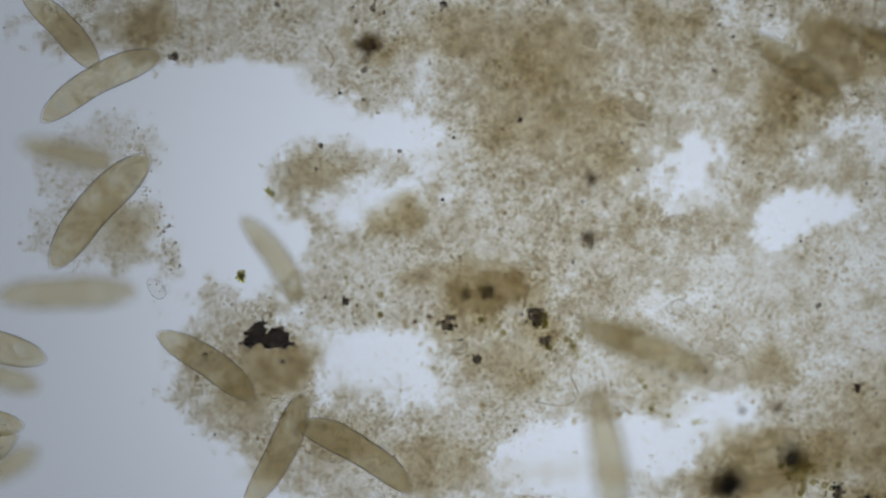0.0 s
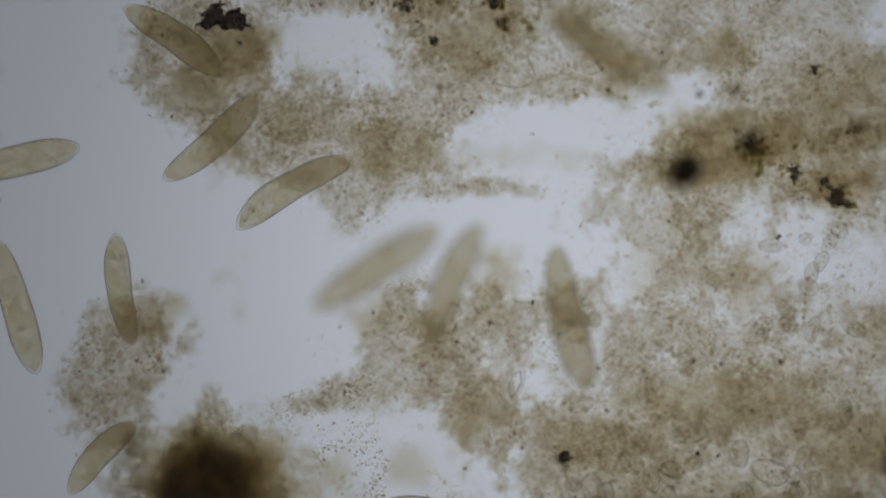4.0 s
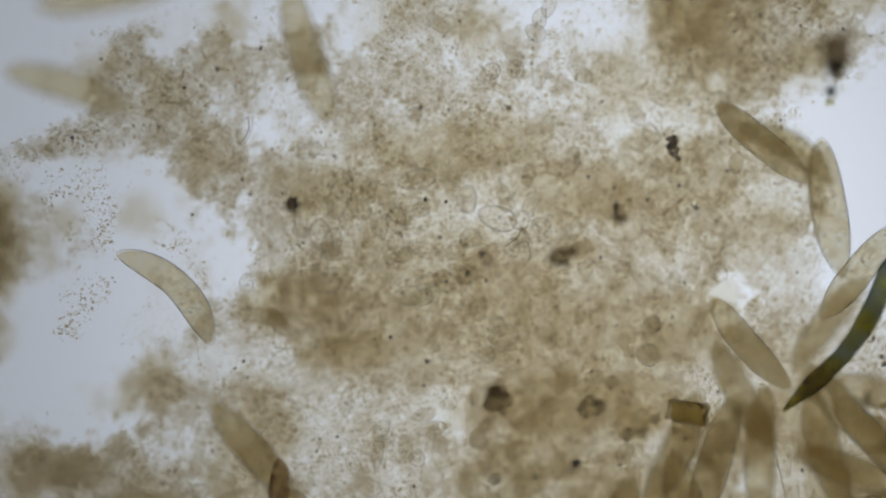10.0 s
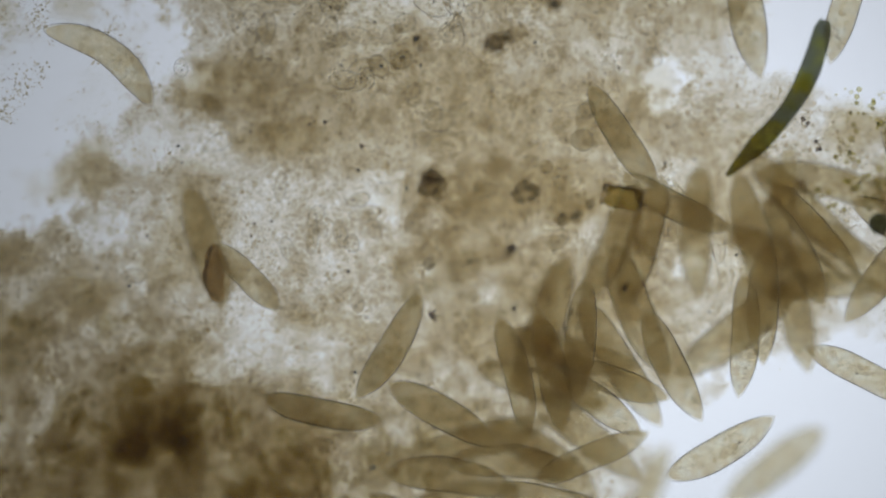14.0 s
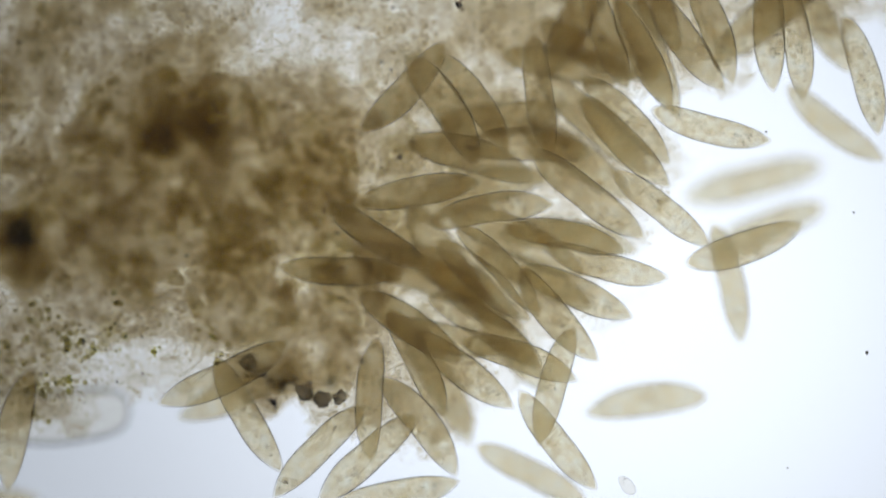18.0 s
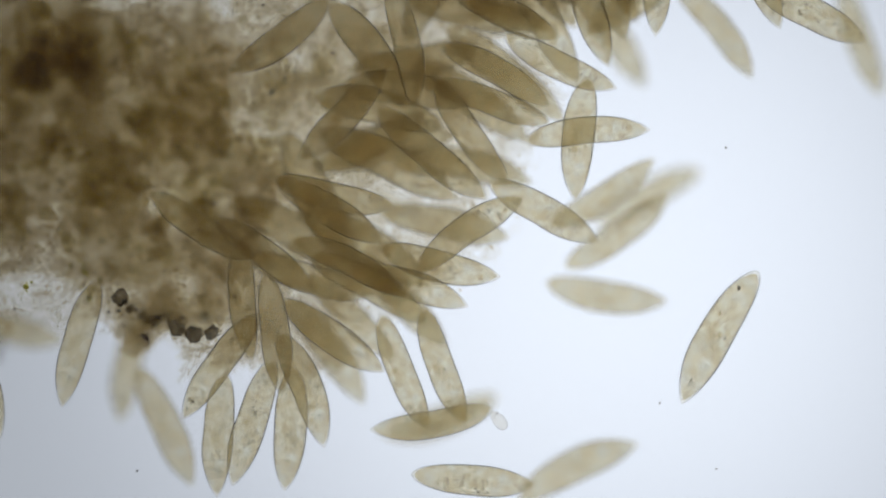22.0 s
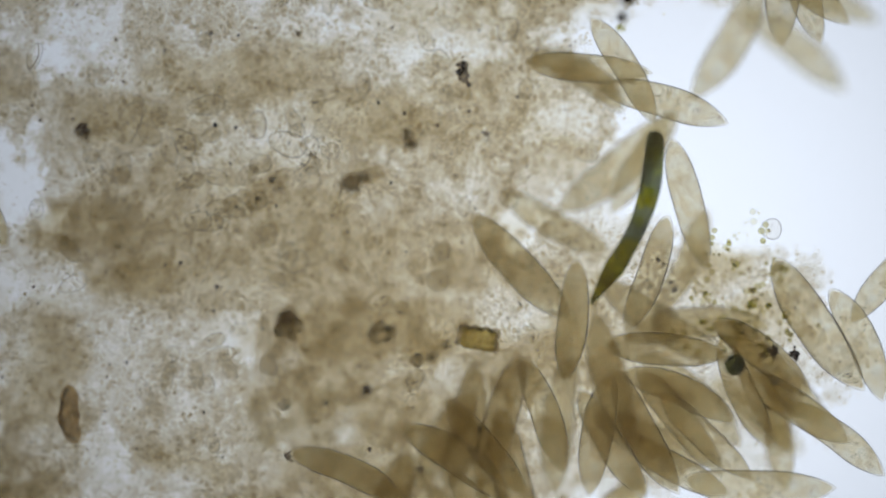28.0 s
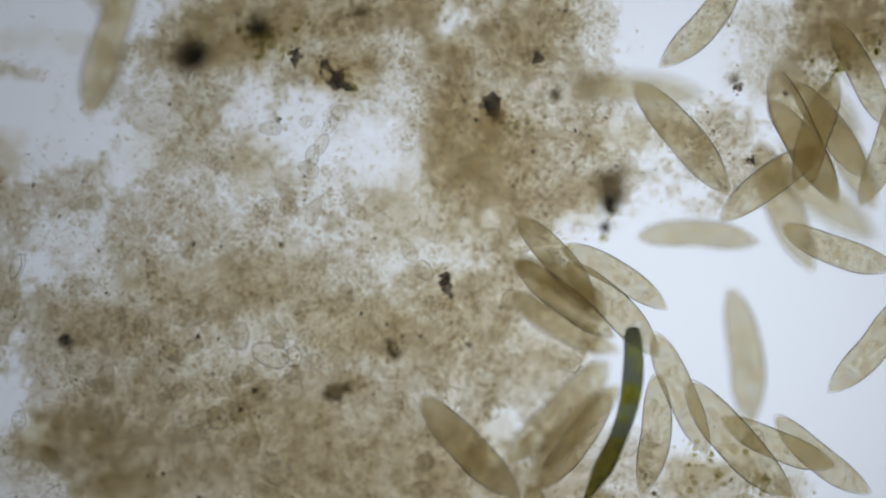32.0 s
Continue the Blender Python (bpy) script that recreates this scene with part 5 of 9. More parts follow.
cell(0.222, 0.056, 0.015, 133, 3)
cell(0.266, 0.067, 0.019, 134, 3)
cell(0.256, 0.067, -0.023, 135, 3)
cell(0.246, 0.063, 0.046, 136, 3)
cell(0.222, 0.052, -0.043, 137, 2)
cell(0.222, 0.053, 0.046, 138, 3)
cell(0.258, 0.060, 0.017, 139, 2)
cell(0.222, 0.059, -0.046, 140, 2)
cell(0.222, 0.056, 0.040, 141, 2)
cell(0.222, 0.057, 0.047, 142, 3)
cell(0.222, 0.060, 0.017, 143, 3)
cell(0.222, 0.056, -0.044, 144, 3)
cell(0.261, 0.070, -0.056, 145, 1)
cell(0.273, 0.065, -0.015, 146, 1)
cell(0.242, 0.062, -0.058, 147, 1)
cell(0.253, 0.063, -0.007, 148, 1)
cell(0.274, 0.064, 0.005, 149, 1)
cell(0.236, 0.063, -0.054, 150, 1)
cell(0.254, 0.067, 0.031, 151, 1)
cell(0.241, 0.066, 0.041, 152, 1)
cell(0.270, 0.074, 0.048, 153, 1)
cell(0.256, 0.062, 0.059, 154, 1)
cell(0.236, 0.060, 0.007, 156, 1)
cell(0.273, 0.071, 0.035, 158, 1)
cell(0.234, 0.058, -0.005, 159, 1)
cell(0.248, 0.059, 0.037, 160, 1)
cell(0.278, 0.071, 0.004, 161, 1)
cell(0.267, 0.063, 0.056, 162, 1)
cell(0.277, 0.065, -0.047, 164, 1)
cell(0.253, 0.059, 0.055, 165, 1)
cell(0.249, 0.066, -0.031, 168, 1)
cell(0.257, 0.068, 0.033, 170, 1)
cell(0.239, 0.063, 0.046, 171, 1)
cell(0.255, 0.063, -0.005, 172, 1)
cell(0.250, 0.061, -0.042, 173, 1)
cell(0.273, 0.073, -0.002, 174, 1)
cell(0.247, 0.062, -0.008, 175, 1)
cell(0.245, 0.057, 0.001, 176, 1)
cell(0.230, 0.063, 0.047, 177, 1)
cell(0.273, 0.074, 0.028, 178, 1)
cell(0.273, 0.074, -0.039, 179, 1)
cell(0.239, 0.057, -0.041, 180, 1)
cell(0.232, 0.055, -0.033, 183, 1)
cell(0.238, 0.058, -0.017, 184, 1)
cell(0.257, 0.070, -0.029, 185, 1)


# ---- clots, algae and mineral grains ----
CLOT_WORDS = {"ink": ("black_clot", "compact black clump of grains stuck in the detritus", "clot"), "black": ("dark_clot", "small blackish clot stuck in the detritus", "clot"), "mineral": ("mineral_grain", "rough grey translucent mineral grain in the detritus", "mineral grain"),
              "speck": ("dark_speck", "tiny dark speck floating in the open water", "speck"), "brown": ("brown_clot", "soft grey-brown clot below the sharp layer of detritus", "clot"), "rust": ("rusty_husk", "rust-brown husk fragment among the detritus", "husk"), "olive": ("olive_clot", "dark olive clot deep in the detritus", "clot"),
              "seed": ("dark_seed", "round dark brown grain at the edge of the thick detritus", "grain"),
              "green": ("green_alga", "small yellow-green algal clump in the detritus", "alga")}


def clot(kind, x, y, z, r, seed):
    """A clump of a few uneven lumps grown together."""
    rnd = random.Random(seed * 7 + 1)
    name, label, category = CLOT_WORDS[kind]
    many = kind == "green"
    if kind == "seed":
        ob = tagged(link(name, lump(r * 0.95, seed, 0.6, 0.7, 3), CLOT[kind]), label, category)
        ob.matrix_basis = pose(x, y, z, 0, 0, rnd.uniform(0, 360))
        return
    bm = lump(r * (0.4 if many else 0.8 if kind == "mineral" else 0.75 if r > 0.018 else 0.6), seed, 0.6, 0.6, 2)
    for k in range(9 if many else 4 if kind == "mineral" else 13 if r > 0.009 else 5):
        a, d = rnd.uniform(0, 6.3), r * min(1.1, abs(rnd.gauss(0.5, 0.3)))
        other = lump(r * rnd.uniform(0.16, 0.36), seed + k * 13 + 5, 0.7, 0.7, 1)
        bmesh.ops.translate(other, vec=(d * math.cos(a), d * math.sin(a), rnd.uniform(-0.3, 0.3) * r), verts=other.verts[:])
        me = bpy.data.meshes.new("lump")
        other.to_mesh(me)
        other.free()
        bm.from_mesh(me)
        bpy.data.meshes.remove(me)
    ob = tagged(link(name, bm, CLOT[kind], kind != "mineral"), label, category)
    ob.matrix_basis = pose(x, y, z, 0, 0, rnd.uniform(0, 360))


clot("ink", -0.329, -0.149, 0, 0.022, 1)
clot("ink", -0.299, -0.159, 0, 0.024, 2)
clot("ink", -0.344, -0.164, 0, 0.014, 3)
clot("ink", -0.324, -0.134, 0, 0.012, 4)
clot("brown", -0.129, 0.366, -0.05, 0.03, 5)
clot("black", 0.061, -0.196, 0, 0.013, 6)
clot("brown", 0.264, 0.126, -0.05, 0.018, 7)
clot("brown", 0.261, 0.019, -0.05, 0.02, 8)
clot("brown", 0.041, -0.079, -0.05, 0.016, 9)
clot("brown", 0.078, -0.074, -0.05, 0.02, 10)
clot("black", 0.006, -0.134, 0, 0.017, 11)
clot("black", -0.172, -0.092, 0, 0.01, 12)
clot("black", -0.216, 0.183, 0, 0.008, 13)
clot("black", -0.474, 0.339, 0, 0.012, 14)
clot("brown", 0.506, -0.427, -0.11, 0.038, 15)
clot("black", 0.166, -0.119, 0, 0.02, 16)
clot("black", 0.181, -0.164, 0, 0.013, 17)
clot("black", 0.664, -0.1, 0, 0.008, 18)
clot("black", 0.734, -0.245, 0, 0.011, 19)
clot("black", -0.139, 0.316, 0, 0.009, 20)
clot("black", -0.076, 0.173, 0, 0.006, 21)
clot("black", 0.136, 0.229, 0, 0.008, 22)
clot("black", -0.294, 0.433, 0, 0.007, 23)
clot("black", 0.001, 0.433, 0, 0.01, 24)
clot("black", -0.224, 0.141, 0, 0.005, 25)
clot("black", -0.024, -0.119, 0, 0.006, 26)
clot("black", -0.284, -0.199, 0, 0.006, 27)
clot("black", -0.124, 0.426, 0, 0.009, 28)
clot("brown", 1.049, -0.523, -0.05, 0.02, 29)
clot("black", 0.769, -0.479, 0, 0.018, 30)
clot("black", 0.789, -0.483, 0, 0.012, 31)
clot("black", 0.699, -0.435, 0, 0.012, 32)
clot("black", 0.966, -0.835, 0, 0.016, 33)
clot("black", 0.974, -0.853, 0, 0.008, 34)
clot("black", 1.129, -0.433, 0, 0.013, 35)
clot("brown", 0.811, -0.348, -0.05, 0.016, 36)
clot("brown", 0.289, -0.938, -0.05, 0.018, 37)
clot("brown", 0.874, -0.958, -0.05, 0.018, 38)
clot("black", 0.159, -0.695, 0, 0.007, 39)
clot("black", 0.519, -0.761, 0, 0.007, 40)
clot("ink", -0.311, -0.161, 0, 0.016, 41)
clot("ink", -0.281, -0.165, 0, 0.014, 42)
clot("black", 0.674, -0.763, 0, 0.007, 43)
clot("black", 0.669, -0.543, 0, 0.007, 44)
clot("black", 1.124, -0.203, 0, 0.006, 45)
clot("black", 1.119, -0.598, 0, 0.006, 46)
clot("brown", 0.534, -0.288, -0.05, 0.01, 47)
clot("brown", 0.594, -0.285, -0.05, 0.012, 48)
clot("black", 0.655, -1.511, 0, 0.01, 49)
clot("brown", 0.765, -1.026, -0.05, 0.022, 50)
clot("brown", 0.79, -1.016, -0.05, 0.014, 51)
clot("brown", 1.01, -0.949, -0.05, 0.008, 52)
clot("brown", 0.635, -1.036, -0.05, 0.01, 53)
clot("black", 0.8, -1.499, 0, 0.006, 54)
clot("black", 0.465, -1.169, 0, 0.006, 55)
clot("black", 1.34, -1.216, 0, 0.008, 56)
clot("black", 1.32, -1.171, 0, 0.006, 57)
clot("brown", 1.313, -1.279, -0.05, 0.013, 58)
clot("black", 0.53, -1.211, 0, 0.007, 59)
clot("brown", 0.79, -1.399, -0.05, 0.013, 60)
clot("mineral", 0.655, -1.276, 0, 0.028, 61)
clot("mineral", 0.822, -1.292, 0, 0.026, 62)
clot("mineral", 0.885, -1.341, 0, 0.016, 63)
clot("mineral", 0.91, -1.336, 0, 0.014, 64)
clot("mineral", 0.935, -1.313, 0, 0.01, 65)
clot("mineral", 0.65, -1.421, 0, 0.014, 66)
clot("mineral", 0.72, -1.416, 0, 0.008, 67)
clot("ink", 1.553, -1.331, 0, 0.013, 68)
clot("ink", 1.516, -1.325, 0, 0.014, 69)
clot("ink", 1.496, -1.333, 0, 0.007, 70)
clot("ink", 1.518, -1.381, 0, 0.008, 71)
clot("black", 1.311, -1.163, 0, 0.007, 72)
clot("black", 1.334, -1.204, 0, 0.007, 73)
clot("brown", 0.651, -1.268, -0.05, 0.022, 74)
clot("black", 0.796, -1.393, 0, 0.01, 75)
clot("black", 0.891, -1.534, 0, 0.009, 76)
clot("black", 0.996, -1.464, 0, 0.008, 77)
clot("black", 0.327, -2.215, 0, 0.01, 80)
clot("black", 0.549, -1.781, 0, 0.009, 85)
clot("seed", 0.282, -2.146, 0, 0.015, 78)
clot("seed", 0.297, -2.164, -0.03, 0.008, 79)
clot("seed", 0.318, -2.178, -0.05, 0.009, 81)
clot("seed", 0.340, -2.186, -0.045, 0.011, 82)
clot("seed", 0.381, -2.197, 0, 0.015, 83)
clot("seed", 0.413, -2.210, 0, 0.015, 84)
clot("seed", 0.445, -2.206, 0, 0.012, 153)
clot("seed", 0.360, -2.176, -0.06, 0.010, 154)
clot("seed", 0.428, -2.178, -0.07, 0.010, 155)
clot("ink", 0.327, -2.216, 0, 0.007, 156)
clot("green", 0.115, -2.126, 0, 0.012, 86)
clot("black", 0.095, -2.164, 0, 0.004, 87)
clot("black", -0.01, -2.108, 0, 0.006, 88)
clot("black", 0.447, -1.979, 0, 0.008, 89)
clot("black", -0.04, -1.919, 0, 0.005, 90)
clot("black", 0.31, -2.166, 0, 0.007, 91)
clot("black", 0.39, -2.181, 0, 0.008, 92)
clot("black", 1.046, -0.512, 0, 0.02, 93)
clot("brown", 1.161, -0.498, -0.05, 0.018, 94)
clot("black", 0.776, -0.465, 0, 0.018, 95)
clot("black", 0.751, -0.445, 0, 0.014, 96)
clot("black", 0.697, -0.422, 0, 0.01, 97)
clot("brown", 1.127, -0.422, -0.05, 0.012, 98)
clot("brown", 1.256, -0.695, -0.05, 0.018, 99)
clot("brown", 1.248, -0.735, -0.05, 0.01, 100)
clot("black", 0.967, -0.82, 0, 0.014, 101)
clot("brown", 1.48, -0.47, -0.05, 0.014, 102)
clot("black", 1.506, -0.615, 0, 0.012, 103)
clot("black", 1.567, -0.495, 0, 0.008, 104)
clot("black", 1.177, -0.35, 0, 0.007, 105)
clot("black", 1.482, -0.485, 0, 0.012, 106)
clot("black", 0.291, -0.93, 0, 0.014, 107)
clot("brown", 0.867, -0.94, -0.05, 0.014, 108)
clot("black", 0.626, -1.02, 0, 0.009, 109)
clot("black", 0.602, -1.055, 0, 0.008, 110)
clot("black", 1.006, -0.94, 0, 0.007, 111)
clot("olive", 0.511, -0.418, -0.11, 0.032, 112)
clot("olive", 0.626, -0.375, -0.11, 0.026, 113)
clot("green", -0.357, -0.049, 0, 0.012, 114)
clot("green", -0.309, 0.105, 0, 0.006, 115)
clot("green", 0.631, -0.389, -0.11, 0.03, 116)
clot("green", 0.176, -0.124, 0, 0.016, 117)
clot("green", -0.01, -2.106, 0, 0.008, 118)
clot("green", 0.01, -2.121, 0, 0.008, 119)
clot("green", 0.065, -2.099, 0, 0.008, 120)
clot("green", 0.045, -2.021, 0, 0.007, 121)
clot("green", 0.22, -2.101, 0, 0.008, 122)
clot("green", -0.075, -2.166, 0, 0.006, 123)
clot("green", -0.035, -2.176, 0, 0.016, 124)
clot("green", 1.506, -1.244, 0, 0.01, 125)
clot("green", 1.386, -1.274, 0, 0.008, 126)
clot("green", 1.446, -1.173, 0, 0.01, 127)
clot("green", 1.481, -1.244, 0, 0.012, 128)
clot("green", 1.536, -1.264, 0, 0.01, 129)
clot("green", 1.396, -1.224, 0, 0.008, 130)
clot("green", 1.657, -0.455, 0, 0.012, 131)
clot("green", 1.651, -0.435, 0, 0.008, 132)
clot("green", 1.726, -0.422, 0, 0.007, 133)
clot("green", 1.677, -0.445, 0, 0.006, 134)
clot("green", 1.466, -0.375, 0, 0.005, 135)
clot("black", -0.474, 0.011, 0, 0.005, 136)
clot("black", -0.484, 0.041, 0, 0.006, 137)
clot("black", -0.479, -0.019, 0, 0.004, 138)
clot("black", -0.494, 0.031, 0, 0.005, 139)
clot("black", -0.466, -0.029, 0, 0.004, 140)
clot("speck", -0.098, -2.448, 0, 0.0035, 141)
clot("speck", 0.312, -2.451, 0, 0.003, 142)
clot("speck", 1.199, -1.736, 0, 0.003, 143)
clot("speck", 1.237, -2.331, 0, 0.0025, 144)
clot("speck", 1.337, -2.448, 0, 0.0025, 145)
clot("speck", 1.377, -2.127, 0, 0.005, 146)
clot("speck", 1.354, -1.879, 0, 0.003, 147)
clot("olive", -0.127, -1.916, -0.05, 0.034, 148)
clot("brown", 1.264, -0.655, -0.09, 0.034, 149)
clot("olive", 1.258, -0.685, -0.09, 0.022, 150)
clot("olive", 1.247, -0.732, -0.05, 0.013, 151)
clot("green", 1.243, -0.750, -0.03, 0.010, 152)


# ---- small round algal cells scattered in the detritus ----
ALGAL_CELL = clear_matter("algal_cell", [(0.0, (0.70, 0.675, 0.47)), (0.4, (0.86, 0.84, 0.70)), (1.0, (0.96, 0.95, 0.89))], gloss=0.4, edge=0.45)


def algal_cells(x, y, rx, ry, count, seed):
    """A scatter of round cells, gathered in small clumps."""
    rng = np.random.default_rng(seed)
    knots = rng.normal(0, 0.5, (max(3, count // 9), 2))
    spots = knots[rng.integers(0, len(knots), count)] + rng.normal(0, 0.26, (count, 2))
    bm = bmesh.new()
    for u, v in spots:
        size = 0.0022 + 0.0042 * rng.uniform() ** 1.5
        bmesh.ops.create_icosphere(bm, subdivisions=2, radius=size, matrix=Matrix.Translation((u * rx, v * ry, rng.normal(0, 0.012))))
    ob = tagged(link("algal_cells", bm, ALGAL_CELL), "scatter of tiny round olive-green algal cells in the detritus", "algae", kind="stuff")
    ob.matrix_basis = pose(x, y, 0.0)


algal_cells(1.45, -1.16, 0.07, 0.06, 45, 60)
algal_cells(1.42, -1.24, 0.05, 0.06, 40, 61)
algal_cells(1.5, -1.26, 0.07, 0.06, 50, 62)
algal_cells(1.51, -1.22, 0.04, 0.03, 30, 63)
algal_cells(1.48, -1.32, 0.08, 0.04, 30, 64)
algal_cells(1.35, -1.3, 0.03, 0.03, 14, 65)
algal_cells(-0.103, -2.096, 0.11, 0.08, 150, 66)
algal_cells(0.007, -2.116, 0.09, 0.05, 60, 67)
algal_cells(-0.123, -2.196, 0.09, 0.04, 90, 68)
algal_cells(0.107, -2.066, 0.08, 0.04, 24, 69)
algal_cells(0.217, -2.116, 0.05, 0.04, 12, 70)
algal_cells(-0.357, -0.049, 0.014, 0.014, 16, 71)
algal_cells(-0.306, 0.104, 0.008, 0.006, 5, 72)
algal_cells(0.176, -0.134, 0.04, 0.045, 26, 73)
algal_cells(0.631, -0.389, 0.05, 0.04, 30, 74)
algal_cells(0.096, -0.139, 0.06, 0.04, 14, 75)
algal_cells(-0.144, -0.089, 0.07, 0.03, 14, 76)
algal_cells(0.226, -0.159, 0.03, 0.04, 14, 77)
algal_cells(1.661, -0.44, 0.04, 0.04, 26, 78)
algal_cells(1.716, -0.39, 0.05, 0.05, 26, 79)
algal_cells(1.627, -0.47, 0.02, 0.03, 10, 80)
algal_cells(0.774, -0.478, 0.045, 0.03, 20, 81)
algal_cells(0.649, -0.403, 0.06, 0.04, 24, 82)
algal_cells(1.109, -0.563, 0.06, 0.05, 20, 83)
algal_cells(0.489, -0.273, 0.12, 0.06, 14, 84)


# ---- small clear ciliates and empty shells ----
def small_ciliate(x, y, length, width, turn, seed):
    rnd, rng = random.Random(seed), np.random.default_rng(seed + 500)
    ob = tagged(new("small_ciliate"), "tiny clear oval ciliate with a thin dark outline", "ciliate", "small ciliates in the detritus")
    bm = bmesh.new()
    bmesh.ops.create_uvsphere(bm, u_segments=20, v_segments=12, radius=0.5)
    for v in bm.verts:
        taper = 1 + 0.35 * v.co.x
        v.co = Vector((v.co.x * length, v.co.y * width * taper, v.co.z * min(length, width) * 0.6 * taper))
    part("shell", bm, SHELL, ob)
    n = rnd.randint(3, 8)
    g = grains("inner_grains", GRANULE, rng.uniform(-0.28, 0.28, n) * length, rng.uniform(-0.25, 0.25, n) * width, rng.uniform(-0.1, 0.1, n) * width, rng.uniform(0.001, 0.0024, n), 0.9, rng)
    g.parent = ob
    ob.matrix_basis = pose(x, y, rnd.uniform(-0.008, 0.006), 0, 0, turn)


small_ciliate(0.346, 0.246, 0.054, 0.028, -30, 1)
small_ciliate(0.414, -0.104, 0.04, 0.028, 10, 2)
small_ciliate(0.496, -0.174, 0.04, 0.026, 10, 3)
small_ciliate(-0.104, -0.292, 0.048, 0.026, 45, 4)
small_ciliate(0.416, 0.046, 0.055, 0.03, 0, 5)
small_ciliate(0.101, 0.301, 0.034, 0.04, 0, 6)
small_ciliate(0.261, 0.371, 0.03, 0.03, 0, 7)
small_ciliate(-0.177, 0.316, 0.022, 0.018, 0, 8)
small_ciliate(0.549, -0.613, 0.052, 0.024, -40, 9)
small_ciliate(0.342, -0.688, 0.03, 0.026, 0, 10)
small_ciliate(0.939, -0.745, 0.04, 0.024, -20, 11)
small_ciliate(0.664, -0.913, 0.05, 0.024, -60, 12)
small_ciliate(0.709, -0.883, 0.042, 0.022, 80, 13)
small_ciliate(0.714, -0.931, 0.044, 0.026, 60, 14)
small_ciliate(0.654, -0.958, 0.072, 0.044, -20, 15)
small_ciliate(0.409, -0.941, 0.05, 0.034, -40, 16)
small_ciliate(0.524, -1.015, 0.05, 0.028, -20, 17)
small_ciliate(-0.191, -0.366, 0.058, 0.026, 0, 18)
small_ciliate(1.039, -0.381, 0.048, 0.026, 10, 19)
small_ciliate(0.899, -0.773, 0.05, 0.024, -60, 20)
small_ciliate(0.474, -1.003, 0.03, 0.04, 0, 21)
small_ciliate(0.519, -0.943, 0.036, 0.028, 30, 22)
small_ciliate(0.777, -0.53, 0.03, 0.029, 0, 23)
small_ciliate(0.03, -0.173, 0.028, 0.027, 0, 24)
small_ciliate(0.425, -0.913, 0.024, 0.04, 20, 25)
small_ciliate(0.445, -0.971, 0.03, 0.05, 10, 26)
small_ciliate(0.475, -0.961, 0.036, 0.046, 0, 27)
small_ciliate(0.56, -1.071, 0.034, 0.044, 30, 28)
small_ciliate(0.68, -1.011, 0.028, 0.034, 0, 29)
small_ciliate(0.21, -1.073, 0.026, 0.034, 10, 30)
small_ciliate(0.275, -1.206, 0.054, 0.03, 25, 31)
small_ciliate(0.568, -1.287, 0.034, 0.022, 10, 32)
small_ciliate(0.524, -1.307, 0.044, 0.024, 20, 33)
small_ciliate(0.4, -1.396, 0.026, 0.05, 25, 34)
small_ciliate(0.492, -1.366, 0.024, 0.05, 15, 35)
small_ciliate(0.125, -1.441, 0.046, 0.026, -5, 36)
small_ciliate(0.62, -1.121, 0.03, 0.04, 0, 37)
small_ciliate(0.34, -1.031, 0.026, 0.06, 20, 38)
small_ciliate(0.6, -1.061, 0.04, 0.03, 30, 39)
small_ciliate(0.73, -0.971, 0.034, 0.03, 0, 40)
small_ciliate(0.47, -1.036, 0.026, 0.03, 0, 41)
small_ciliate(0.54, -1.091, 0.026, 0.036, 0, 42)
small_ciliate(0.75, -1.291, 0.046, 0.024, 10, 43)
small_ciliate(0.88, -1.271, 0.024, 0.04, 10, 44)
small_ciliate(1.08, -1.296, 0.04, 0.03, 0, 45)
small_ciliate(0.92, -1.201, 0.04, 0.04, 0, 46)
small_ciliate(0.62, -1.351, 0.03, 0.04, 20, 47)
small_ciliate(0.448, -1.335, 0.042, 0.026, 60, 48)
small_ciliate(0.458, -1.361, 0.025, 0.024, 0, 49)
small_ciliate(0.536, -1.331, 0.058, 0.026, 10, 50)
small_ciliate(0.361, -1.004, 0.034, 0.06, -10, 51)
small_ciliate(0.491, -1.024, 0.034, 0.026, 30, 52)
small_ciliate(0.696, -0.994, 0.03, 0.036, 20, 53)
small_ciliate(0.694, -0.962, 0.034, 0.036, 0, 54)
small_ciliate(0.966, -1.069, 0.024, 0.036, 0, 55)
small_ciliate(0.506, -0.775, 0.027, 0.027, 0, 56)
small_ciliate(0.386, -1.284, 0.022, 0.056, -10, 57)
small_ciliate(0.606, -0.994, 0.04, 0.034, 20, 58)
small_ciliate(0.936, -0.874, 0.024, 0.036, 0, 59)
small_ciliate(0.856, -1.248, 0.026, 0.024, 0, 60)
small_ciliate(1.071, -1.359, 0.036, 0.026, 0, 61)
small_ciliate(0.996, -1.339, 0.034, 0.024, 20, 62)
small_ciliate(1.216, -1.274, 0.026, 0.024, 0, 63)
small_ciliate(1.511, -1.109, 0.038, 0.038, 0, 64)
small_ciliate(0.266, -1.143, 0.06, 0.028, -50, 65)
small_ciliate(0.206, -0.803, 0.026, 0.05, -20, 66)
small_ciliate(0.729, -0.605, 0.026, 0.04, -10, 67)
small_ciliate(0.788, -0.852, 0.024, 0.044, -10, 68)
small_ciliate(1.044, -0.755, 0.036, 0.046, -30, 69)
small_ciliate(1.077, -0.86, 0.026, 0.04, -10, 70)
small_ciliate(0.511, -0.89, 0.07, 0.036, 10, 71)
small_ciliate(0.671, -0.935, 0.03, 0.026, 0, 72)
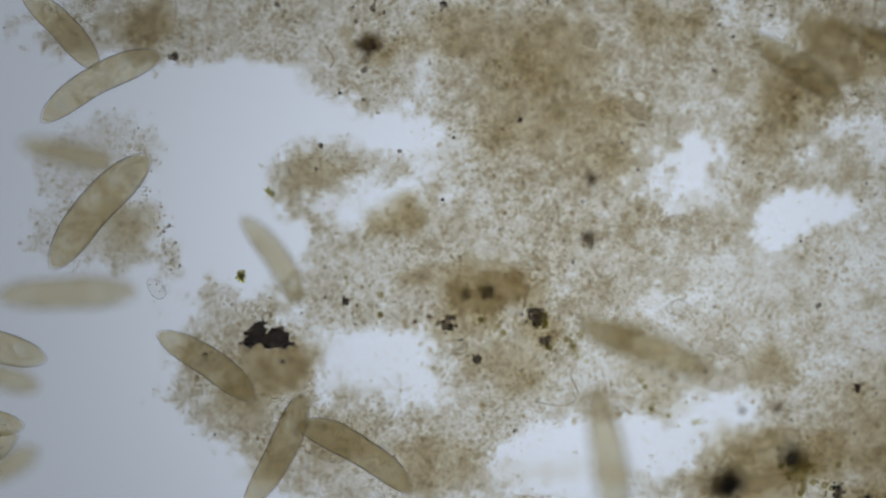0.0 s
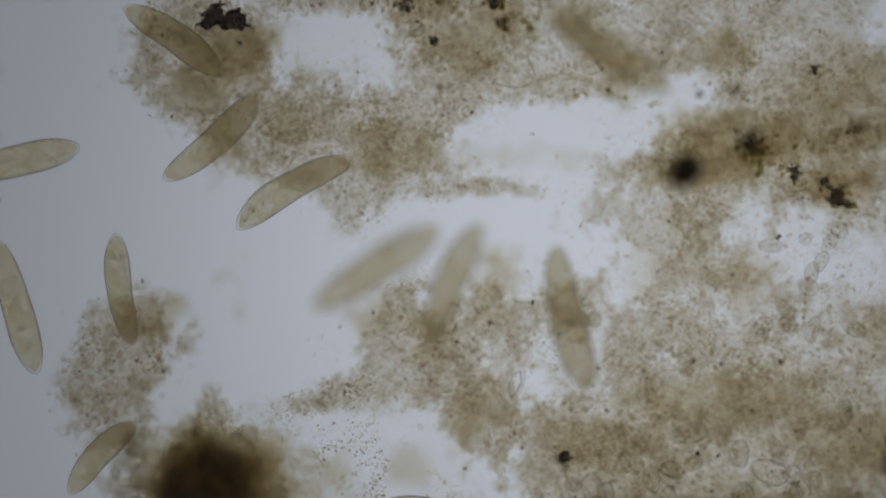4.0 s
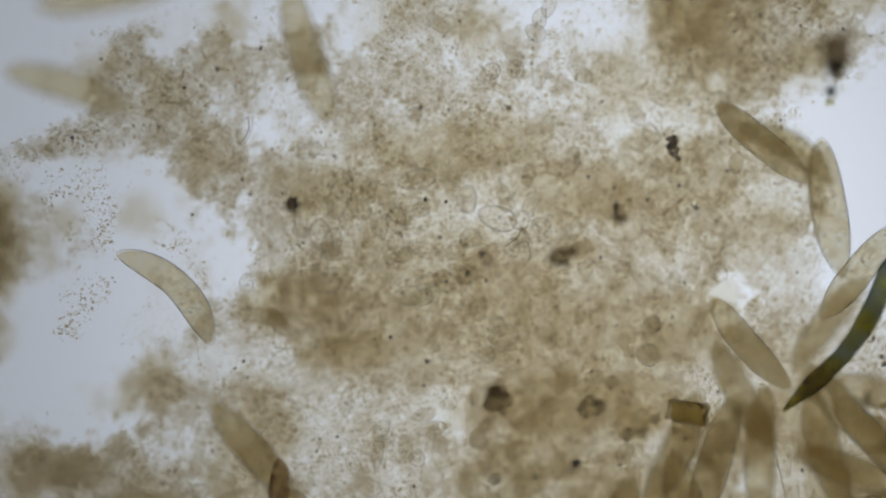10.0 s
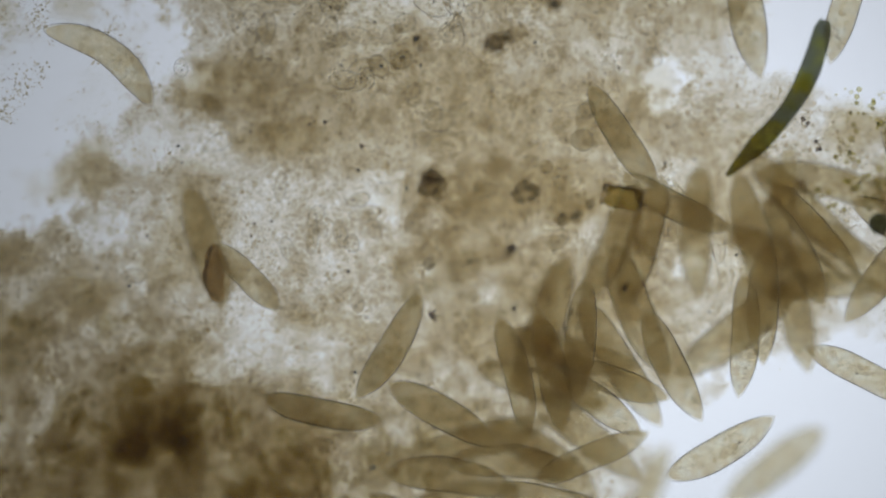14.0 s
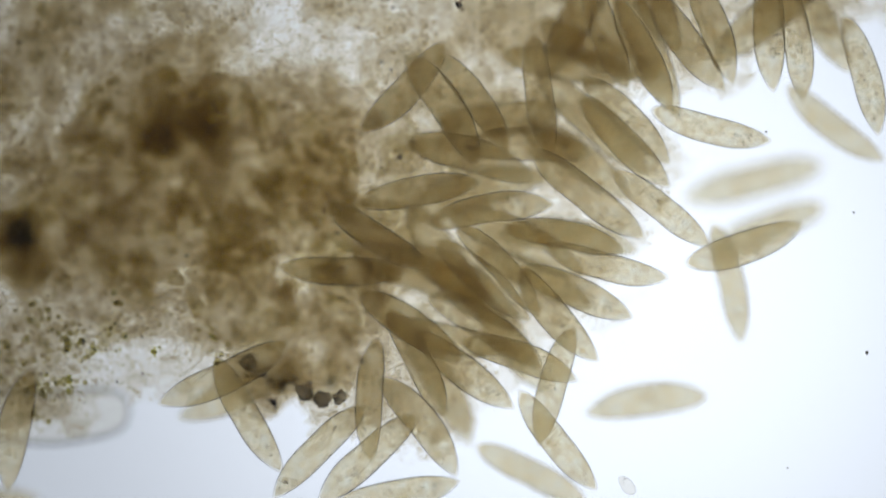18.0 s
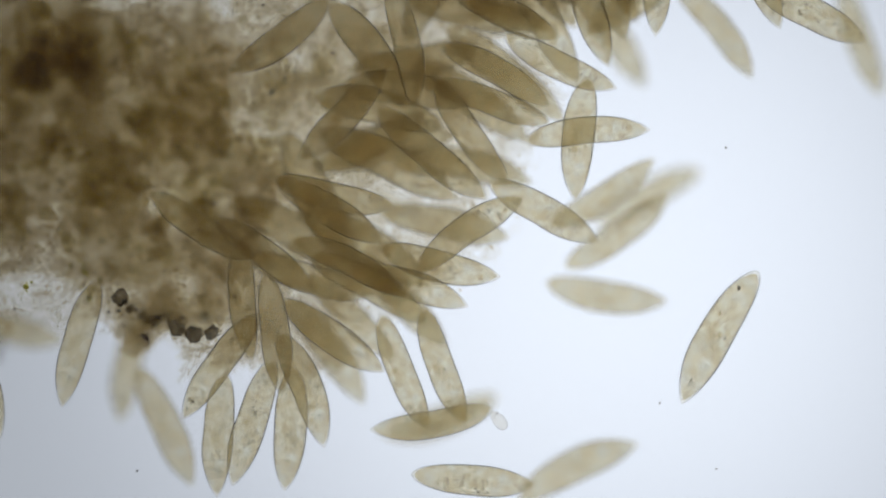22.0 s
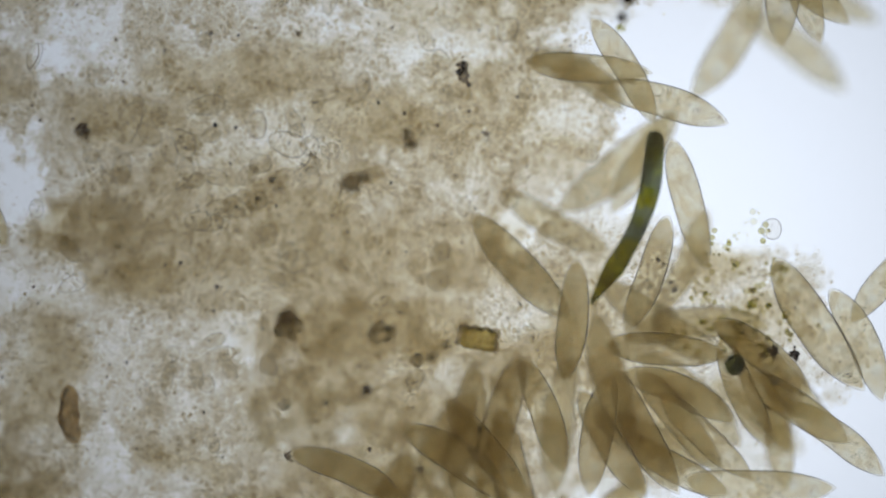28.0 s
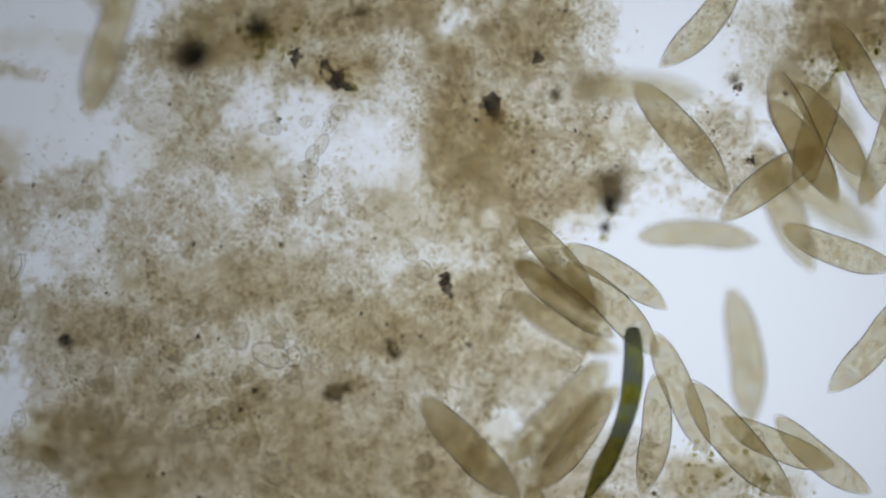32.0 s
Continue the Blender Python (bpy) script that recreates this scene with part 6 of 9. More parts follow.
small_ciliate(0.582, -1.015, 0.044, 0.03, 40, 73)
small_ciliate(0.641, -0.7, 0.04, 0.03, 30, 74)
small_ciliate(0.686, -0.695, 0.03, 0.034, 20, 75)
small_ciliate(0.392, -0.89, 0.02, 0.04, 20, 76)
small_ciliate(0.717, -0.545, 0.024, 0.022, 0, 77)
small_ciliate(0.342, -0.99, 0.04, 0.06, 20, 78)
small_ciliate(0.306, -0.98, 0.03, 0.026, 0, 79)
small_ciliate(0.926, -0.81, 0.03, 0.04, 30, 80)
small_ciliate(1.046, -1.055, 0.03, 0.036, 30, 81)
small_ciliate(0.496, -1.095, 0.05, 0.036, 0, 82)
small_ciliate(0.656, -1.15, 0.03, 0.04, 40, 83)
small_ciliate(0.926, -1.15, 0.034, 0.03, 0, 84)
small_ciliate(0.636, -1.2, 0.03, 0.03, 0, 85)
small_ciliate(0.722, -0.63, 0.04, 0.03, -30, 86)
small_ciliate(-0.508, -0.07, 0.044, 0.026, -50, 87)
small_ciliate(0.655, -0.557, 0.042, 0.026, 0, 88)
small_ciliate(0.745, -0.585, 0.024, 0.04, -25, 89)
small_ciliate(0.73, -0.705, 0.026, 0.05, -20, 90)
small_ciliate(0.32, -0.84, 0.05, 0.026, 20, 91)
small_ciliate(0.375, -0.92, 0.04, 0.08, -20, 92)
small_ciliate(0.6, -0.925, 0.036, 0.05, 0, 93)
small_ciliate(0.53, -1.07, 0.046, 0.026, 10, 94)
small_ciliate(0.52, -1.1, 0.044, 0.03, 20, 95)
small_ciliate(0.825, -1.24, 0.036, 0.024, 10, 96)
small_ciliate(0.88, -1.375, 0.03, 0.04, -30, 97)
small_ciliate(0.68, -0.67, 0.022, 0.05, 40, 98)
small_ciliate(0.442, -1.374, 0.022, 0.06, -8, 99)
small_ciliate(0.512, -1.384, 0.028, 0.032, 20, 100)
small_ciliate(0.552, -1.359, 0.024, 0.04, 20, 101)
small_ciliate(1.162, -1.389, 0.026, 0.06, 0, 102)
small_ciliate(0.522, -1.489, 0.024, 0.036, 10, 103)
small_ciliate(0.952, -2.361, 0.04, 0.022, -50, 104)
small_ciliate(0.802, -0.703, 0.05, 0.027, -30, 105)
small_ciliate(0.760, -0.553, 0.04, 0.022, 50, 106)
small_ciliate(1.182, -0.977, 0.044, 0.024, -10, 107)
small_ciliate(0.588, -1.056, 0.05, 0.026, -40, 108)
small_ciliate(0.476, -0.951, 0.06, 0.03, -30, 109)
small_ciliate(0.665, -1.167, 0.056, 0.04, 10, 110)
small_ciliate(0.351, -1.073, 0.054, 0.036, 0, 111)
small_ciliate(0.929, -1.147, 0.03, 0.03, 0, 112)


# ---- green rod, amber husk, dark cyst ----
def tube(points, radii, sides=18):
    """A round rod through the points, closed with rounded ends."""
    bm = bmesh.new()
    rows = []
    pts = [Vector(p) for p in points]
    for i, p in enumerate(pts):
        d = (pts[min(i + 1, len(pts) - 1)] - pts[max(i - 1, 0)]).normalized()
        side = Vector((-d.y, d.x, 0))
        rows.append([bm.verts.new(p + radii[i] * (side * math.cos(2 * math.pi * j / sides) + Vector((0, 0, 1)) * math.sin(2 * math.pi * j / sides))) for j in range(sides)])
    for a, b in zip(rows, rows[1:]):
        for j in range(sides):
            bm.faces.new((a[j], a[(j + 1) % sides], b[(j + 1) % sides], b[j]))
    bm.faces.new(rows[0][::-1])
    bm.faces.new(rows[-1])
    return bm


ROD_LENGTH = 0.325
rod = tagged(new("algal_rod"), "dark green bent rod-shaped alga with yellow-green patches", "alga")
steps = [i / 40 for i in range(41)]
ROD_TIP = clear_matter("algal_rod_tip", [(0.36, (0.27, 0.26, 0.12)), (0.52, (0.36, 0.345, 0.13)), (0.66, (0.62, 0.58, 0.20))], vary=70.0, gloss=0.3, edge=0.5)


def rod_axis(u):
    return ((u - 0.5) * ROD_LENGTH, -0.030 * math.sin(math.pi * u ** 1.15), 0)


def rod_girth(u):
    return 0.0185 * min(1, 0.22 + 3.4 * u, 0.6 + 9 * (1 - u)) * (0.94 + 0.08 * math.sin(11 * u))


rod_wall = part("rod_wall", tube([rod_axis(u) for u in steps], [rod_girth(u) for u in steps]), ROD, rod)
rod_wall.data.materials.append(ROD_TIP)
for face in rod_wall.data.polygons:
    along = face.center.x / ROD_LENGTH + 0.5 + 0.02 * math.sin(700 * face.center.y)
    face.material_index = 1 if along < 0.40 or 0.60 < along < 0.67 else 0
for u, r in ((0.5, 0.008), (0.63, 0.011), (0.69, 0.008)):
    bm = lump(r, u * 40, 0.4, 0.6, 2)
    bmesh.ops.translate(bm, vec=((u - 0.5) * ROD_LENGTH, -0.030 * math.sin(math.pi * u ** 1.15), 0.018), verts=bm.verts[:])
    part("chloroplast", bm, clear_matter("chloroplast", [(0.3, (0.75, 0.8, 0.1)), (0.7, (0.95, 0.92, 0.3))], vary=40.0), rod, "bright yellow-green patch")

frond = tagged(new("algal_strand"), "dark green upright piece of algal strand in the detritus", "alga")
part("strand_wall", tube([(0.012 * math.sin(3 * u), (u - 0.5) * 0.11, 0) for u in steps], [0.013 * (1 - abs(2 * u - 1) ** 3) ** 0.5 + 0.003 for u in steps], 14), ROD, frond)
frond.matrix_basis = pose(0.884, 0.280, -0.03, 0, 0, -22)



def fibre(points, girth):
    """A thin bent hair through the given points."""
    pts = [Vector((*p, 0.0)) for p in points]
    fine_pts = []
    for k in range(len(pts) - 1):
        a, b, c, d = pts[max(k - 1, 0)], pts[k], pts[k + 1], pts[min(k + 2, len(pts) - 1)]
        for q in range(8):
            f = q / 8
            fine_pts.append(0.5 * (2 * b + (c - a) * f + (2 * a - 5 * b + 4 * c - d) * f ** 2 + (3 * b - a - 3 * c + d) * f ** 3))
    fine_pts.append(pts[-1])
    tagged(link("fibre", tube(fine_pts, [girth] * len(fine_pts), 6), CLOT["brown"]), "thin curved brownish hair lying in the detritus", "fibre")


fibre([(0.222, -0.22), (0.239, -0.255), (0.217, -0.277), (0.162, -0.27)], 0.0008)
fibre([(0.8, -0.84), (0.796, -0.87), (0.772, -0.886)], 0.0008)
fibre([(0.665, -1.01), (0.69, -0.992), (0.696, -0.972)], 0.0009)
fibre([(0.7, -0.982), (0.712, -1.02), (0.705, -1.04)], 0.0008)
fibre([(0.212, -0.778), (0.214, -0.803), (0.196, -0.83)], 0.001)
fibre([(-0.208, 0.36), (-0.193, 0.335), (-0.201, 0.32)], 0.001)
fibre([(1.132, -1.329), (1.152, -1.399), (1.167, -1.459)], 0.0008)
fibre([(1.237, -1.401), (1.297, -1.376), (1.357, -1.371), (1.407, -1.351)], 0.0008)

husk = tagged(new("amber_husk"), "small amber box-shaped husk with a dark rim", "husk")
bm = slab(-0.030, 0.030, -0.018, 0.018, -0.012, 0.012)
bmesh.ops.subdivide_edges(bm, edges=bm.edges[:], cuts=3, use_grid_fill=True)
for v in bm.verts:
    v.co += 0.005 * noise.noise_vector(v.co * 55) + 0.002 * noise.noise_vector(v.co * 190)
part("husk_body", bm, AMBER, husk)
part("rim", tube([(-0.034 + 0.006 * k, 0.019 + 0.003 * math.sin(1.9 * k), 0) for k in range(12)], [0.003 + 0.0018 * math.sin(2.3 * k) ** 2 for k in range(12)], 8), CLOT["brown"], husk, "dark grey edge")
part("rim", tube([(0.032 + 0.003 * math.sin(1.4 * k), 0.021 - 0.006 * k, 0) for k in range(8)], [0.003 + 0.0016 * math.sin(2.9 * k) ** 2 for k in range(8)], 8), CLOT["brown"], husk)
part("rim", tube([(-0.034 - 0.0005 * k, 0.021 - 0.006 * k, 0) for k in range(7)], [0.004] * 7, 8), CLOT["brown"], husk)
husk.matrix_basis = pose(0.993, -1.304, 0.0, 0, 0, -8)

rusty = tagged(new("rusty_husk"), "rust-brown spindle-shaped husk with a dark rim among pale detritus", "husk")
part("husk_body", tube([(-0.052 + 0.104 * u, 0.006 * math.sin(5 * u), 0) for u in steps], [0.0165 * (1 - abs(2 * u - 1) ** 2.4) ** 0.6 * (1 + 0.12 * math.sin(17 * u)) + 0.002 for u in steps], 14), CLOT["rust"], rusty)
part("rim", tube([(-0.045 + 0.09 * u, 0.006 * math.sin(5 * u) + 0.0145 * (1 - abs(2 * u - 1) ** 2.4) ** 0.6, 0.004) for u in steps], [0.003] * 41, 8), CLOT["black"], rusty, "dark edge")
rusty.matrix_basis = pose(0.271, -1.437, 0.0, 0, 0, 103)

giant = tagged(new("pale_ciliate"), "large pale nearly clear blunt-ended ciliate below the others", "ciliate")
part("cell_body", tube([(-0.15 + 0.3 * u, 0.004 * math.sin(9 * u), 0) for u in steps], [0.046 * (1 - abs(2 * u - 1) ** 5) ** 0.5 + 0.002 for u in steps], 20), SHELL, giant)
giant.matrix_basis = pose(-0.080, -2.243, -0.075, 0, 0, 2)

cyst = tagged(link("dark_cyst", lump(0.0195, 3, 0.05, 0.9, 3), SPHERE), "round dark green cyst beside the crowded cells", "cyst")
cyst.matrix_basis = pose(1.444, -1.349, 0.03)


# ---- movement ----
def at(x, y, z, turn):
    return pose(x, y, z, 0, 0, turn)


def swim(number, depth, rows):
    walk(CELLS[number], [(t, at(x, y, depth, a)) for t, x, y, a in rows])


def motions():
    # the condenser keeps to the camera's path, so its painted vignette stays in view
    walk(condenser, [(t, pose(m.translation.x, m.translation.y, -1.6)) for t, m in PATH])
    ROD_ROWS = [(0, 1.244, -1.180, 54.4), (9, 1.244, -1.180, 54.4), (11, 1.263, -1.144, 55.8), (13, 1.260, -1.133, 58.5), (13.5, 1.262, -1.130, 57.8), (25.5, 1.238, -1.107, 70.6), (27.5, 1.255, -1.083, 68.1), (28, 1.248, -1.089, 69.7), (29, 1.246, -1.094, 69.6), (30, 1.241, -1.082, 69.5), (32, 1.252, -1.066, 74.7)]
    walk(rod, [(t, at(x, y, 0.02, a)) for t, x, y, a in ROD_ROWS])
    swim(0, 0.004, [(0, -0.675, 0.390, -46), (32, -0.675, 0.390, -46)])
    swim(1, 0.005, [(0, -0.609, 0.293, 29), (1, -0.607, 0.269, 31), (2, -0.539, 0.272, 17), (32, -0.539, 0.272, 17)])
    swim(2, 0.007, [(0, -0.611, 0.070, 49), (1, -0.573, 0.138, 21), (2, -0.601, 0.167, 1), (32, -0.601, 0.167, 1)])
    swim(3, -0.104, [(0, -0.674, 0.171, -13), (32, -0.674, 0.171, -13)])
    swim(4, -0.092, [(0, -0.674, -0.079, 2), (32, -0.674, -0.079, 2)])
    swim(5, -0.056, [(0, -0.301, -0.017, -56), (1, -0.323, -0.010, -70), (2, -0.349, -0.021, -51), (2.5, -0.356, -0.040, -44), (32, -0.356, -0.040, -44)])
    swim(6, 0.005, [(0, -0.416, -0.204, -34), (1, -0.373, -0.193, -20), (2, -0.398, -0.183, -36), (2.5, -0.423, -0.166, -38), (4.5, -0.394, -0.197, -34), (32, -0.394, -0.197, -34)])
    swim(7, -0.007, [(0, -0.292, -0.359, 63), (1, -0.278, -0.363, 67), (2, -0.308, -0.373, 55), (2.5, -0.308, -0.376, 55), (4.5, -0.338, -0.359, 36), (5, -0.344, -0.347, 31), (6, -0.353, -0.343, 25), (32, -0.353, -0.343, 25)])
    swim(8, 0.007, [(0, -0.151, -0.360, 149), (1, -0.185, -0.385, 151), (2, -0.184, -0.413, 184), (2.5, -0.196, -0.440, 198), (4.5, -0.186, -0.458, 212), (5, -0.182, -0.457, 214), (6, -0.186, -0.458, 212), (7, -0.181, -0.450, 217), (32, -0.181, -0.450, 217)])
    swim(9, -0.111, [(0, 0.298, -0.374, -80), (0.5, 0.316, -0.384, -29), (1, 0.215, -0.379, -2), (1.5, 0.232, -0.370, 32), (2, 0.113, -0.466, 43), (2.5, -0.046, -0.610, 36), (4.5, -0.038, -0.586, 30), (5, -0.020, -0.573, 24), (6, -0.036, -0.566, 19), (7, -0.032, -0.555, 10), (8, -0.040, -0.554, 10), (32, -0.040, -0.554, 10)])
    swim(10, -0.094, [(0, 0.079, -0.619, 52), (2.5, 0.079, -0.619, 52), (4.5, 0.095, -0.628, 70), (5, 0.095, -0.633, 60), (5.5, 0.004, -0.697, 15), (6, 0.059, -0.708, -40), (6.5, 0.030, -0.708, 21), (7, 0.001, -0.708, 82), (8, -0.007, -0.712, 29), (9, -0.143, -0.760, 25), (10, -0.111, -0.725, -18), (32, -0.111, -0.725, -18)])
    swim(11, -0.058, [(0, 0.314, -0.692, -90), (2.5, 0.314, -0.692, -90), (4.5, 0.297, -0.683, -75), (5, 0.295, -0.678, -75), (6, 0.291, -0.681, -72), (7, 0.298, -0.678, -76), (8, 0.287, -0.669, -72), (9, 0.290, -0.676, -68), (10, 0.316, -0.665, -73), (11, 0.326, -0.662, -82), (13, 0.310, -0.663, -70), (27, 0.334, -0.405, -103), (32, 0.365, -0.405, -108)])
    swim(12, -0.092, [(0, 0.361, -0.176, -20), (2, 0.363, -0.166, -34), (2.5, 0.369, -0.207, -28), (4.5, 0.377, -0.218, -36), (5, 0.368, -0.228, -42), (6, 0.324, -0.253, -63), (32, 0.324, -0.253, -63)])
    swim(13, 0.002, [(0, -0.466, -0.647, 81), (2.5, -0.466, -0.647, 81), (4.5, -0.503, -0.633, 102), (5, -0.508, -0.638, 101), (32, -0.508, -0.638, 101)])
    swim(14, 0.003, [(0, -0.661, -0.622, -83), (2.5, -0.661, -0.622, -83), (4.5, -0.683, -0.673, -71), (32, -0.683, -0.673, -71)])
    swim(15, -0.010, [(0, -0.806, -0.169, -15), (2.5, -0.764, -0.369, 10), (4.5, -0.662, -0.408, 13), (32, -0.662, -0.408, 13)])
    swim(16, -0.001, [(0, -0.837, -0.304, -6), (2, -0.707, -0.334, -18), (2.5, -0.801, -0.462, -10), (32, -0.801, -0.462, -10)])
    swim(17, 0.005, [(0, -0.844, -0.382, 31), (2, -0.822, -0.421, 24), (32, -0.822, -0.421, 24)])
    swim(18, -0.093, [(0, -0.811, -0.224, -15), (32, -0.811, -0.224, -15)])
    swim(19, -0.102, [(0, -0.779, -0.389, 29), (32, -0.779, -0.389, 29)])
    swim(20, 0.002, [(0, -0.530, -0.930, 47), (4.5, -0.530, -0.930, 47), (5, -0.522, -0.928, 53), (32, -0.522, -0.928, 53)])
    swim(21, 0.002, [(0, 0.067, -1.048, -22), (4.5, 0.067, -1.048, -22), (5, 0.060, -1.033, -9), (6, 0.049, -1.040, -19), (7, 0.069, -1.088, -42), (8, 0.057, -1.099, -52), (9, 0.080, -1.103, -46), (10, 0.079, -1.087, -44), (11, 0.073, -1.090, -42), (12, 0.073, -1.072, -43), (13, 0.070, -1.069, -40), (13.5, 0.075, -1.056, -35), (32, 0.075, -1.056, -35)])
    swim(22, -0.040, [(0, 0.150, -1.385, -37), (8, 0.150, -1.385, -37), (9, 0.180, -1.395, -47), (10, 0.219, -1.372, -49), (11, 0.231, -1.419, -64), (13, 0.263, -1.405, -78), (13.5, 0.250, -1.396, -71), (15.5, 0.268, -1.378, -83), (17, 0.252, -1.381, -76), (20, -1.023, -1.241, -67), (32, -1.023, -1.241, -67)])
    swim(23, 0.007, [(0, 0.328, -1.492, -43), (11, 0.328, -1.492, -43), (13, 0.326, -1.442, -42), (13.5, 0.328, -1.445, -43), (15.5, 0.314, -1.425, -50), (17, 0.287, -1.435, -53), (20, -0.823, -1.331, -54), (32, -0.823, -1.331, -54)])
    swim(24, -0.044, [(0, 0.629, 0.324, -35), (1, 0.639, 0.331, -30), (32, 0.639, 0.331, -30)])
    swim(25, -0.057, [(0, 0.806, 0.356, -23), (1, 0.807, 0.350, -26), (2, 0.823, 0.329, -65), (32, 0.823, 0.329, -65)])
    swim(26, -0.044, [(0, 1.144, -0.818, -39), (6, 1.144, -0.818, -39), (7, 1.133, -0.813, -51), (8, 1.127, -0.820, -48), (9, 1.175, -0.838, -32), (32, 1.175, -0.838, -32)])
    swim(27, -0.014, [(0, 1.245, -0.901, -70), (9, 1.245, -0.901, -70), (10, 1.244, -0.942, -81), (11, 1.272, -0.909, -67), (12, 1.337, -0.881, -39), (13, 1.265, -0.935, -73), (13.5, 1.231, -0.953, -81), (25, 1.082, -1.194, -37), (25.5, 1.072, -1.176, -51), (28, 1.068, -1.179, -47), (29, 1.062, -1.169, -43), (30, 1.081, -1.208, -52), (31, 1.061, -1.174, -45), (32, 1.008, -1.126, -46)])
    swim(28, -0.008, [(0, 1.100, -1.178, -47), (9, 1.100, -1.178, -47), (10, 1.101, -1.183, -49), (11, 1.100, -1.189, -52), (12, 1.106, -1.203, -49), (13, 1.093, -1.186, -40), (13.5, 1.093, -1.199, -34), (15.5, 1.038, -1.800, -14), (16, 1.061, -1.792, -18), (17, 1.079, -1.799, -28), (18, 1.101, -1.729, -15), (19, 1.114, -1.705, -3), (20, 1.132, -1.685, -19), (21, 1.070, -1.706, -15), (22, 1.059, -1.730, -26), (23, 1.029, -1.748, -22), (24, 1.004, -1.777, -28), (25, 0.967, -1.763, -28), (25.5, 0.966, -1.766, -55), (32, 0.966, -1.766, -55)])
    swim(29, -0.004, [(0, 1.300, -1.054, -136), (9, 1.300, -1.054, -136), (10, 1.293, -1.055, -129), (11, 1.317, -1.037, -153), (12, 1.302, -1.010, -228), (12.5, 1.263, -1.063, -181), (13, 1.224, -1.117, -133), (13.5, 0.917, -1.501, -99), (15.5, 0.920, -1.595, -90), (16, 0.930, -1.539, -76), (17, 0.840, -1.463, -76), (18, 0.982, -1.599, -63), (19, 0.980, -1.572, -63), (20, 0.959, -1.638, -45), (21, 0.769, -1.929, -35), (22, 0.908, -2.468, -5), (32, 0.908, -2.468, -5)])
    swim(30, -0.041, [(0, 1.105, -1.056, -72), (9, 1.105, -1.056, -72), (10, 1.091, -1.275, -61), (11, 1.109, -1.320, -75), (12, 1.119, -1.319, -78), (13, 1.123, -1.350, -77), (13.5, 1.305, -1.507, -80), (15.5, 1.305, -1.508, -83), (16, 1.286, -1.520, -74), (17, 1.269, -1.480, -86), (18, 1.299, -1.534, -64), (19, 1.309, -1.587, -32), (20, 1.246, -1.652, 3), (21, 1.191, -1.693, -10), (22, 1.155, -1.553, -69), (23, 1.120, -1.579, -65), (24, 1.105, -1.561, -62), (25, 1.129, -1.593, -103), (25.5, 1.147, -1.687, -86), (32, 1.147, -1.687, -86)])
    swim(31, -0.048, [(0, 1.259, -1.132, -136), (9, 1.259, -1.132, -136), (10, 1.243, -1.145, -129), (11, 1.318, -1.131, -120), (12, 1.315, -1.129, -118), (13, 1.306, -1.166, -113), (13.5, 1.295, -1.196, -108), (15.5, 1.248, -1.725, -53), (16, 1.250, -1.657, -97), (17, 1.282, -1.706, -112), (18, 1.323, -1.724, -38), (19, 1.274, -1.893, -35), (19.5, 1.327, -1.886, -80), (20, 1.381, -1.880, -125), (21, 1.363, -1.957, -91), (21.5, 1.252, -1.960, -29), (22, 1.141, -1.962, 33), (22.5, 1.153, -1.882, -41), (23, 1.165, -1.801, -115), (24, 1.262, -1.914, -97), (25, 1.213, -1.601, -84), (25.5, 1.020, -1.573, -70), (28, 1.129, -1.099, -29), (29, 1.195, -0.935, -34), (30, 1.178, -0.928, -34), (31, 1.180, -0.933, -34), (32, 1.175, -0.906, -29)])
    swim(32, -0.006, [(0, 1.939, -0.842, -40), (9.15, 1.939, -0.842, -40), (10, 1.127, -0.828, -40), (11, 1.137, -0.829, -37), (12, 1.144, -0.821, -29), (13, 1.122, -0.803, -21), (28, 1.188, -0.824, -5), (29, 1.195, -0.840, -14), (30, 1.127, -0.816, -7), (31, 1.140, -0.807, -19), (32, 1.176, -0.861, -38)])
    swim(33, -0.056, [(0, 1.456, -0.832, -83), (11, 1.456, -0.832, -83), (12, 1.446, -0.827, -83), (13, 1.440, -0.797, -69), (28, 1.442, -0.771, -120), (29, 1.446, -0.762, -122), (30, 1.458, -0.792, -114), (31, 1.473, -0.849, -111), (32, 1.496, -0.966, -83)])
    swim(34, 0.001, [(0, 1.446, -1.033, -73), (11, 1.446, -1.033, -73), (12, 1.425, -1.029, -66), (13, 1.420, -1.037, -77), (13.5, 2.091, -1.009, -77), (32, 2.091, -1.009, -77)])
    swim(35, 0.004, [(0, 1.395, -1.096, -115), (11, 1.395, -1.096, -115), (12, 1.378, -1.128, -117), (13, 1.375, -1.099, -102), (13.5, 1.387, -1.075, -107), (14.35, 1.909, -1.112, -107), (32, 1.909, -1.112, -107)])
    swim(36, 0.008, [(0, 2.063, -1.170, -59), (10.15, 2.063, -1.170, -59), (11, 1.031, -1.132, -59), (12, 1.033, -1.133, -58), (13, 1.030, -1.177, -52), (13.5, 1.030, -1.165, -51), (15.5, 0.785, -1.577, -88), (16, 0.806, -1.692, -81), (17, 0.802, -1.681, -83), (18, 0.798, -1.672, -82), (19, 0.799, -1.650, -87), (20, 0.815, -1.640, -92), (23, 1.304, -1.509, -99), (24, 1.232, -1.510, -80), (25, 1.270, -1.513, -77), (25.5, 1.269, -1.468, -79), (28, 1.227, -1.489, -58), (32, 1.227, -1.489, -58)])
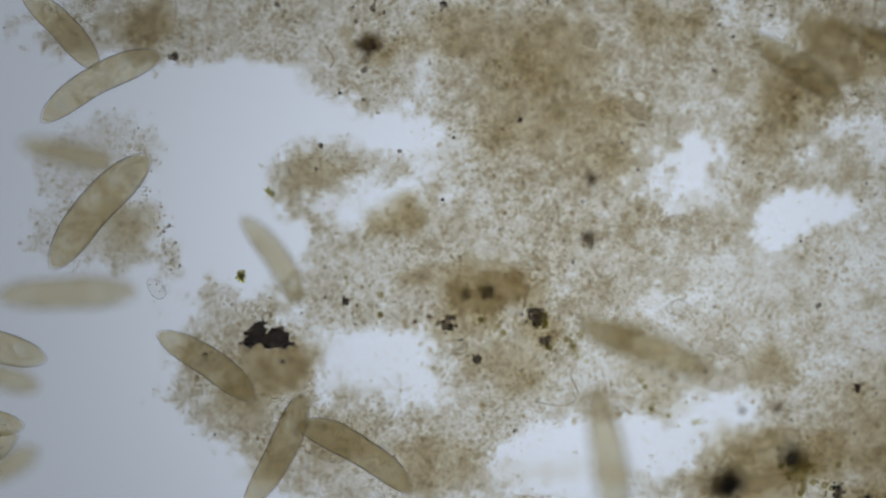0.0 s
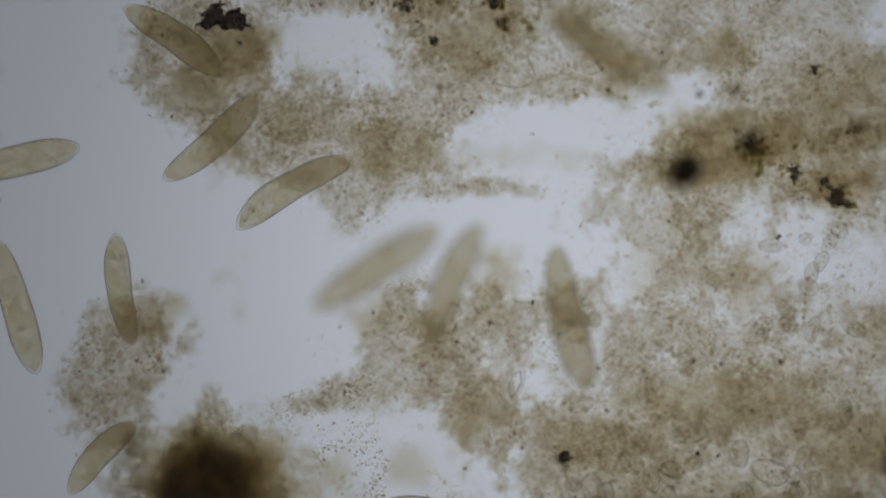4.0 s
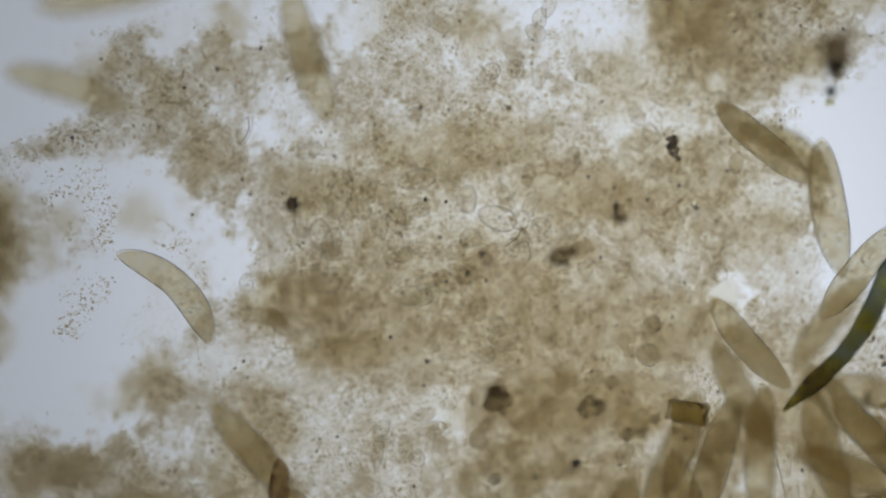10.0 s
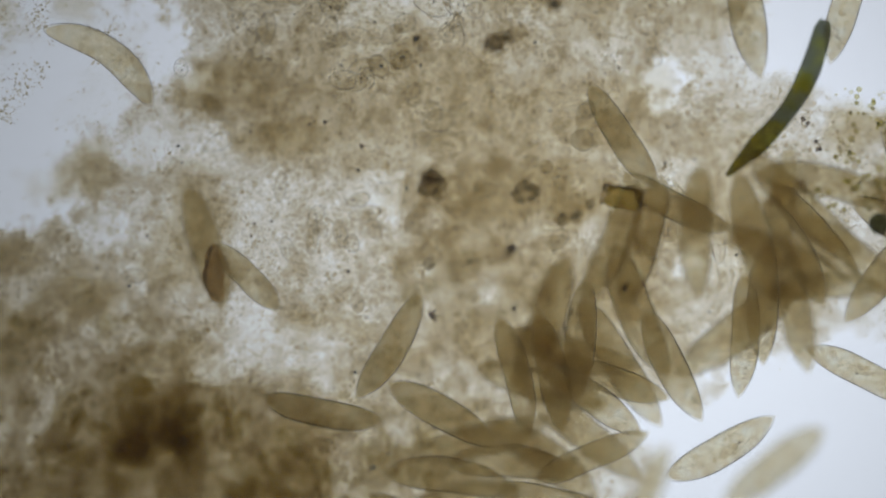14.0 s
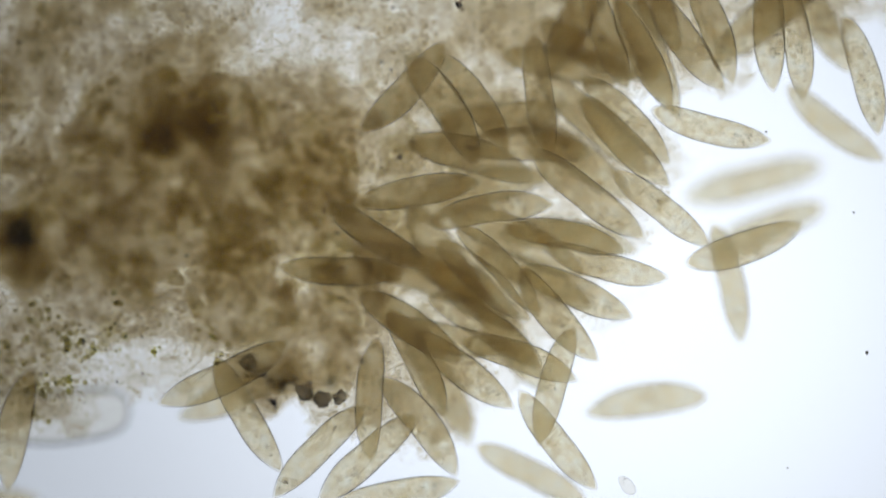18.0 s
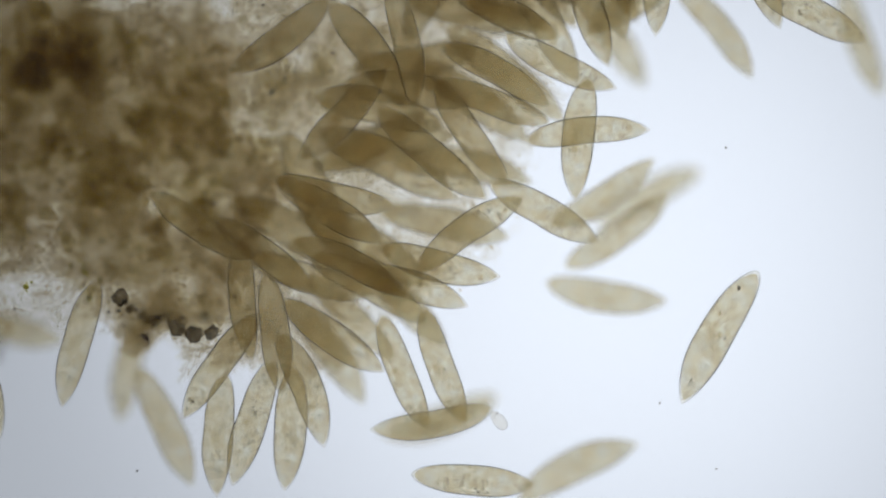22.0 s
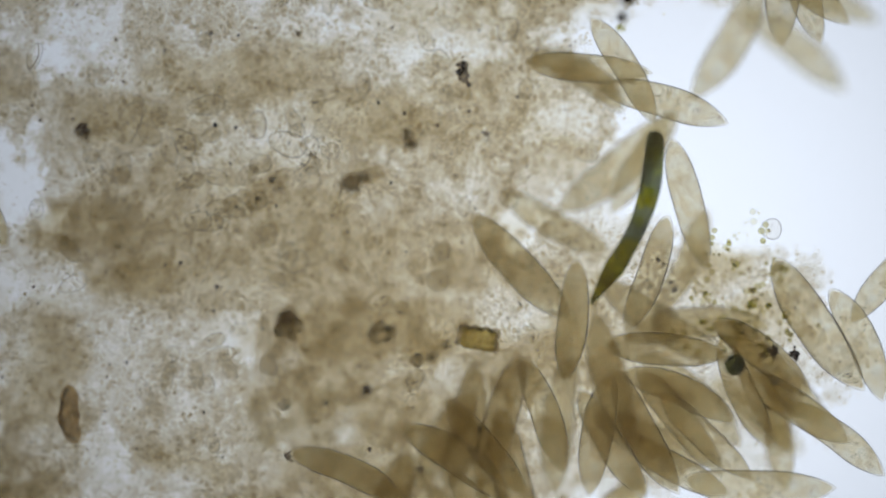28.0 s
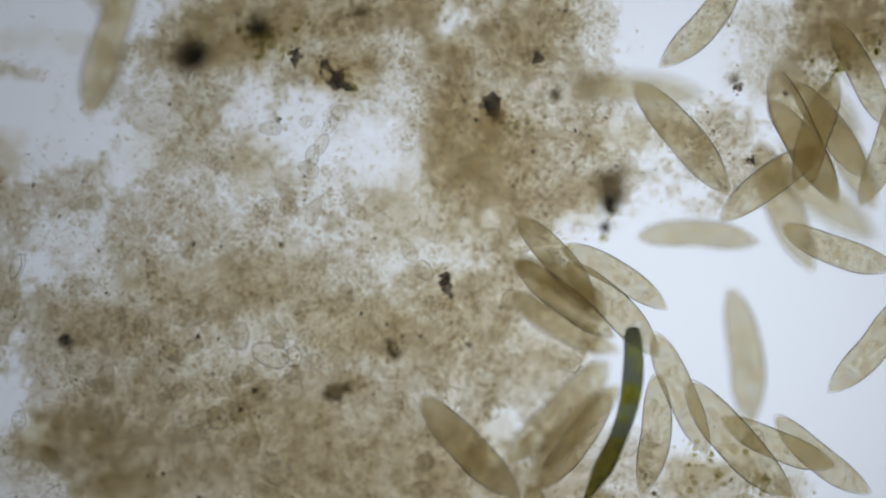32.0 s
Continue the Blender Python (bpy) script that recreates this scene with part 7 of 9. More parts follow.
    swim(37, -0.008, [(0, 1.426, -1.341, -167), (11, 1.426, -1.341, -167), (12, 1.420, -1.324, -165), (13, 1.416, -1.335, -167), (13.5, 1.458, -1.443, -142), (15.5, 1.430, -1.409, -117), (16, 1.434, -1.594, -152), (16.85, 1.946, -1.612, -152), (32, 1.946, -1.612, -152)])
    swim(38, -0.002, [(0, 2.011, -1.313, -103), (10.15, 2.011, -1.313, -103), (11, 1.283, -1.361, -103), (12, 1.276, -1.360, -102), (13, 1.267, -1.409, -100), (13.5, 1.236, -1.490, -93), (15.5, 1.270, -1.487, -90), (16, 1.188, -1.557, -79), (17, 1.194, -1.575, -72), (18, 1.205, -1.556, -88), (19, 1.213, -1.650, -94), (20, 1.177, -1.617, -63), (21, 1.164, -1.643, -82), (22, 1.113, -1.630, -74), (23, 1.128, -1.662, -75), (24, 1.078, -1.646, -48), (25, 1.015, -1.615, -51), (25.5, 1.011, -1.622, -49), (32, 1.011, -1.622, -49)])
    swim(39, -0.003, [(0, 1.382, -1.446, 20), (11, 1.382, -1.446, 20), (12, 1.379, -1.438, 16), (13, 1.381, -1.444, -29), (13.25, 1.423, -1.532, -99), (13.5, 1.464, -1.620, -169), (15.5, 1.140, -1.581, -237), (15.75, 1.259, -1.823, -192), (16, 1.378, -2.065, -146), (17, 0.795, -2.116, -70), (18, 0.823, -2.185, -106), (19, 0.863, -2.261, -59), (20, 0.857, -2.273, -69), (21, 0.828, -2.283, -63), (22, 0.852, -2.267, -70), (23, 0.807, -2.254, -59), (32, 0.807, -2.254, -59)])
    swim(40, -0.096, [(0, 2.004, -0.798, -146), (12.15, 2.004, -0.798, -146), (13, 1.330, -0.762, -146), (13.5, 1.979, -0.788, -146), (32, 1.979, -0.788, -146)])
    swim(41, -0.006, [(0, 2.074, -0.829, -113), (12.15, 2.074, -0.829, -113), (13, 1.411, -0.796, -113), (13.5, 1.390, -0.908, -111), (18.75, 1.378, -1.111, -71), (24, 1.366, -1.314, -30), (25, 1.425, -1.362, -63), (25.5, 1.432, -1.345, -65), (28, 1.463, -1.399, -66), (29, 1.439, -1.309, -52), (30, 1.413, -1.301, -38), (32, 1.555, -1.117, -23)])
    swim(42, -0.046, [(0, 1.982, -1.232, -130), (12.15, 1.982, -1.232, -130), (13, 1.380, -1.203, -130), (13.5, 1.355, -1.180, -114), (14.35, 2.003, -1.226, -114), (32, 2.003, -1.226, -114)])
    swim(43, -0.043, [(0, 2.030, -1.317, -27), (12.15, 2.030, -1.317, -27), (13, 1.387, -1.278, -27), (13.5, 1.350, -1.357, 8), (15.5, 1.368, -1.661, -44), (16, 1.367, -1.698, -53), (17, 1.040, -1.896, -59), (18, 1.137, -2.004, -77), (19, 0.851, -2.020, -133), (20, 0.594, -2.101, -121), (21, 0.655, -2.061, -132), (22, 0.728, -1.867, -153), (23, 0.706, -1.866, -168), (24, 0.763, -1.862, -176), (25, 0.749, -1.813, -160), (25.5, 0.697, -2.825, -160), (32, 0.697, -2.825, -160)])
    swim(44, -0.000, [(0, 2.073, -1.411, -101), (12.15, 2.073, -1.411, -101), (13, 1.360, -1.419, -101), (13.5, 1.298, -1.408, -62), (15.5, 1.306, -1.391, -61), (16, 1.309, -1.521, -73), (17, 1.310, -1.440, -65), (18, 1.372, -1.636, -74), (21, 1.396, -1.630, -41), (22, 1.404, -1.568, -63), (23, 1.418, -1.555, -69), (24, 1.432, -1.534, -71), (25, 1.613, -1.410, -92), (25.5, 1.652, -1.448, -77), (28, 1.625, -1.478, -36), (32, 1.625, -1.478, -36)])
    swim(45, -0.001, [(0, 2.081, -1.397, -117), (12.15, 2.081, -1.397, -117), (13, 1.218, -1.429, -117), (13.5, 1.205, -1.548, -101), (15.5, 1.216, -1.548, -87), (16, 1.221, -1.542, -88), (17, 1.243, -1.551, -83), (18, 1.251, -1.573, -81), (19, 1.254, -1.578, -68), (20, 1.233, -1.578, -77), (21, 1.242, -1.564, -81), (22, 1.228, -1.571, -87), (23, 1.260, -1.631, -79), (24, 1.261, -1.634, -82), (25, 1.232, -1.577, -70), (25.5, 1.245, -1.575, -72), (28, 1.294, -1.190, -110), (29, 1.301, -1.165, -113), (30, 1.294, -1.178, -113), (31, 1.282, -1.151, -111), (32, 1.194, -1.112, -127)])
    swim(46, -0.003, [(0, 1.080, -1.606, -65), (13.5, 1.080, -1.606, -65), (15.5, 1.065, -1.583, -54), (16, 1.053, -1.585, -61), (17, 1.087, -1.561, -54), (18, 1.058, -1.577, -54), (19, 1.070, -1.561, -54), (20, 1.089, -1.588, -45), (23, 1.183, -1.578, -93), (24, 1.197, -1.598, -87), (25, 1.161, -1.615, -93), (25.5, 1.195, -1.547, -98), (28, 1.204, -1.474, -100), (32, 1.204, -1.474, -100)])
    swim(47, -0.002, [(0, 0.961, -1.635, -11), (13.5, 0.961, -1.635, -11), (15.5, 1.025, -1.567, -66), (16, 0.993, -1.583, -58), (17, 0.962, -1.609, -66), (18, 0.914, -1.559, -70), (19, 0.886, -1.567, -58), (20, 1.013, -1.607, -32), (23, 1.018, -1.532, -51), (24, 1.044, -1.576, -52), (25, 1.040, -1.558, -49), (25.5, 1.042, -1.550, -47), (28, 1.005, -1.497, -50), (32, 1.005, -1.497, -50)])
    swim(48, -0.008, [(0, 0.866, -1.612, -77), (13.5, 0.866, -1.612, -77), (15.5, 0.891, -1.617, -85), (16, 1.130, -1.389, -77), (16.85, 1.974, -1.393, -77), (32, 1.974, -1.393, -77)])
    swim(49, -0.003, [(0, 0.803, -1.623, -76), (13.5, 0.803, -1.623, -76), (15.5, 0.815, -1.600, -77), (16, 0.842, -1.679, -77), (17, 0.855, -1.681, -84), (18, 0.954, -1.714, -45), (19, 0.951, -1.696, -21), (20, 0.964, -1.695, -22), (21, 0.837, -1.718, -21), (22, 0.949, -1.747, -29), (23, 0.908, -1.739, -27), (24, 0.945, -1.794, -46), (25, 0.966, -1.844, -61), (25.5, 0.928, -1.841, -71), (32, 0.928, -1.841, -71)])
    swim(50, -0.005, [(0, 0.593, -1.554, -119), (13.5, 0.593, -1.554, -119), (15.5, 0.516, -1.647, -133), (16, 0.556, -1.642, -130), (17, 0.567, -1.636, -126), (18, 0.559, -1.661, -133), (19, 0.553, -1.653, -135), (20, 0.545, -1.673, -128), (21, 0.562, -1.678, -130), (22, 0.567, -1.684, -143), (23, 0.580, -1.655, -131), (24, 0.580, -1.631, -135), (25, 0.556, -1.655, -137), (25.5, 0.570, -1.652, -145), (32, 0.570, -1.652, -145)])
    swim(51, -0.001, [(0, 0.459, -1.682, -5), (13.5, 0.459, -1.682, -5), (15.5, 0.522, -1.690, -45), (16, 0.557, -1.985, -37), (17, 0.599, -1.976, -58), (18, 0.510, -1.921, -33), (19, 0.617, -1.863, -45), (20, 0.567, -2.010, -9), (21, 0.635, -1.978, -18), (22, 0.661, -1.963, -13), (23, 0.947, -1.543, -51), (24, 0.941, -1.632, -4), (25, 0.879, -1.673, 17), (25.5, 0.828, -1.659, -1), (32, 0.828, -1.659, -1)])
    swim(52, -0.009, [(0, 0.681, -1.682, -27), (13.5, 0.681, -1.682, -27), (15.5, 0.643, -1.708, -46), (16, 0.691, -1.665, -47), (17, 0.569, -2.123, -52), (18, 0.571, -2.081, -34), (19, 0.560, -2.225, -60), (20, 0.561, -2.220, -66), (21, 0.670, -2.333, -66), (22, 0.582, -2.376, -94), (23, 0.477, -1.967, -174), (23.85, 0.483, -2.746, -174), (32, 0.483, -2.746, -174)])
    swim(53, 0.006, [(0, 0.935, -1.656, -36), (13.5, 0.935, -1.656, -36), (15.5, 0.971, -1.683, -27), (16, 0.995, -1.661, -47), (17, 1.092, -1.628, -63), (18, 1.103, -1.549, -69), (19, 0.792, -1.802, -141), (20, 0.714, -1.816, -134), (21, 0.702, -1.818, -130), (22, 0.674, -1.825, -133), (23, 0.777, -1.813, -187), (24, 0.700, -1.536, -152), (25, 1.116, -1.304, -75), (25.5, 1.121, -1.359, -75), (28, 1.109, -1.439, -70), (28.85, 1.921, -1.414, -70), (32, 1.921, -1.414, -70)])
    swim(54, -0.008, [(0, 1.175, -1.748, 31), (13.5, 1.175, -1.748, 31), (15.5, 1.131, -1.768, -11), (16, 1.157, -1.997, -32), (17, 1.161, -1.965, 5), (18, 1.163, -1.938, 19), (19, 1.148, -1.844, -56), (20, 1.076, -1.786, -81), (21, 1.151, -1.800, -112), (22, 1.095, -1.862, -96), (23, 1.035, -1.900, -51), (24, 0.946, -1.898, -47), (25, 0.907, -1.923, -38), (25.5, 0.879, -1.901, -54), (32, 0.879, -1.901, -54)])
    swim(55, 0.007, [(0, 0.938, -1.761, 23), (15.5, 0.938, -1.761, 23), (16, 0.937, -1.795, 20), (17, 1.032, -1.776, 17), (18, 1.013, -1.872, -38), (19, 1.015, -1.844, -19), (20, 0.917, -1.834, -25), (21, 0.929, -1.797, -3), (22, 0.940, -1.799, -20), (23, 0.939, -1.803, -13), (24, 0.889, -1.809, -21), (24.5, 0.879, -1.802, -91), (25, 0.870, -1.796, -162), (25.5, 0.876, -1.824, -151), (32, 0.876, -1.824, -151)])
    swim(56, 0.000, [(0, 0.783, -2.784, -55), (14.65, 0.783, -2.784, -55), (15.5, 0.768, -1.713, -55), (16, 0.711, -1.747, -43), (17, 0.715, -1.759, -45), (18, 0.630, -1.694, -57), (19, 0.612, -1.700, -51), (20, 0.697, -1.703, -53), (21, 0.746, -1.735, -36), (22, 0.723, -1.711, -55), (23, 0.767, -1.754, -40), (24, 0.766, -1.723, -34), (25, 0.798, -1.720, -23), (25.5, 0.779, -1.716, -28), (32, 0.779, -1.716, -28)])
    swim(57, 0.001, [(0, 0.780, -2.710, -63), (14.65, 0.780, -2.710, -63), (15.5, 0.730, -1.729, -63), (16, 0.782, -1.712, -64), (17, 0.741, -1.730, -47), (18, 0.683, -1.682, -54), (19, 0.730, -1.676, -18), (20, 1.059, -1.793, 28), (21, 1.112, -1.815, 22), (22, 1.109, -1.852, 5), (23, 0.841, -1.736, -17), (24, 0.762, -1.802, -25), (25, 0.696, -1.774, -51), (25.5, 0.705, -1.766, -55), (32, 0.705, -1.766, -55)])
    swim(58, -0.006, [(0, -0.490, -1.585, -63), (14.65, -0.490, -1.585, -63), (15.5, 0.570, -1.569, -63), (16, 0.685, -1.960, -17), (17, 0.687, -1.991, -55), (18, 0.699, -1.999, -41), (19, 0.667, -1.999, -28), (20, 0.679, -1.982, -42), (21, 0.677, -1.937, -33), (22, 0.653, -1.991, -30), (23, 0.700, -1.981, -29), (24, 0.744, -1.962, -14), (25, 0.742, -1.975, -13), (25.5, 0.699, -2.811, -13), (32, 0.699, -2.811, -13)])
    swim(59, 0.007, [(0, 0.887, -1.847, -14), (15.5, 0.887, -1.847, -14), (16, 0.919, -1.858, -16), (17, 0.911, -1.855, -17), (18, 0.883, -1.849, -38), (19, 0.878, -1.892, -36), (20, 0.862, -1.911, -36), (21, 0.812, -1.913, -43), (22, 0.832, -1.891, -40), (23, 0.893, -1.945, -45), (24, 0.902, -1.939, -30), (25, 0.870, -1.961, -34), (25.5, 0.814, -1.913, -41), (32, 0.814, -1.913, -41)])
    swim(60, 0.000, [(0, 0.775, -1.881, -19), (15.5, 0.775, -1.881, -19), (16, 0.809, -1.907, -16), (17, 0.815, -1.889, -34), (18, 0.844, -1.922, -11), (19, 0.768, -1.878, -29), (20, 0.758, -1.876, -27), (21, 0.744, -1.847, -30), (22, 0.786, -1.698, -78), (23, 0.805, -1.629, -84), (24, 0.822, -1.638, -85), (25, 0.823, -1.593, -62), (25.5, 0.831, -1.582, -59), (28, 0.763, -1.541, -23), (32, 0.763, -1.541, -23)])
    swim(61, 0.000, [(0, 0.637, -1.888, -33), (15.5, 0.637, -1.888, -33), (16, 0.625, -1.884, -35), (17, 0.610, -1.861, 16), (18, 0.584, -1.842, 10), (19, 0.446, -2.409, 41), (19.5, 0.462, -2.317, -25), (20, 0.477, -2.225, -90), (21, 0.534, -2.223, -97), (22, 0.555, -2.207, -83), (23, 0.533, -2.253, -85), (32, 0.533, -2.253, -85)])
    swim(62, -0.094, [(0, 1.263, -1.786, -142), (15.5, 1.263, -1.786, -142), (15.75, 1.201, -1.777, -76), (16, 1.140, -1.769, -9), (17, 1.080, -1.734, 6), (17.85, 1.980, -1.742, 6), (32, 1.980, -1.742, 6)])
    swim(63, -0.101, [(0, 2.093, -1.617, -155), (14.65, 2.093, -1.617, -155), (15.5, 1.356, -1.649, -155), (16, 1.404, -1.992, -126), (17, 1.251, -2.048, -118), (18, 1.203, -1.907, -158), (19, 1.163, -1.884, -139), (20, 1.134, -1.878, -131), (20.85, 1.910, -1.923, -131), (32, 1.910, -1.923, -131)])
    swim(64, -0.113, [(0, 1.033, -1.846, -113), (15.5, 1.033, -1.846, -113), (16, 0.998, -1.888, -81), (16.5, 1.073, -1.901, -34), (17, 1.149, -1.915, 13), (17.85, 1.938, -1.923, 13), (32, 1.938, -1.923, 13)])
    swim(65, -0.005, [(0, 0.776, -2.039, 19), (16, 0.776, -2.039, 19), (17, 0.827, -2.145, -9), (18, 0.763, -2.137, -19), (19, 0.727, -2.154, -14), (20, 0.771, -2.107, -18), (21, 0.794, -2.097, -43), (22, 0.793, -2.124, -17), (23, 0.822, -2.126, -31), (24, 0.714, -2.146, -28), (32, 0.714, -2.146, -28)])
    swim(66, -0.002, [(0, 0.396, -1.971, -8), (16, 0.396, -1.971, -8), (17, 0.429, -1.998, -12), (17.5, 0.464, -2.104, -53), (18, 0.499, -2.211, -93), (19, 0.491, -2.190, -93), (20, 0.485, -2.130, -73), (21, 0.422, -2.135, -45), (22, 0.501, -2.146, -86), (23, 0.590, -2.234, -71), (24, 0.430, -2.065, -23), (32, 0.430, -2.065, -23)])
    swim(67, 0.004, [(0, 0.950, -2.022, -41), (16, 0.950, -2.022, -41), (17, 0.909, -1.991, -15), (18, 0.915, -1.972, -15), (19, 0.857, -1.817, -31), (20, 0.879, -1.829, -36), (21, 0.906, -1.878, -67), (22, 0.900, -1.852, -56), (23, 0.846, -1.968, -45), (24, 0.696, -2.002, -33), (25, 0.697, -1.981, -31), (25.5, 0.655, -1.969, -4), (32, 0.655, -1.969, -4)])
    swim(68, 0.007, [(0, 0.781, -2.082, -18), (16, 0.781, -2.082, -18), (17, 0.828, -2.061, -27), (18, 0.862, -2.021, -24), (19, 0.939, -1.836, -30), (20, 0.975, -1.959, 23), (21, 1.034, -1.946, 4), (22, 1.032, -1.993, -29), (23, 1.026, -2.086, -4), (24, 0.972, -2.062, -21), (25, 0.980, -2.024, 7), (32, 0.980, -2.024, 7)])
    swim(69, -0.008, [(0, 0.589, -2.078, -15), (16, 0.589, -2.078, -15), (17, 0.660, -2.147, -29), (18, 0.665, -2.160, -38), (19, 0.626, -2.154, -51), (20, 0.656, -2.203, -68), (21, 0.626, -2.156, -61), (22, 0.658, -2.214, -35), (23, 0.686, -2.193, -51), (32, 0.686, -2.193, -51)])
    swim(70, -0.005, [(0, 0.457, -2.087, 10), (16, 0.457, -2.087, 10), (17, 0.511, -2.059, -17), (18, 0.589, -2.255, -52), (19, 0.585, -2.248, -61), (20, 0.561, -2.290, -47), (21, 0.632, -2.317, -94), (22, 0.608, -2.304, -68), (23, 0.662, -2.244, -72), (32, 0.662, -2.244, -72)])
    swim(71, -0.115, [(0, 2.100, -1.810, 47), (16.15, 2.100, -1.810, 47), (17, 1.327, -1.848, 47), (17.5, 1.254, -1.835, 120), (18, 1.182, -1.822, 194), (19, 1.240, -1.931, 210), (19.85, 2.072, -1.911, 210), (32, 2.072, -1.911, 210)])
    swim(72, 0.001, [(0, 0.187, -2.173, 21), (17, 0.187, -2.173, 21), (17.5, 0.233, -2.206, -20), (18, 0.280, -2.239, -60), (19, 0.259, -2.224, -72), (20, 0.250, -2.213, -91), (21, 0.242, -2.213, -84), (22, 0.207, -2.224, -106), (23, 0.188, -2.214, -141), (24, 0.259, -2.089, -131), (32, 0.259, -2.089, -131)])
    swim(73, -0.001, [(0, 0.486, -2.116, -50), (17, 0.486, -2.116, -50), (18, 0.583, -2.144, -63), (19, 0.581, -2.164, -61), (20, 0.565, -2.172, -49), (21, 0.545, -2.071, -48), (22, 0.540, -2.070, -37), (23, 0.519, -2.000, -81), (24, 0.590, -1.957, -56), (25, 0.524, -1.991, 0), (25.5, 0.492, -2.714, 0), (32, 0.492, -2.714, 0)])
    swim(74, -0.091, [(0, 0.877, -2.158, 9), (17, 0.877, -2.158, 9), (17.85, 0.865, -2.812, 9), (32, 0.865, -2.812, 9)])
    swim(75, -0.002, [(0, 1.909, -1.723, -46), (17.15, 1.909, -1.723, -46), (18, 0.948, -1.755, -46), (19, 0.945, -1.765, -24), (20, 0.929, -1.756, -31), (21, 0.972, -1.844, -31), (22, 0.957, -1.636, -27), (23, 0.984, -1.664, -8), (24, 0.958, -1.687, 1), (25, 0.991, -1.717, 2), (25.5, 0.965, -1.712, -5), (32, 0.965, -1.712, -5)])
    swim(76, 0.007, [(0, 0.668, -2.663, 9), (17.15, 0.668, -2.663, 9), (18, 0.710, -1.876, 9), (19, 0.734, -1.917, -28), (20, 0.878, -2.010, -8), (21, 0.835, -2.058, 21), (22, 0.899, -2.027, 35), (23, 0.778, -2.069, -18), (24, 0.758, -2.035, -7), (24.85, 0.736, -2.667, -7), (32, 0.736, -2.667, -7)])
    swim(77, -0.004, [(0, 0.860, -2.679, -50), (17.15, 0.860, -2.679, -50), (18, 0.827, -2.062, -50), (19, 0.808, -2.129, -34), (20, 0.833, -2.178, -41), (21, 0.815, -2.190, -26), (22, 0.846, -2.086, -14), (23, 0.878, -2.079, -27), (24, 0.674, -1.925, -13), (25, 0.701, -1.892, -32), (25.5, 0.736, -2.785, -32), (32, 0.736, -2.785, -32)])
    swim(78, -0.058, [(0, 0.988, -2.216, -172), (18, 0.988, -2.216, -172), (19, 0.930, -2.031, -146), (20, 1.257, -1.961, -120), (21, 1.203, -1.952, -158), (21.5, 1.174, -2.046, -84), (22, 1.144, -2.140, -9), (23, 0.950, -2.143, -19), (23.5, 0.937, -1.838, -63), (24, 0.923, -1.533, -106), (25, 0.928, -1.502, -102), (25.5, 0.925, -1.487, -98), (28, 0.932, -1.487, -120), (29, 0.914, -1.352, -121), (29.85, 1.958, -1.354, -121), (32, 1.958, -1.354, -121)])
    swim(79, -0.004, [(0, 0.828, -2.285, -52), (18, 0.828, -2.285, -52), (19, 0.807, -2.301, -49), (20, 0.789, -2.321, -59), (21, 0.775, -2.325, -64), (22, 0.782, -2.278, -68), (23, 0.778, -2.239, -80), (32, 0.778, -2.239, -80)])
    swim(80, -0.000, [(0, 0.193, -2.661, -155), (17.15, 0.193, -2.661, -155), (18, 0.239, -2.168, -155), (19, 0.176, -2.189, -146), (20, 0.564, -2.363, -133), (20.85, 0.592, -2.780, -133), (32, 0.592, -2.780, -133)])
    swim(81, -0.051, [(0, 0.285, -2.794, -156), (17.15, 0.285, -2.794, -156), (18, 0.262, -2.199, -156), (19, 0.307, -2.400, -149), (20, 0.320, -2.306, -141), (21, 0.470, -2.233, -99), (22, 0.359, -2.374, -65), (32, 0.359, -2.374, -65)])
    swim(82, -0.001, [(0, 0.405, -2.300, -135), (18, 0.405, -2.300, -135), (19, 0.380, -2.336, -128), (20, 0.395, -2.315, -132), (21, 0.418, -2.289, -126), (22, 0.457, -2.264, -126), (23, 0.449, -2.221, -122), (32, 0.449, -2.221, -122)])
    swim(83, 0.005, [(0, 0.491, -2.314, -138), (18, 0.491, -2.314, -138), (19, 0.458, -2.339, -146), (20, 0.462, -2.363, -136), (21, 0.552, -2.347, -122), (22, 0.515, -2.364, -108), (22.5, 0.469, -2.353, -157), (23, 0.423, -2.342, -207), (32, 0.423, -2.342, -207)])
    swim(84, 0.006, [(0, 0.549, -2.377, 10), (18, 0.549, -2.377, 10), (19, 0.515, -2.418, 11), (20, 0.551, -2.469, 17), (21, 0.489, -2.497, -3), (21.5, 0.473, -2.442, -48), (22, 0.457, -2.386, -94), (32, 0.457, -2.386, -94)])
    swim(85, -0.042, [(0, 0.784, -2.343, -27), (18, 0.784, -2.343, -27), (19, 0.712, -2.179, -37), (20, 0.728, -2.174, -37), (21, 0.698, -2.178, -43), (22, 0.691, -2.179, -45), (23, 0.873, -2.206, -41), (24, 0.903, -2.168, -11), (32, 0.903, -2.168, -11)])
    swim(86, -0.009, [(0, -0.130, -2.264, -101), (18, -0.130, -2.264, -101), (19, -0.154, -2.322, -101), (20, -0.144, -2.306, -97), (32, -0.144, -2.306, -97)])
    swim(87, -0.007, [(0, 0.442, -2.663, 178), (17.15, 0.442, -2.663, 178), (18, 0.444, -1.981, 178), (19, 0.434, -2.026, 153), (20, 0.443, -2.005, 162), (21, 0.424, -2.021, 160), (22, 0.422, -2.017, 147), (23, 0.432, -2.026, 161), (24, 0.438, -2.002, 162), (25, 0.435, -2.017, 161), (32, 0.435, -2.017, 161)])
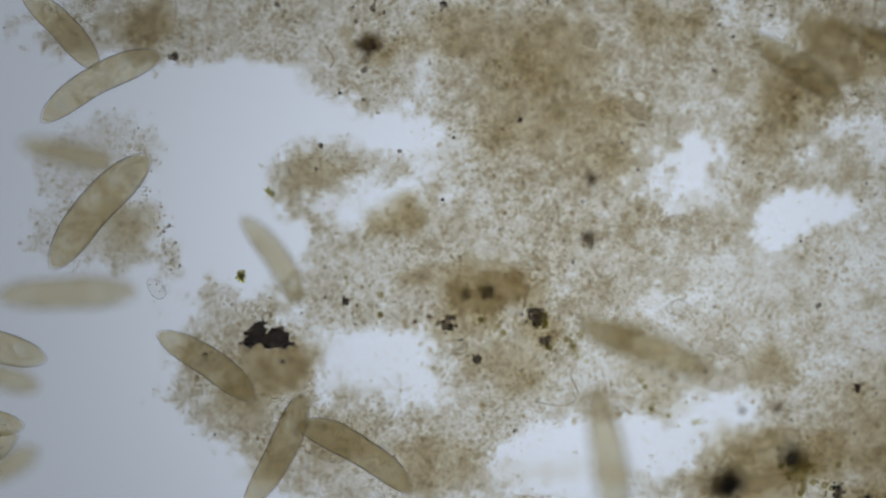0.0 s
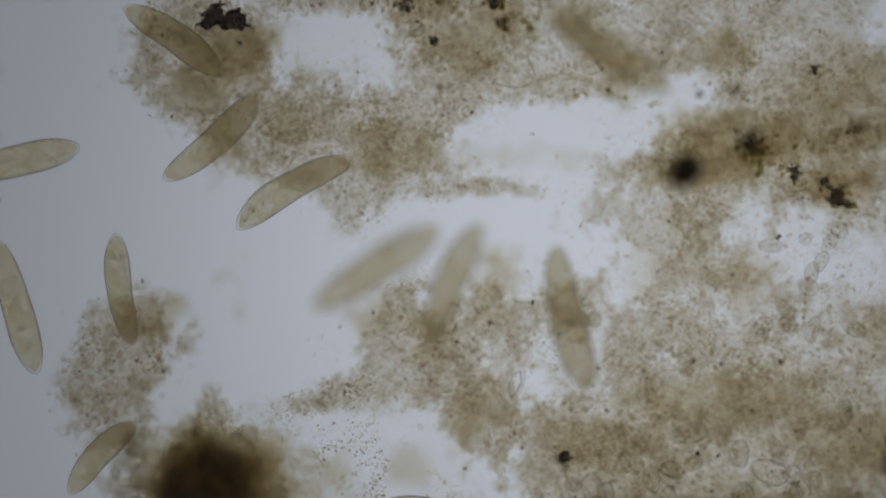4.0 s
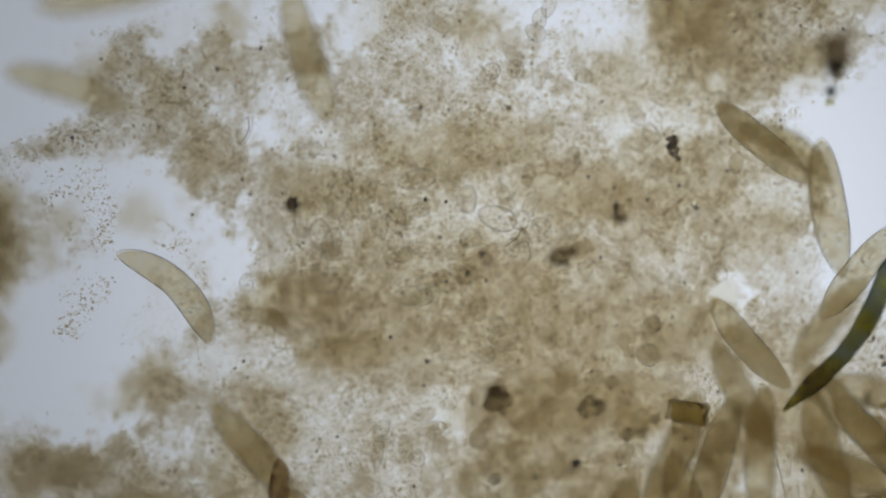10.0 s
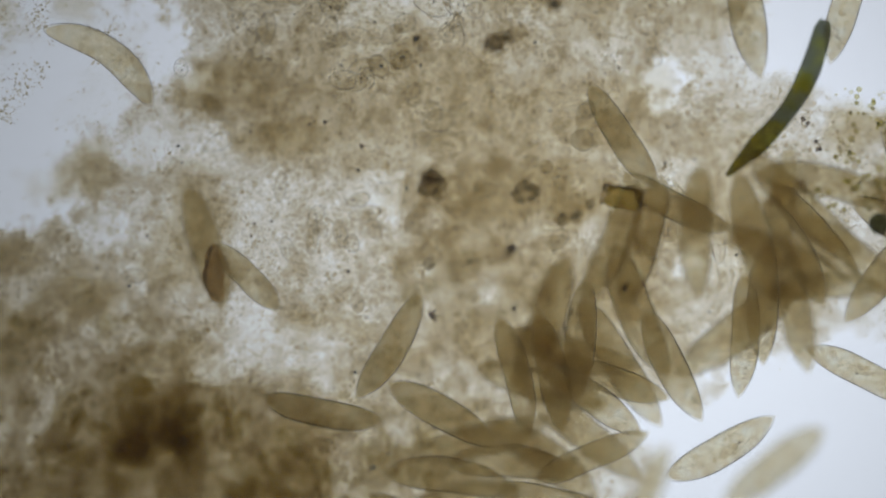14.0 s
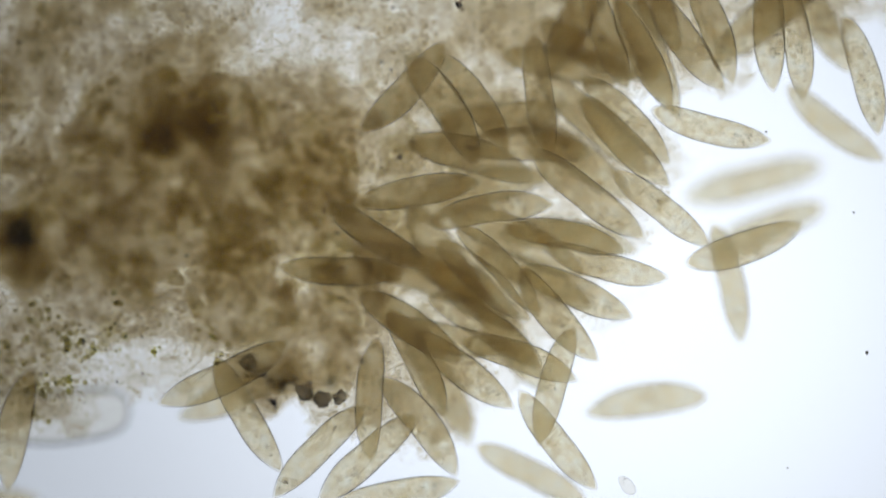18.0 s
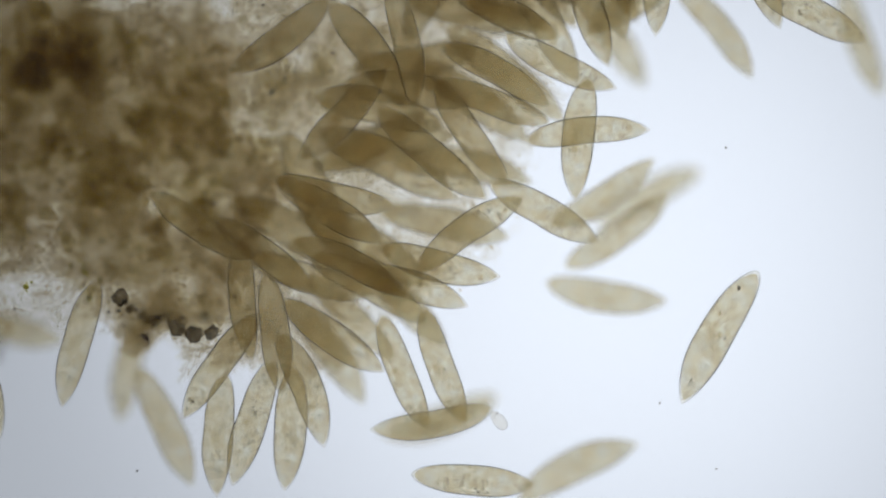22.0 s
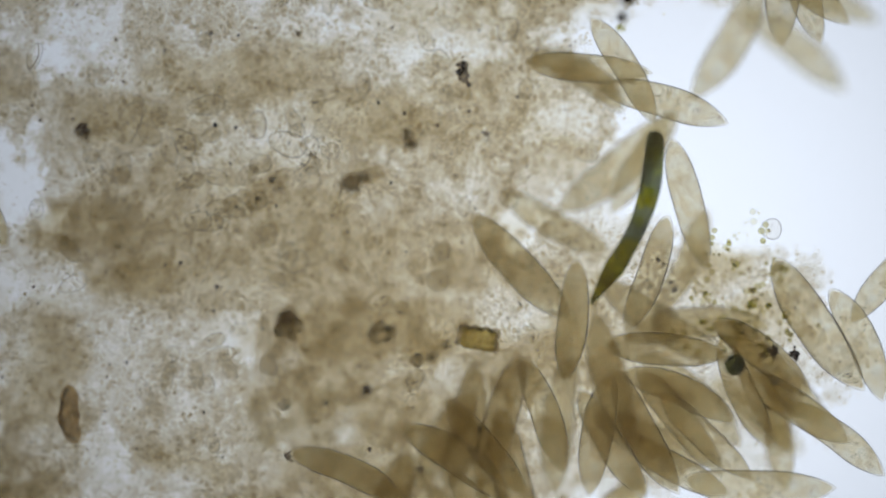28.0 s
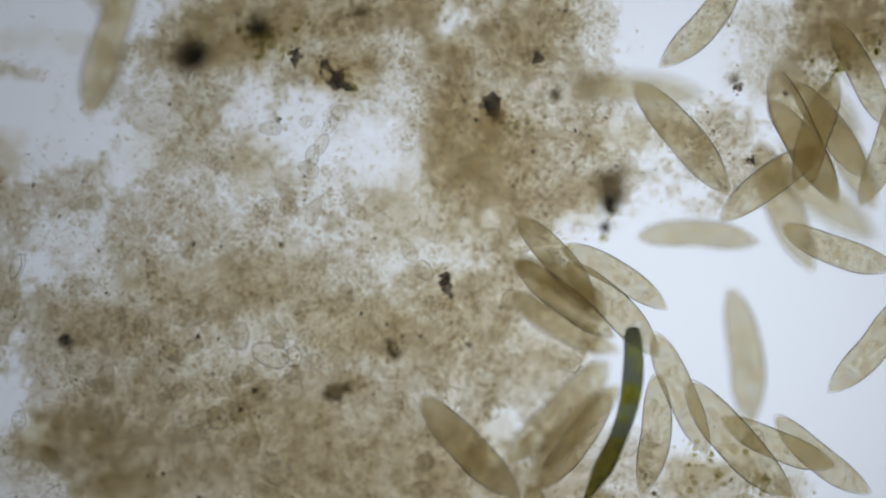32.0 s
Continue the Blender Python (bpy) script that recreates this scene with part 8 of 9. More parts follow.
    swim(88, -0.058, [(0, 0.645, -2.821, -60), (17.15, 0.645, -2.821, -60), (18, 0.623, -2.188, -60), (19, 0.632, -2.209, -58), (20, 0.690, -2.218, -59), (21, 0.700, -2.231, -63), (22, 0.647, -2.237, -53), (23, 0.645, -2.231, -65), (32, 0.645, -2.231, -65)])
    swim(89, 0.001, [(0, 0.774, -2.653, -48), (17.15, 0.774, -2.653, -48), (18, 0.729, -1.979, -48), (19, 0.689, -2.058, -17), (20, 0.610, -2.066, 16), (21, 0.651, -2.070, -12), (22, 0.690, -2.087, -27), (23, 0.623, -2.051, -20), (24, 0.744, -2.067, -22), (32, 0.744, -2.067, -22)])
    swim(90, -0.008, [(0, 0.657, -2.695, -147), (18.15, 0.657, -2.695, -147), (19, 0.618, -1.851, -147), (20, 0.631, -1.826, -159), (21, 0.568, -1.986, -166), (22, 0.834, -2.365, -170), (22.85, 0.873, -2.848, -170), (32, 0.873, -2.848, -170)])
    swim(91, -0.092, [(0, 0.896, -2.816, -4), (18.15, 0.896, -2.816, -4), (19, 0.854, -2.102, -4), (20, 1.176, -1.926, 0), (21, 1.491, -1.608, -30), (22, 1.600, -1.682, -71), (23, 1.429, -1.716, -66), (23.85, 2.030, -1.758, -66), (32, 2.030, -1.758, -66)])
    swim(92, -0.104, [(0, 0.894, -2.821, 17), (18.15, 0.894, -2.821, 17), (19, 0.924, -2.233, 17), (20, 0.919, -2.201, -13), (21, 0.894, -2.127, -43), (21.5, 0.872, -2.244, -102), (22, 0.849, -2.362, -161), (22.5, 0.565, -2.359, -222), (23, 0.280, -2.357, -284), (32, 0.280, -2.357, -284)])
    swim(93, -0.098, [(0, 0.892, -2.816, 41), (18.15, 0.892, -2.816, 41), (19, 0.911, -2.344, 41), (20, 1.096, -2.234, 1), (21, 0.941, -2.285, 11), (22, 1.154, -1.677, -54), (23, 1.040, -1.794, -59), (23.85, 2.083, -1.810, -59), (32, 2.083, -1.810, -59)])
    swim(94, -0.008, [(0, 0.181, -2.749, 45), (18.15, 0.181, -2.749, 45), (19, 0.156, -2.320, 45), (20, 0.071, -2.260, -17), (21, 0.022, -2.278, -65), (32, 0.022, -2.278, -65)])
    swim(95, -0.103, [(0, 0.105, -2.805, -156), (18.15, 0.105, -2.805, -156), (19, 0.156, -2.336, -156), (20, 0.206, -2.156, -153), (21, 0.227, -2.149, -151), (21.85, 0.266, -2.751, -151), (32, 0.266, -2.751, -151)])
    swim(96, -0.094, [(0, -0.206, -2.396, 0), (20, -0.206, -2.396, 0), (21, 0.168, -2.288, -41), (22, 0.069, -2.198, -15), (23, 0.175, -2.261, -51), (32, 0.175, -2.261, -51)])
    swim(97, -0.047, [(0, 2.031, -1.733, -72), (19.15, 2.031, -1.733, -72), (20, 1.371, -1.720, -72), (21, 1.370, -1.612, -85), (22, 1.340, -1.665, -51), (23, 1.337, -1.539, -82), (24, 1.298, -1.573, -55), (25, 1.327, -1.609, -67), (25.5, 1.332, -1.595, -65), (28, 1.356, -1.175, -117), (29, 1.364, -1.172, -121), (30, 1.370, -1.176, -122), (31, 1.377, -1.165, -126), (31.5, 1.396, -0.956, -64), (32, 1.416, -0.748, -3)])
    swim(98, -0.090, [(0, 0.393, -2.799, -72), (20.15, 0.393, -2.799, -72), (21, 0.346, -2.387, -72), (22, 0.294, -2.259, -103), (22.85, 0.238, -2.731, -103), (32, 0.238, -2.731, -103)])
    swim(99, -0.006, [(0, 1.182, -2.807, -140), (20.15, 1.182, -2.807, -140), (21, 1.159, -2.206, -140), (22, 1.339, -2.212, -120), (23, 1.160, -2.090, -122), (24, 1.419, -1.660, -58), (25, 1.454, -1.641, -39), (25.5, 1.484, -1.611, -28), (28, 1.491, -1.566, -3), (32, 1.491, -1.566, -3)])
    swim(100, -0.055, [(0, 1.527, -2.131, 58), (21, 1.527, -2.131, 58), (22, 1.167, -2.030, 35), (23, 1.152, -2.030, 3), (24, 1.147, -1.821, 42), (24.85, 1.941, -1.773, 42), (32, 1.941, -1.773, 42)])
    swim(101, -0.059, [(0, 1.136, -2.713, -57), (20.15, 1.136, -2.713, -57), (21, 1.095, -2.402, -57), (21.5, 1.093, -2.425, -16), (22, 1.091, -2.449, 25), (32, 1.091, -2.449, 25)])
    swim(102, -0.107, [(0, 2.008, -1.918, -152), (21.15, 2.008, -1.918, -152), (22, 1.217, -1.965, -152), (23, 1.269, -1.884, -77), (24, 1.193, -1.725, -145), (25, 1.245, -1.652, -117), (25.5, 1.254, -1.601, -109), (32, 1.254, -1.601, -109)])
    swim(103, -0.002, [(0, 2.058, -1.600, -27), (21.15, 2.058, -1.600, -27), (22, 1.505, -1.641, -27), (23, 1.554, -1.521, -62), (24, 1.569, -1.473, -55), (25, 1.522, -1.462, -49), (25.5, 1.527, -1.436, -46), (28, 1.558, -1.427, -33), (29, 1.472, -1.412, -18), (32, 1.472, -1.412, -18)])
    swim(104, 0.006, [(0, 2.093, -2.038, -138), (22.15, 2.093, -2.038, -138), (23, 1.539, -2.022, -138), (23.5, 1.565, -1.857, -95), (24, 1.591, -1.692, -51), (25, 1.655, -1.351, -81), (25.5, 1.638, -1.337, -100), (28, 1.668, -1.312, -65), (28.5, 1.584, -1.160, -9), (29, 1.500, -1.007, 47), (30, 1.423, -1.079, 39), (30.5, 1.553, -1.008, 111), (31, 1.683, -0.937, 184), (32, 1.715, -0.944, 231)])
    swim(105, -0.114, [(0, 0.867, -2.698, -9), (22.15, 0.867, -2.698, -9), (23, 0.908, -1.901, -9), (24, 1.115, -2.090, -38), (25, 1.029, -2.048, 17), (25.5, 0.888, -1.917, 0), (32, 0.888, -1.917, 0)])
    swim(106, 0.006, [(0, 2.100, -1.434, -54), (22.15, 2.100, -1.434, -54), (23, 1.452, -1.454, -54), (24, 1.476, -1.474, -50), (25, 1.363, -1.406, -50), (25.5, 1.360, -1.368, -45), (28, 1.349, -1.400, -23), (29, 1.326, -1.418, -4), (30, 1.338, -1.110, -84), (31, 1.340, -1.105, -81), (32, 1.331, -1.100, -97)])
    swim(107, -0.106, [(0, 2.087, -1.656, -59), (22.15, 2.087, -1.656, -59), (23, 1.345, -1.699, -59), (23.85, 2.059, -1.667, -59), (32, 2.059, -1.667, -59)])
    swim(108, -0.098, [(0, 2.103, -1.600, -2), (22.15, 2.103, -1.600, -2), (23, 1.456, -1.589, -2), (24, 1.551, -1.709, -10), (25, 1.435, -1.622, 6), (25.5, 1.499, -1.575, -6), (28, 1.491, -1.443, -40), (29, 1.628, -1.304, -29), (29.85, 2.097, -1.349, -29), (32, 2.097, -1.349, -29)])
    swim(109, -0.091, [(0, 0.993, -2.783, 11), (22.15, 0.993, -2.783, 11), (23, 0.968, -1.991, 11), (24, 0.962, -2.198, 63), (25, 0.986, -1.951, 10), (25.5, 1.019, -1.960, 7), (32, 1.019, -1.960, 7)])
    swim(110, -0.003, [(0, 1.946, -1.424, -36), (23.15, 1.946, -1.424, -36), (24, 0.977, -1.460, -36), (25, 0.978, -1.445, -35), (25.5, 1.026, -1.474, -38), (28, 0.958, -1.520, -34), (32, 0.958, -1.520, -34)])
    swim(111, -0.006, [(0, 2.014, -1.463, -11), (23.15, 2.014, -1.463, -11), (24, 1.083, -1.477, -11), (25, 1.103, -1.525, 23), (25.5, 1.110, -1.526, 27), (28, 1.325, -1.323, -5), (29, 1.327, -1.359, 6), (30, 1.319, -1.367, 3), (32, 1.319, -1.367, 3)])
    swim(112, 0.002, [(0, 2.058, -1.419, -92), (23.15, 2.058, -1.419, -92), (24, 1.297, -1.465, -92), (25, 1.315, -1.498, -85), (25.5, 1.313, -1.463, -87), (28, 1.286, -1.472, -63), (32, 1.286, -1.472, -63)])
    swim(113, 0.006, [(0, 1.954, -1.469, -72), (23.15, 1.954, -1.469, -72), (24, 1.396, -1.462, -72), (25, 1.411, -1.451, -53), (25.5, 1.424, -1.452, -45), (28, 1.394, -1.477, -43), (32, 1.394, -1.477, -43)])
    swim(114, -0.008, [(0, 1.975, -1.572, -7), (23.15, 1.975, -1.572, -7), (24, 1.462, -1.586, -7), (25, 1.454, -1.564, -4), (25.5, 1.412, -1.534, -29), (28, 1.339, -1.529, -29), (32, 1.339, -1.529, -29)])
    swim(115, -0.006, [(0, 1.491, -1.365, -35), (24, 1.491, -1.365, -35), (25, 1.484, -1.366, -30), (25.5, 1.482, -1.378, -15), (28, 1.498, -1.335, -38), (29, 1.508, -1.340, -37), (30, 1.479, -1.380, 0), (32, 1.479, -1.380, 0)])
    swim(116, 0.001, [(0, 1.545, -1.280, -47), (24, 1.545, -1.280, -47), (25, 1.512, -1.233, -49), (25.5, 1.546, -1.271, -54), (28, 1.591, -1.281, -56), (29, 1.576, -1.258, -60), (30, 1.592, -1.249, -54), (31, 1.523, -1.164, -51), (32, 1.482, -1.113, -48)])
    swim(117, -0.007, [(0, 1.644, -1.241, 169), (25, 1.644, -1.241, 169), (25.5, 1.617, -1.240, 193), (28, 1.723, -1.194, 226), (29, 1.696, -1.158, 281), (30, 1.644, -1.238, 316), (31, 1.633, -1.147, 345), (32, 1.630, -1.140, 321)])
    swim(118, -0.098, [(0, 2.102, -1.811, -44), (24.15, 2.102, -1.811, -44), (25, 1.065, -1.839, -44), (25.5, 1.109, -1.815, -40), (32, 1.109, -1.815, -40)])
    swim(119, -0.103, [(0, 2.094, -1.677, 0), (25, 2.094, -1.677, 0), (25.5, 1.348, -1.677, 0), (32, 1.348, -1.677, 0)])
    swim(120, -0.007, [(0, 1.934, -1.294, -94), (25, 1.934, -1.294, -94), (25.5, 1.167, -1.306, -94), (28, 1.158, -1.273, -96), (29, 1.142, -1.337, -82), (30, 1.138, -1.291, -79), (32, 1.138, -1.291, -79)])
    swim(121, 0.001, [(0, 1.995, -0.792, -59), (27.15, 1.995, -0.792, -59), (28, 1.253, -0.828, -59), (29, 1.269, -0.830, -75), (30, 1.257, -0.823, -61), (31, 1.206, -0.875, -39), (32, 1.266, -0.818, -31)])
    swim(122, 0.001, [(0, 2.052, -0.878, -16), (27.15, 2.052, -0.878, -16), (28, 1.321, -0.886, -16), (29, 1.318, -0.894, -18), (30, 1.292, -0.898, -25), (31, 1.307, -0.871, -48), (32, 1.262, -0.876, -45)])
    swim(123, -0.008, [(0, 2.018, -1.105, -75), (27.15, 2.018, -1.105, -75), (28, 1.365, -1.065, -75), (29, 1.358, -1.053, -69), (30, 1.380, -1.025, -71), (31, 1.391, -1.029, -82), (32, 1.382, -1.028, -66)])
    swim(124, -0.000, [(0, 1.538, -0.660, -97), (28, 1.538, -0.660, -97), (29, 1.528, -0.674, -95), (30, 1.520, -0.661, -67), (31, 1.591, -0.548, -56), (32, 1.595, -0.569, -64)])
    swim(125, -0.006, [(0, 1.567, -0.676, -75), (28, 1.567, -0.676, -75), (29, 1.569, -0.728, -81), (30, 1.701, -0.732, -76), (30.5, 1.732, -0.769, -125), (31, 1.763, -0.805, -175), (32, 1.536, -0.655, -144)])
    swim(126, -0.105, [(0, 1.559, -0.783, -38), (28, 1.559, -0.783, -38), (29, 1.608, -0.801, -41), (30, 1.580, -0.890, -45), (31, 1.586, -0.901, 12), (32, 1.638, -0.687, -31)])
    swim(127, -0.091, [(0, 1.609, -0.698, -19), (28, 1.609, -0.698, -19), (28.85, 2.011, -0.666, -19), (32, 2.011, -0.666, -19)])
    swim(128, -0.050, [(0, 2.026, -1.022, -140), (27.15, 2.026, -1.022, -140), (28, 1.238, -0.999, -140), (29, 1.200, -1.045, -141), (30, 1.173, -1.078, -141), (31, 1.183, -1.070, -140), (32, 1.164, -1.065, -136)])
    swim(129, -0.045, [(0, 2.066, -0.953, -122), (27.15, 2.066, -0.953, -122), (28, 1.285, -0.989, -122), (29, 1.207, -1.091, -144), (30, 1.207, -1.112, -127), (31, 1.207, -1.110, -131), (32, 1.195, -1.091, -135)])
    swim(130, -0.005, [(0, 1.963, -0.792, -32), (28.15, 1.963, -0.792, -32), (29, 1.203, -0.798, -32), (30, 1.221, -0.823, -37), (31, 1.195, -0.825, -46), (32, 1.165, -0.795, -50)])
    swim(131, 0.004, [(0, 1.563, -0.681, -36), (29, 1.563, -0.681, -36), (30, 1.655, -0.655, -54), (31, 1.692, -0.452, -57), (32, 1.700, -0.462, -62)])
    swim(132, -0.003, [(0, 1.590, -0.585, -54), (29, 1.590, -0.585, -54), (30, 1.594, -0.588, -54), (31, 1.640, -0.597, -51), (32, 1.602, -0.597, -56)])
    swim(133, -0.001, [(0, 1.751, -0.595, -139), (29, 1.751, -0.595, -139), (30, 1.691, -0.515, -71), (31, 1.688, -0.477, -62), (32, 1.648, -0.562, -53)])
    swim(134, -0.006, [(0, 1.940, -0.604, -49), (29.15, 1.940, -0.604, -49), (30, 1.422, -0.620, -49), (31, 1.444, -0.640, -49), (32, 1.386, -0.574, -50)])
    swim(135, -0.052, [(0, 2.098, -0.713, -56), (29.15, 2.098, -0.713, -56), (30, 1.598, -0.669, -56), (31, 1.539, -0.647, -43), (32, 1.568, -0.697, -67)])
    swim(136, -0.049, [(0, 2.014, -0.646, -62), (29.15, 2.014, -0.646, -62), (30, 1.670, -0.642, -62), (31, 1.665, -0.592, -57), (32, 1.670, -0.597, -57)])
    swim(137, -0.094, [(0, 1.945, -0.785, -119), (30.15, 1.945, -0.785, -119), (31, 1.456, -0.788, -119), (31.85, 2.025, -0.837, -119), (32, 2.025, -0.837, -119)])
    swim(138, -0.002, [(0, 1.668, -0.451, -126), (31, 1.668, -0.451, -126), (32, 1.739, -0.595, -109)])
    swim(139, -0.112, [(0, 1.313, -0.483, 3), (31, 1.313, -0.483, 3), (32, 1.308, -0.487, -4)])
    swim(140, -0.102, [(0, 2.025, -1.006, 50), (30.15, 2.025, -1.006, 50), (31, 1.669, -1.050, 50), (31.85, 1.922, -1.095, 50), (32, 1.922, -1.095, 50)])
    swim(141, -0.093, [(0, 2.015, -0.524, -38), (30.15, 2.015, -0.524, -38), (31, 1.652, -0.547, -38), (32, 1.631, -0.498, -40)])
    swim(142, 0.002, [(0, 1.420, -0.371, -131), (32, 1.420, -0.371, -131)])
    swim(143, 0.005, [(0, 2.079, -0.536, 72), (31.15, 2.079, -0.536, 72), (32, 1.622, -0.565, 72)])
    swim(144, -0.002, [(0, 2.044, -0.819, -20), (31.15, 2.044, -0.819, -20), (32, 1.661, -0.773, -20)])
    swim(145, -0.024, [(0, 1.010, -1.489, -70), (13, 1.003, -1.498, -68), (15, 1.037, -1.513, -68), (17, 0.981, -1.488, -65), (19, 1.012, -1.480, -76), (21, 1.012, -1.529, -61), (23, 1.052, -1.561, -73), (25, 1.075, -1.558, -80), (27.5, 1.055, -1.549, -77), (30, 1.062, -1.568, -68), (32, 1.039, -1.540, -75)])
    swim(146, -0.023, [(0, 0.974, -1.606, -56), (13, 0.979, -1.593, -65), (15, 0.998, -1.600, -50), (17, 1.002, -1.585, -68), (19, 0.981, -1.590, -66), (21, 0.995, -1.609, -54), (23, 1.057, -1.666, -74), (25, 1.054, -1.645, -69), (27.5, 1.057, -1.662, -60), (30, 1.078, -1.641, -55), (32, 1.057, -1.657, -59)])
    swim(147, -0.042, [(0, 0.902, -1.584, -27), (13, 0.918, -1.576, -12), (15, 0.897, -1.588, -22), (17, 0.894, -1.616, -30), (19, 0.916, -1.570, -18), (21, 0.909, -1.585, -36), (23, 0.982, -1.637, -29), (25, 0.998, -1.646, -28), (27.5, 0.993, -1.649, -41), (30, 0.967, -1.639, -29), (32, 0.986, -1.634, -44)])
    swim(148, -0.037, [(0, 0.861, -1.625, -15), (13, 0.850, -1.639, -8), (15, 0.856, -1.634, -24), (17, 0.855, -1.607, -15), (19, 0.849, -1.627, -6), (21, 0.866, -1.622, -12), (23, 0.931, -1.662, -12), (25, 0.912, -1.678, -12), (27.5, 0.938, -1.667, -14), (30, 0.935, -1.658, -11), (32, 0.925, -1.675, -5)])
    swim(149, -0.037, [(0, 0.923, -1.736, -39), (13, 0.919, -1.718, -36), (15, 0.929, -1.724, -43), (17, 0.905, -1.707, -47), (19, 0.891, -1.732, -37), (21, 0.926, -1.719, -41), (23, 0.988, -1.773, -37), (25, 0.966, -1.754, -40), (27.5, 0.990, -1.745, -44), (30, 1.002, -1.769, -27), (32, 0.981, -1.765, -30)])
    swim(150, -0.040, [(0, 0.715, -1.718, 11), (13, 0.744, -1.732, 14), (15, 0.763, -1.722, 11), (17, 0.734, -1.718, 5), (19, 0.740, -1.703, 11), (21, 0.789, -1.719, 12), (23, 0.816, -1.730, 8), (25, 0.826, -1.754, 10), (27.5, 0.830, -1.745, 8), (30, 0.825, -1.740, 12), (32, 0.820, -1.737, 6)])
    swim(151, -0.044, [(0, 0.850, -1.780, -37), (13, 0.858, -1.778, -35), (15, 0.855, -1.757, -39), (17, 0.864, -1.773, -39), (19, 0.862, -1.791, -30), (21, 0.867, -1.794, -35), (23, 0.936, -1.794, -31), (25, 0.935, -1.820, -33), (27.5, 0.941, -1.820, -31), (30, 0.940, -1.820, -34), (32, 0.922, -1.819, -34)])
    swim(152, -0.018, [(0, 0.688, -1.790, -9), (13, 0.689, -1.797, -15), (15, 0.689, -1.803, -2), (17, 0.664, -1.797, -10), (19, 0.699, -1.770, -20), (21, 0.720, -1.806, -19), (23, 0.766, -1.813, -10), (25, 0.781, -1.827, -21), (27.5, 0.776, -1.821, -12), (30, 0.758, -1.816, -24), (32, 0.790, -1.822, -7)])
    swim(153, -0.047, [(0, 0.688, -1.835, 15), (13, 0.674, -1.856, 21), (15, 0.705, -1.851, 12), (17, 0.686, -1.841, 15), (19, 0.685, -1.851, 17), (21, 0.703, -1.872, 9), (23, 0.776, -1.876, 17), (25, 0.777, -1.867, -3), (27.5, 0.781, -1.887, 18), (30, 0.791, -1.854, 13), (32, 0.763, -1.883, 12)])
    swim(154, -0.046, [(0, 0.821, -1.917, -5), (13, 0.851, -1.890, -6), (15, 0.863, -1.902, -5), (17, 0.837, -1.927, -11), (19, 0.865, -1.919, -2), (21, 0.865, -1.907, -8), (23, 0.926, -1.921, -8), (25, 0.942, -1.902, -13), (27.5, 0.955, -1.889, 6), (30, 0.920, -1.910, -20), (32, 0.941, -1.905, -15)])
    swim(155, -0.041, [(0, 0.817, -1.968, -28), (13, 0.822, -1.971, -26), (15, 0.814, -1.987, -24), (17, 0.791, -2.003, -17), (19, 0.790, -1.987, -34), (21, 0.817, -2.007, -14), (23, 0.883, -2.019, -11), (25, 0.879, -2.025, -15), (27.5, 0.902, -2.016, -22), (30, 0.899, -2.022, -9), (32, 0.905, -2.004, -15)])
    swim(156, -0.038, [(0, 0.675, -2.030, -23), (13, 0.676, -2.034, -36), (15, 0.681, -2.033, -14), (17, 0.664, -2.010, -36), (19, 0.665, -2.009, -32), (21, 0.698, -2.035, -28), (23, 0.730, -2.063, -31), (25, 0.753, -2.055, -23), (27.5, 0.765, -2.065, -16), (30, 0.771, -2.083, -23), (32, 0.752, -2.074, -29)])
    swim(157, -0.047, [(0, 0.747, -2.135, -51), (13, 0.730, -2.086, -48), (15, 0.734, -2.098, -54), (17, 0.757, -2.117, -48), (19, 0.729, -2.098, -60), (21, 0.769, -2.134, -47), (23, 0.786, -2.154, -46), (25, 0.817, -2.161, -44), (27.5, 0.822, -2.169, -54), (30, 0.795, -2.157, -50), (32, 0.823, -2.164, -53)])
    swim(158, -0.018, [(0, 0.686, -2.117, -22), (13, 0.700, -2.100, -39), (15, 0.714, -2.098, -32), (17, 0.712, -2.089, -40), (19, 0.696, -2.081, -25), (21, 0.708, -2.106, -28), (23, 0.743, -2.145, -30), (25, 0.761, -2.161, -24), (27.5, 0.766, -2.132, -38), (30, 0.763, -2.141, -29), (32, 0.773, -2.133, -22)])
    swim(159, -0.047, [(0, 0.570, -2.015, -24), (13, 0.588, -1.998, -19), (15, 0.577, -1.988, -22), (17, 0.591, -1.991, -17), (19, 0.588, -1.986, -23), (21, 0.585, -2.020, -29), (23, 0.622, -2.046, -30), (25, 0.623, -2.061, -29), (27.5, 0.644, -2.087, -17), (30, 0.622, -2.081, -20), (32, 0.628, -2.085, -20)])
    swim(160, -0.039, [(0, 1.358, -1.286, -12), (13, 1.358, -1.283, -19), (15, 1.365, -1.278, -7), (17, 1.386, -1.274, -13), (19, 1.385, -1.287, -7), (21, 1.403, -1.299, -6), (23, 1.404, -1.278, -5), (25, 1.386, -1.288, -9), (27.5, 1.380, -1.281, 5), (30, 1.393, -1.296, -5), (32, 1.382, -1.292, -15)])
    swim(161, -0.042, [(0, 1.313, -1.292, -33), (13, 1.295, -1.319, -44), (15, 1.339, -1.312, -38), (17, 1.312, -1.295, -33), (19, 1.319, -1.317, -55), (21, 1.318, -1.298, -29), (23, 1.314, -1.309, -34), (25, 1.297, -1.314, -42), (27.5, 1.319, -1.276, -32), (30, 1.329, -1.299, -35), (32, 1.310, -1.305, -51)])
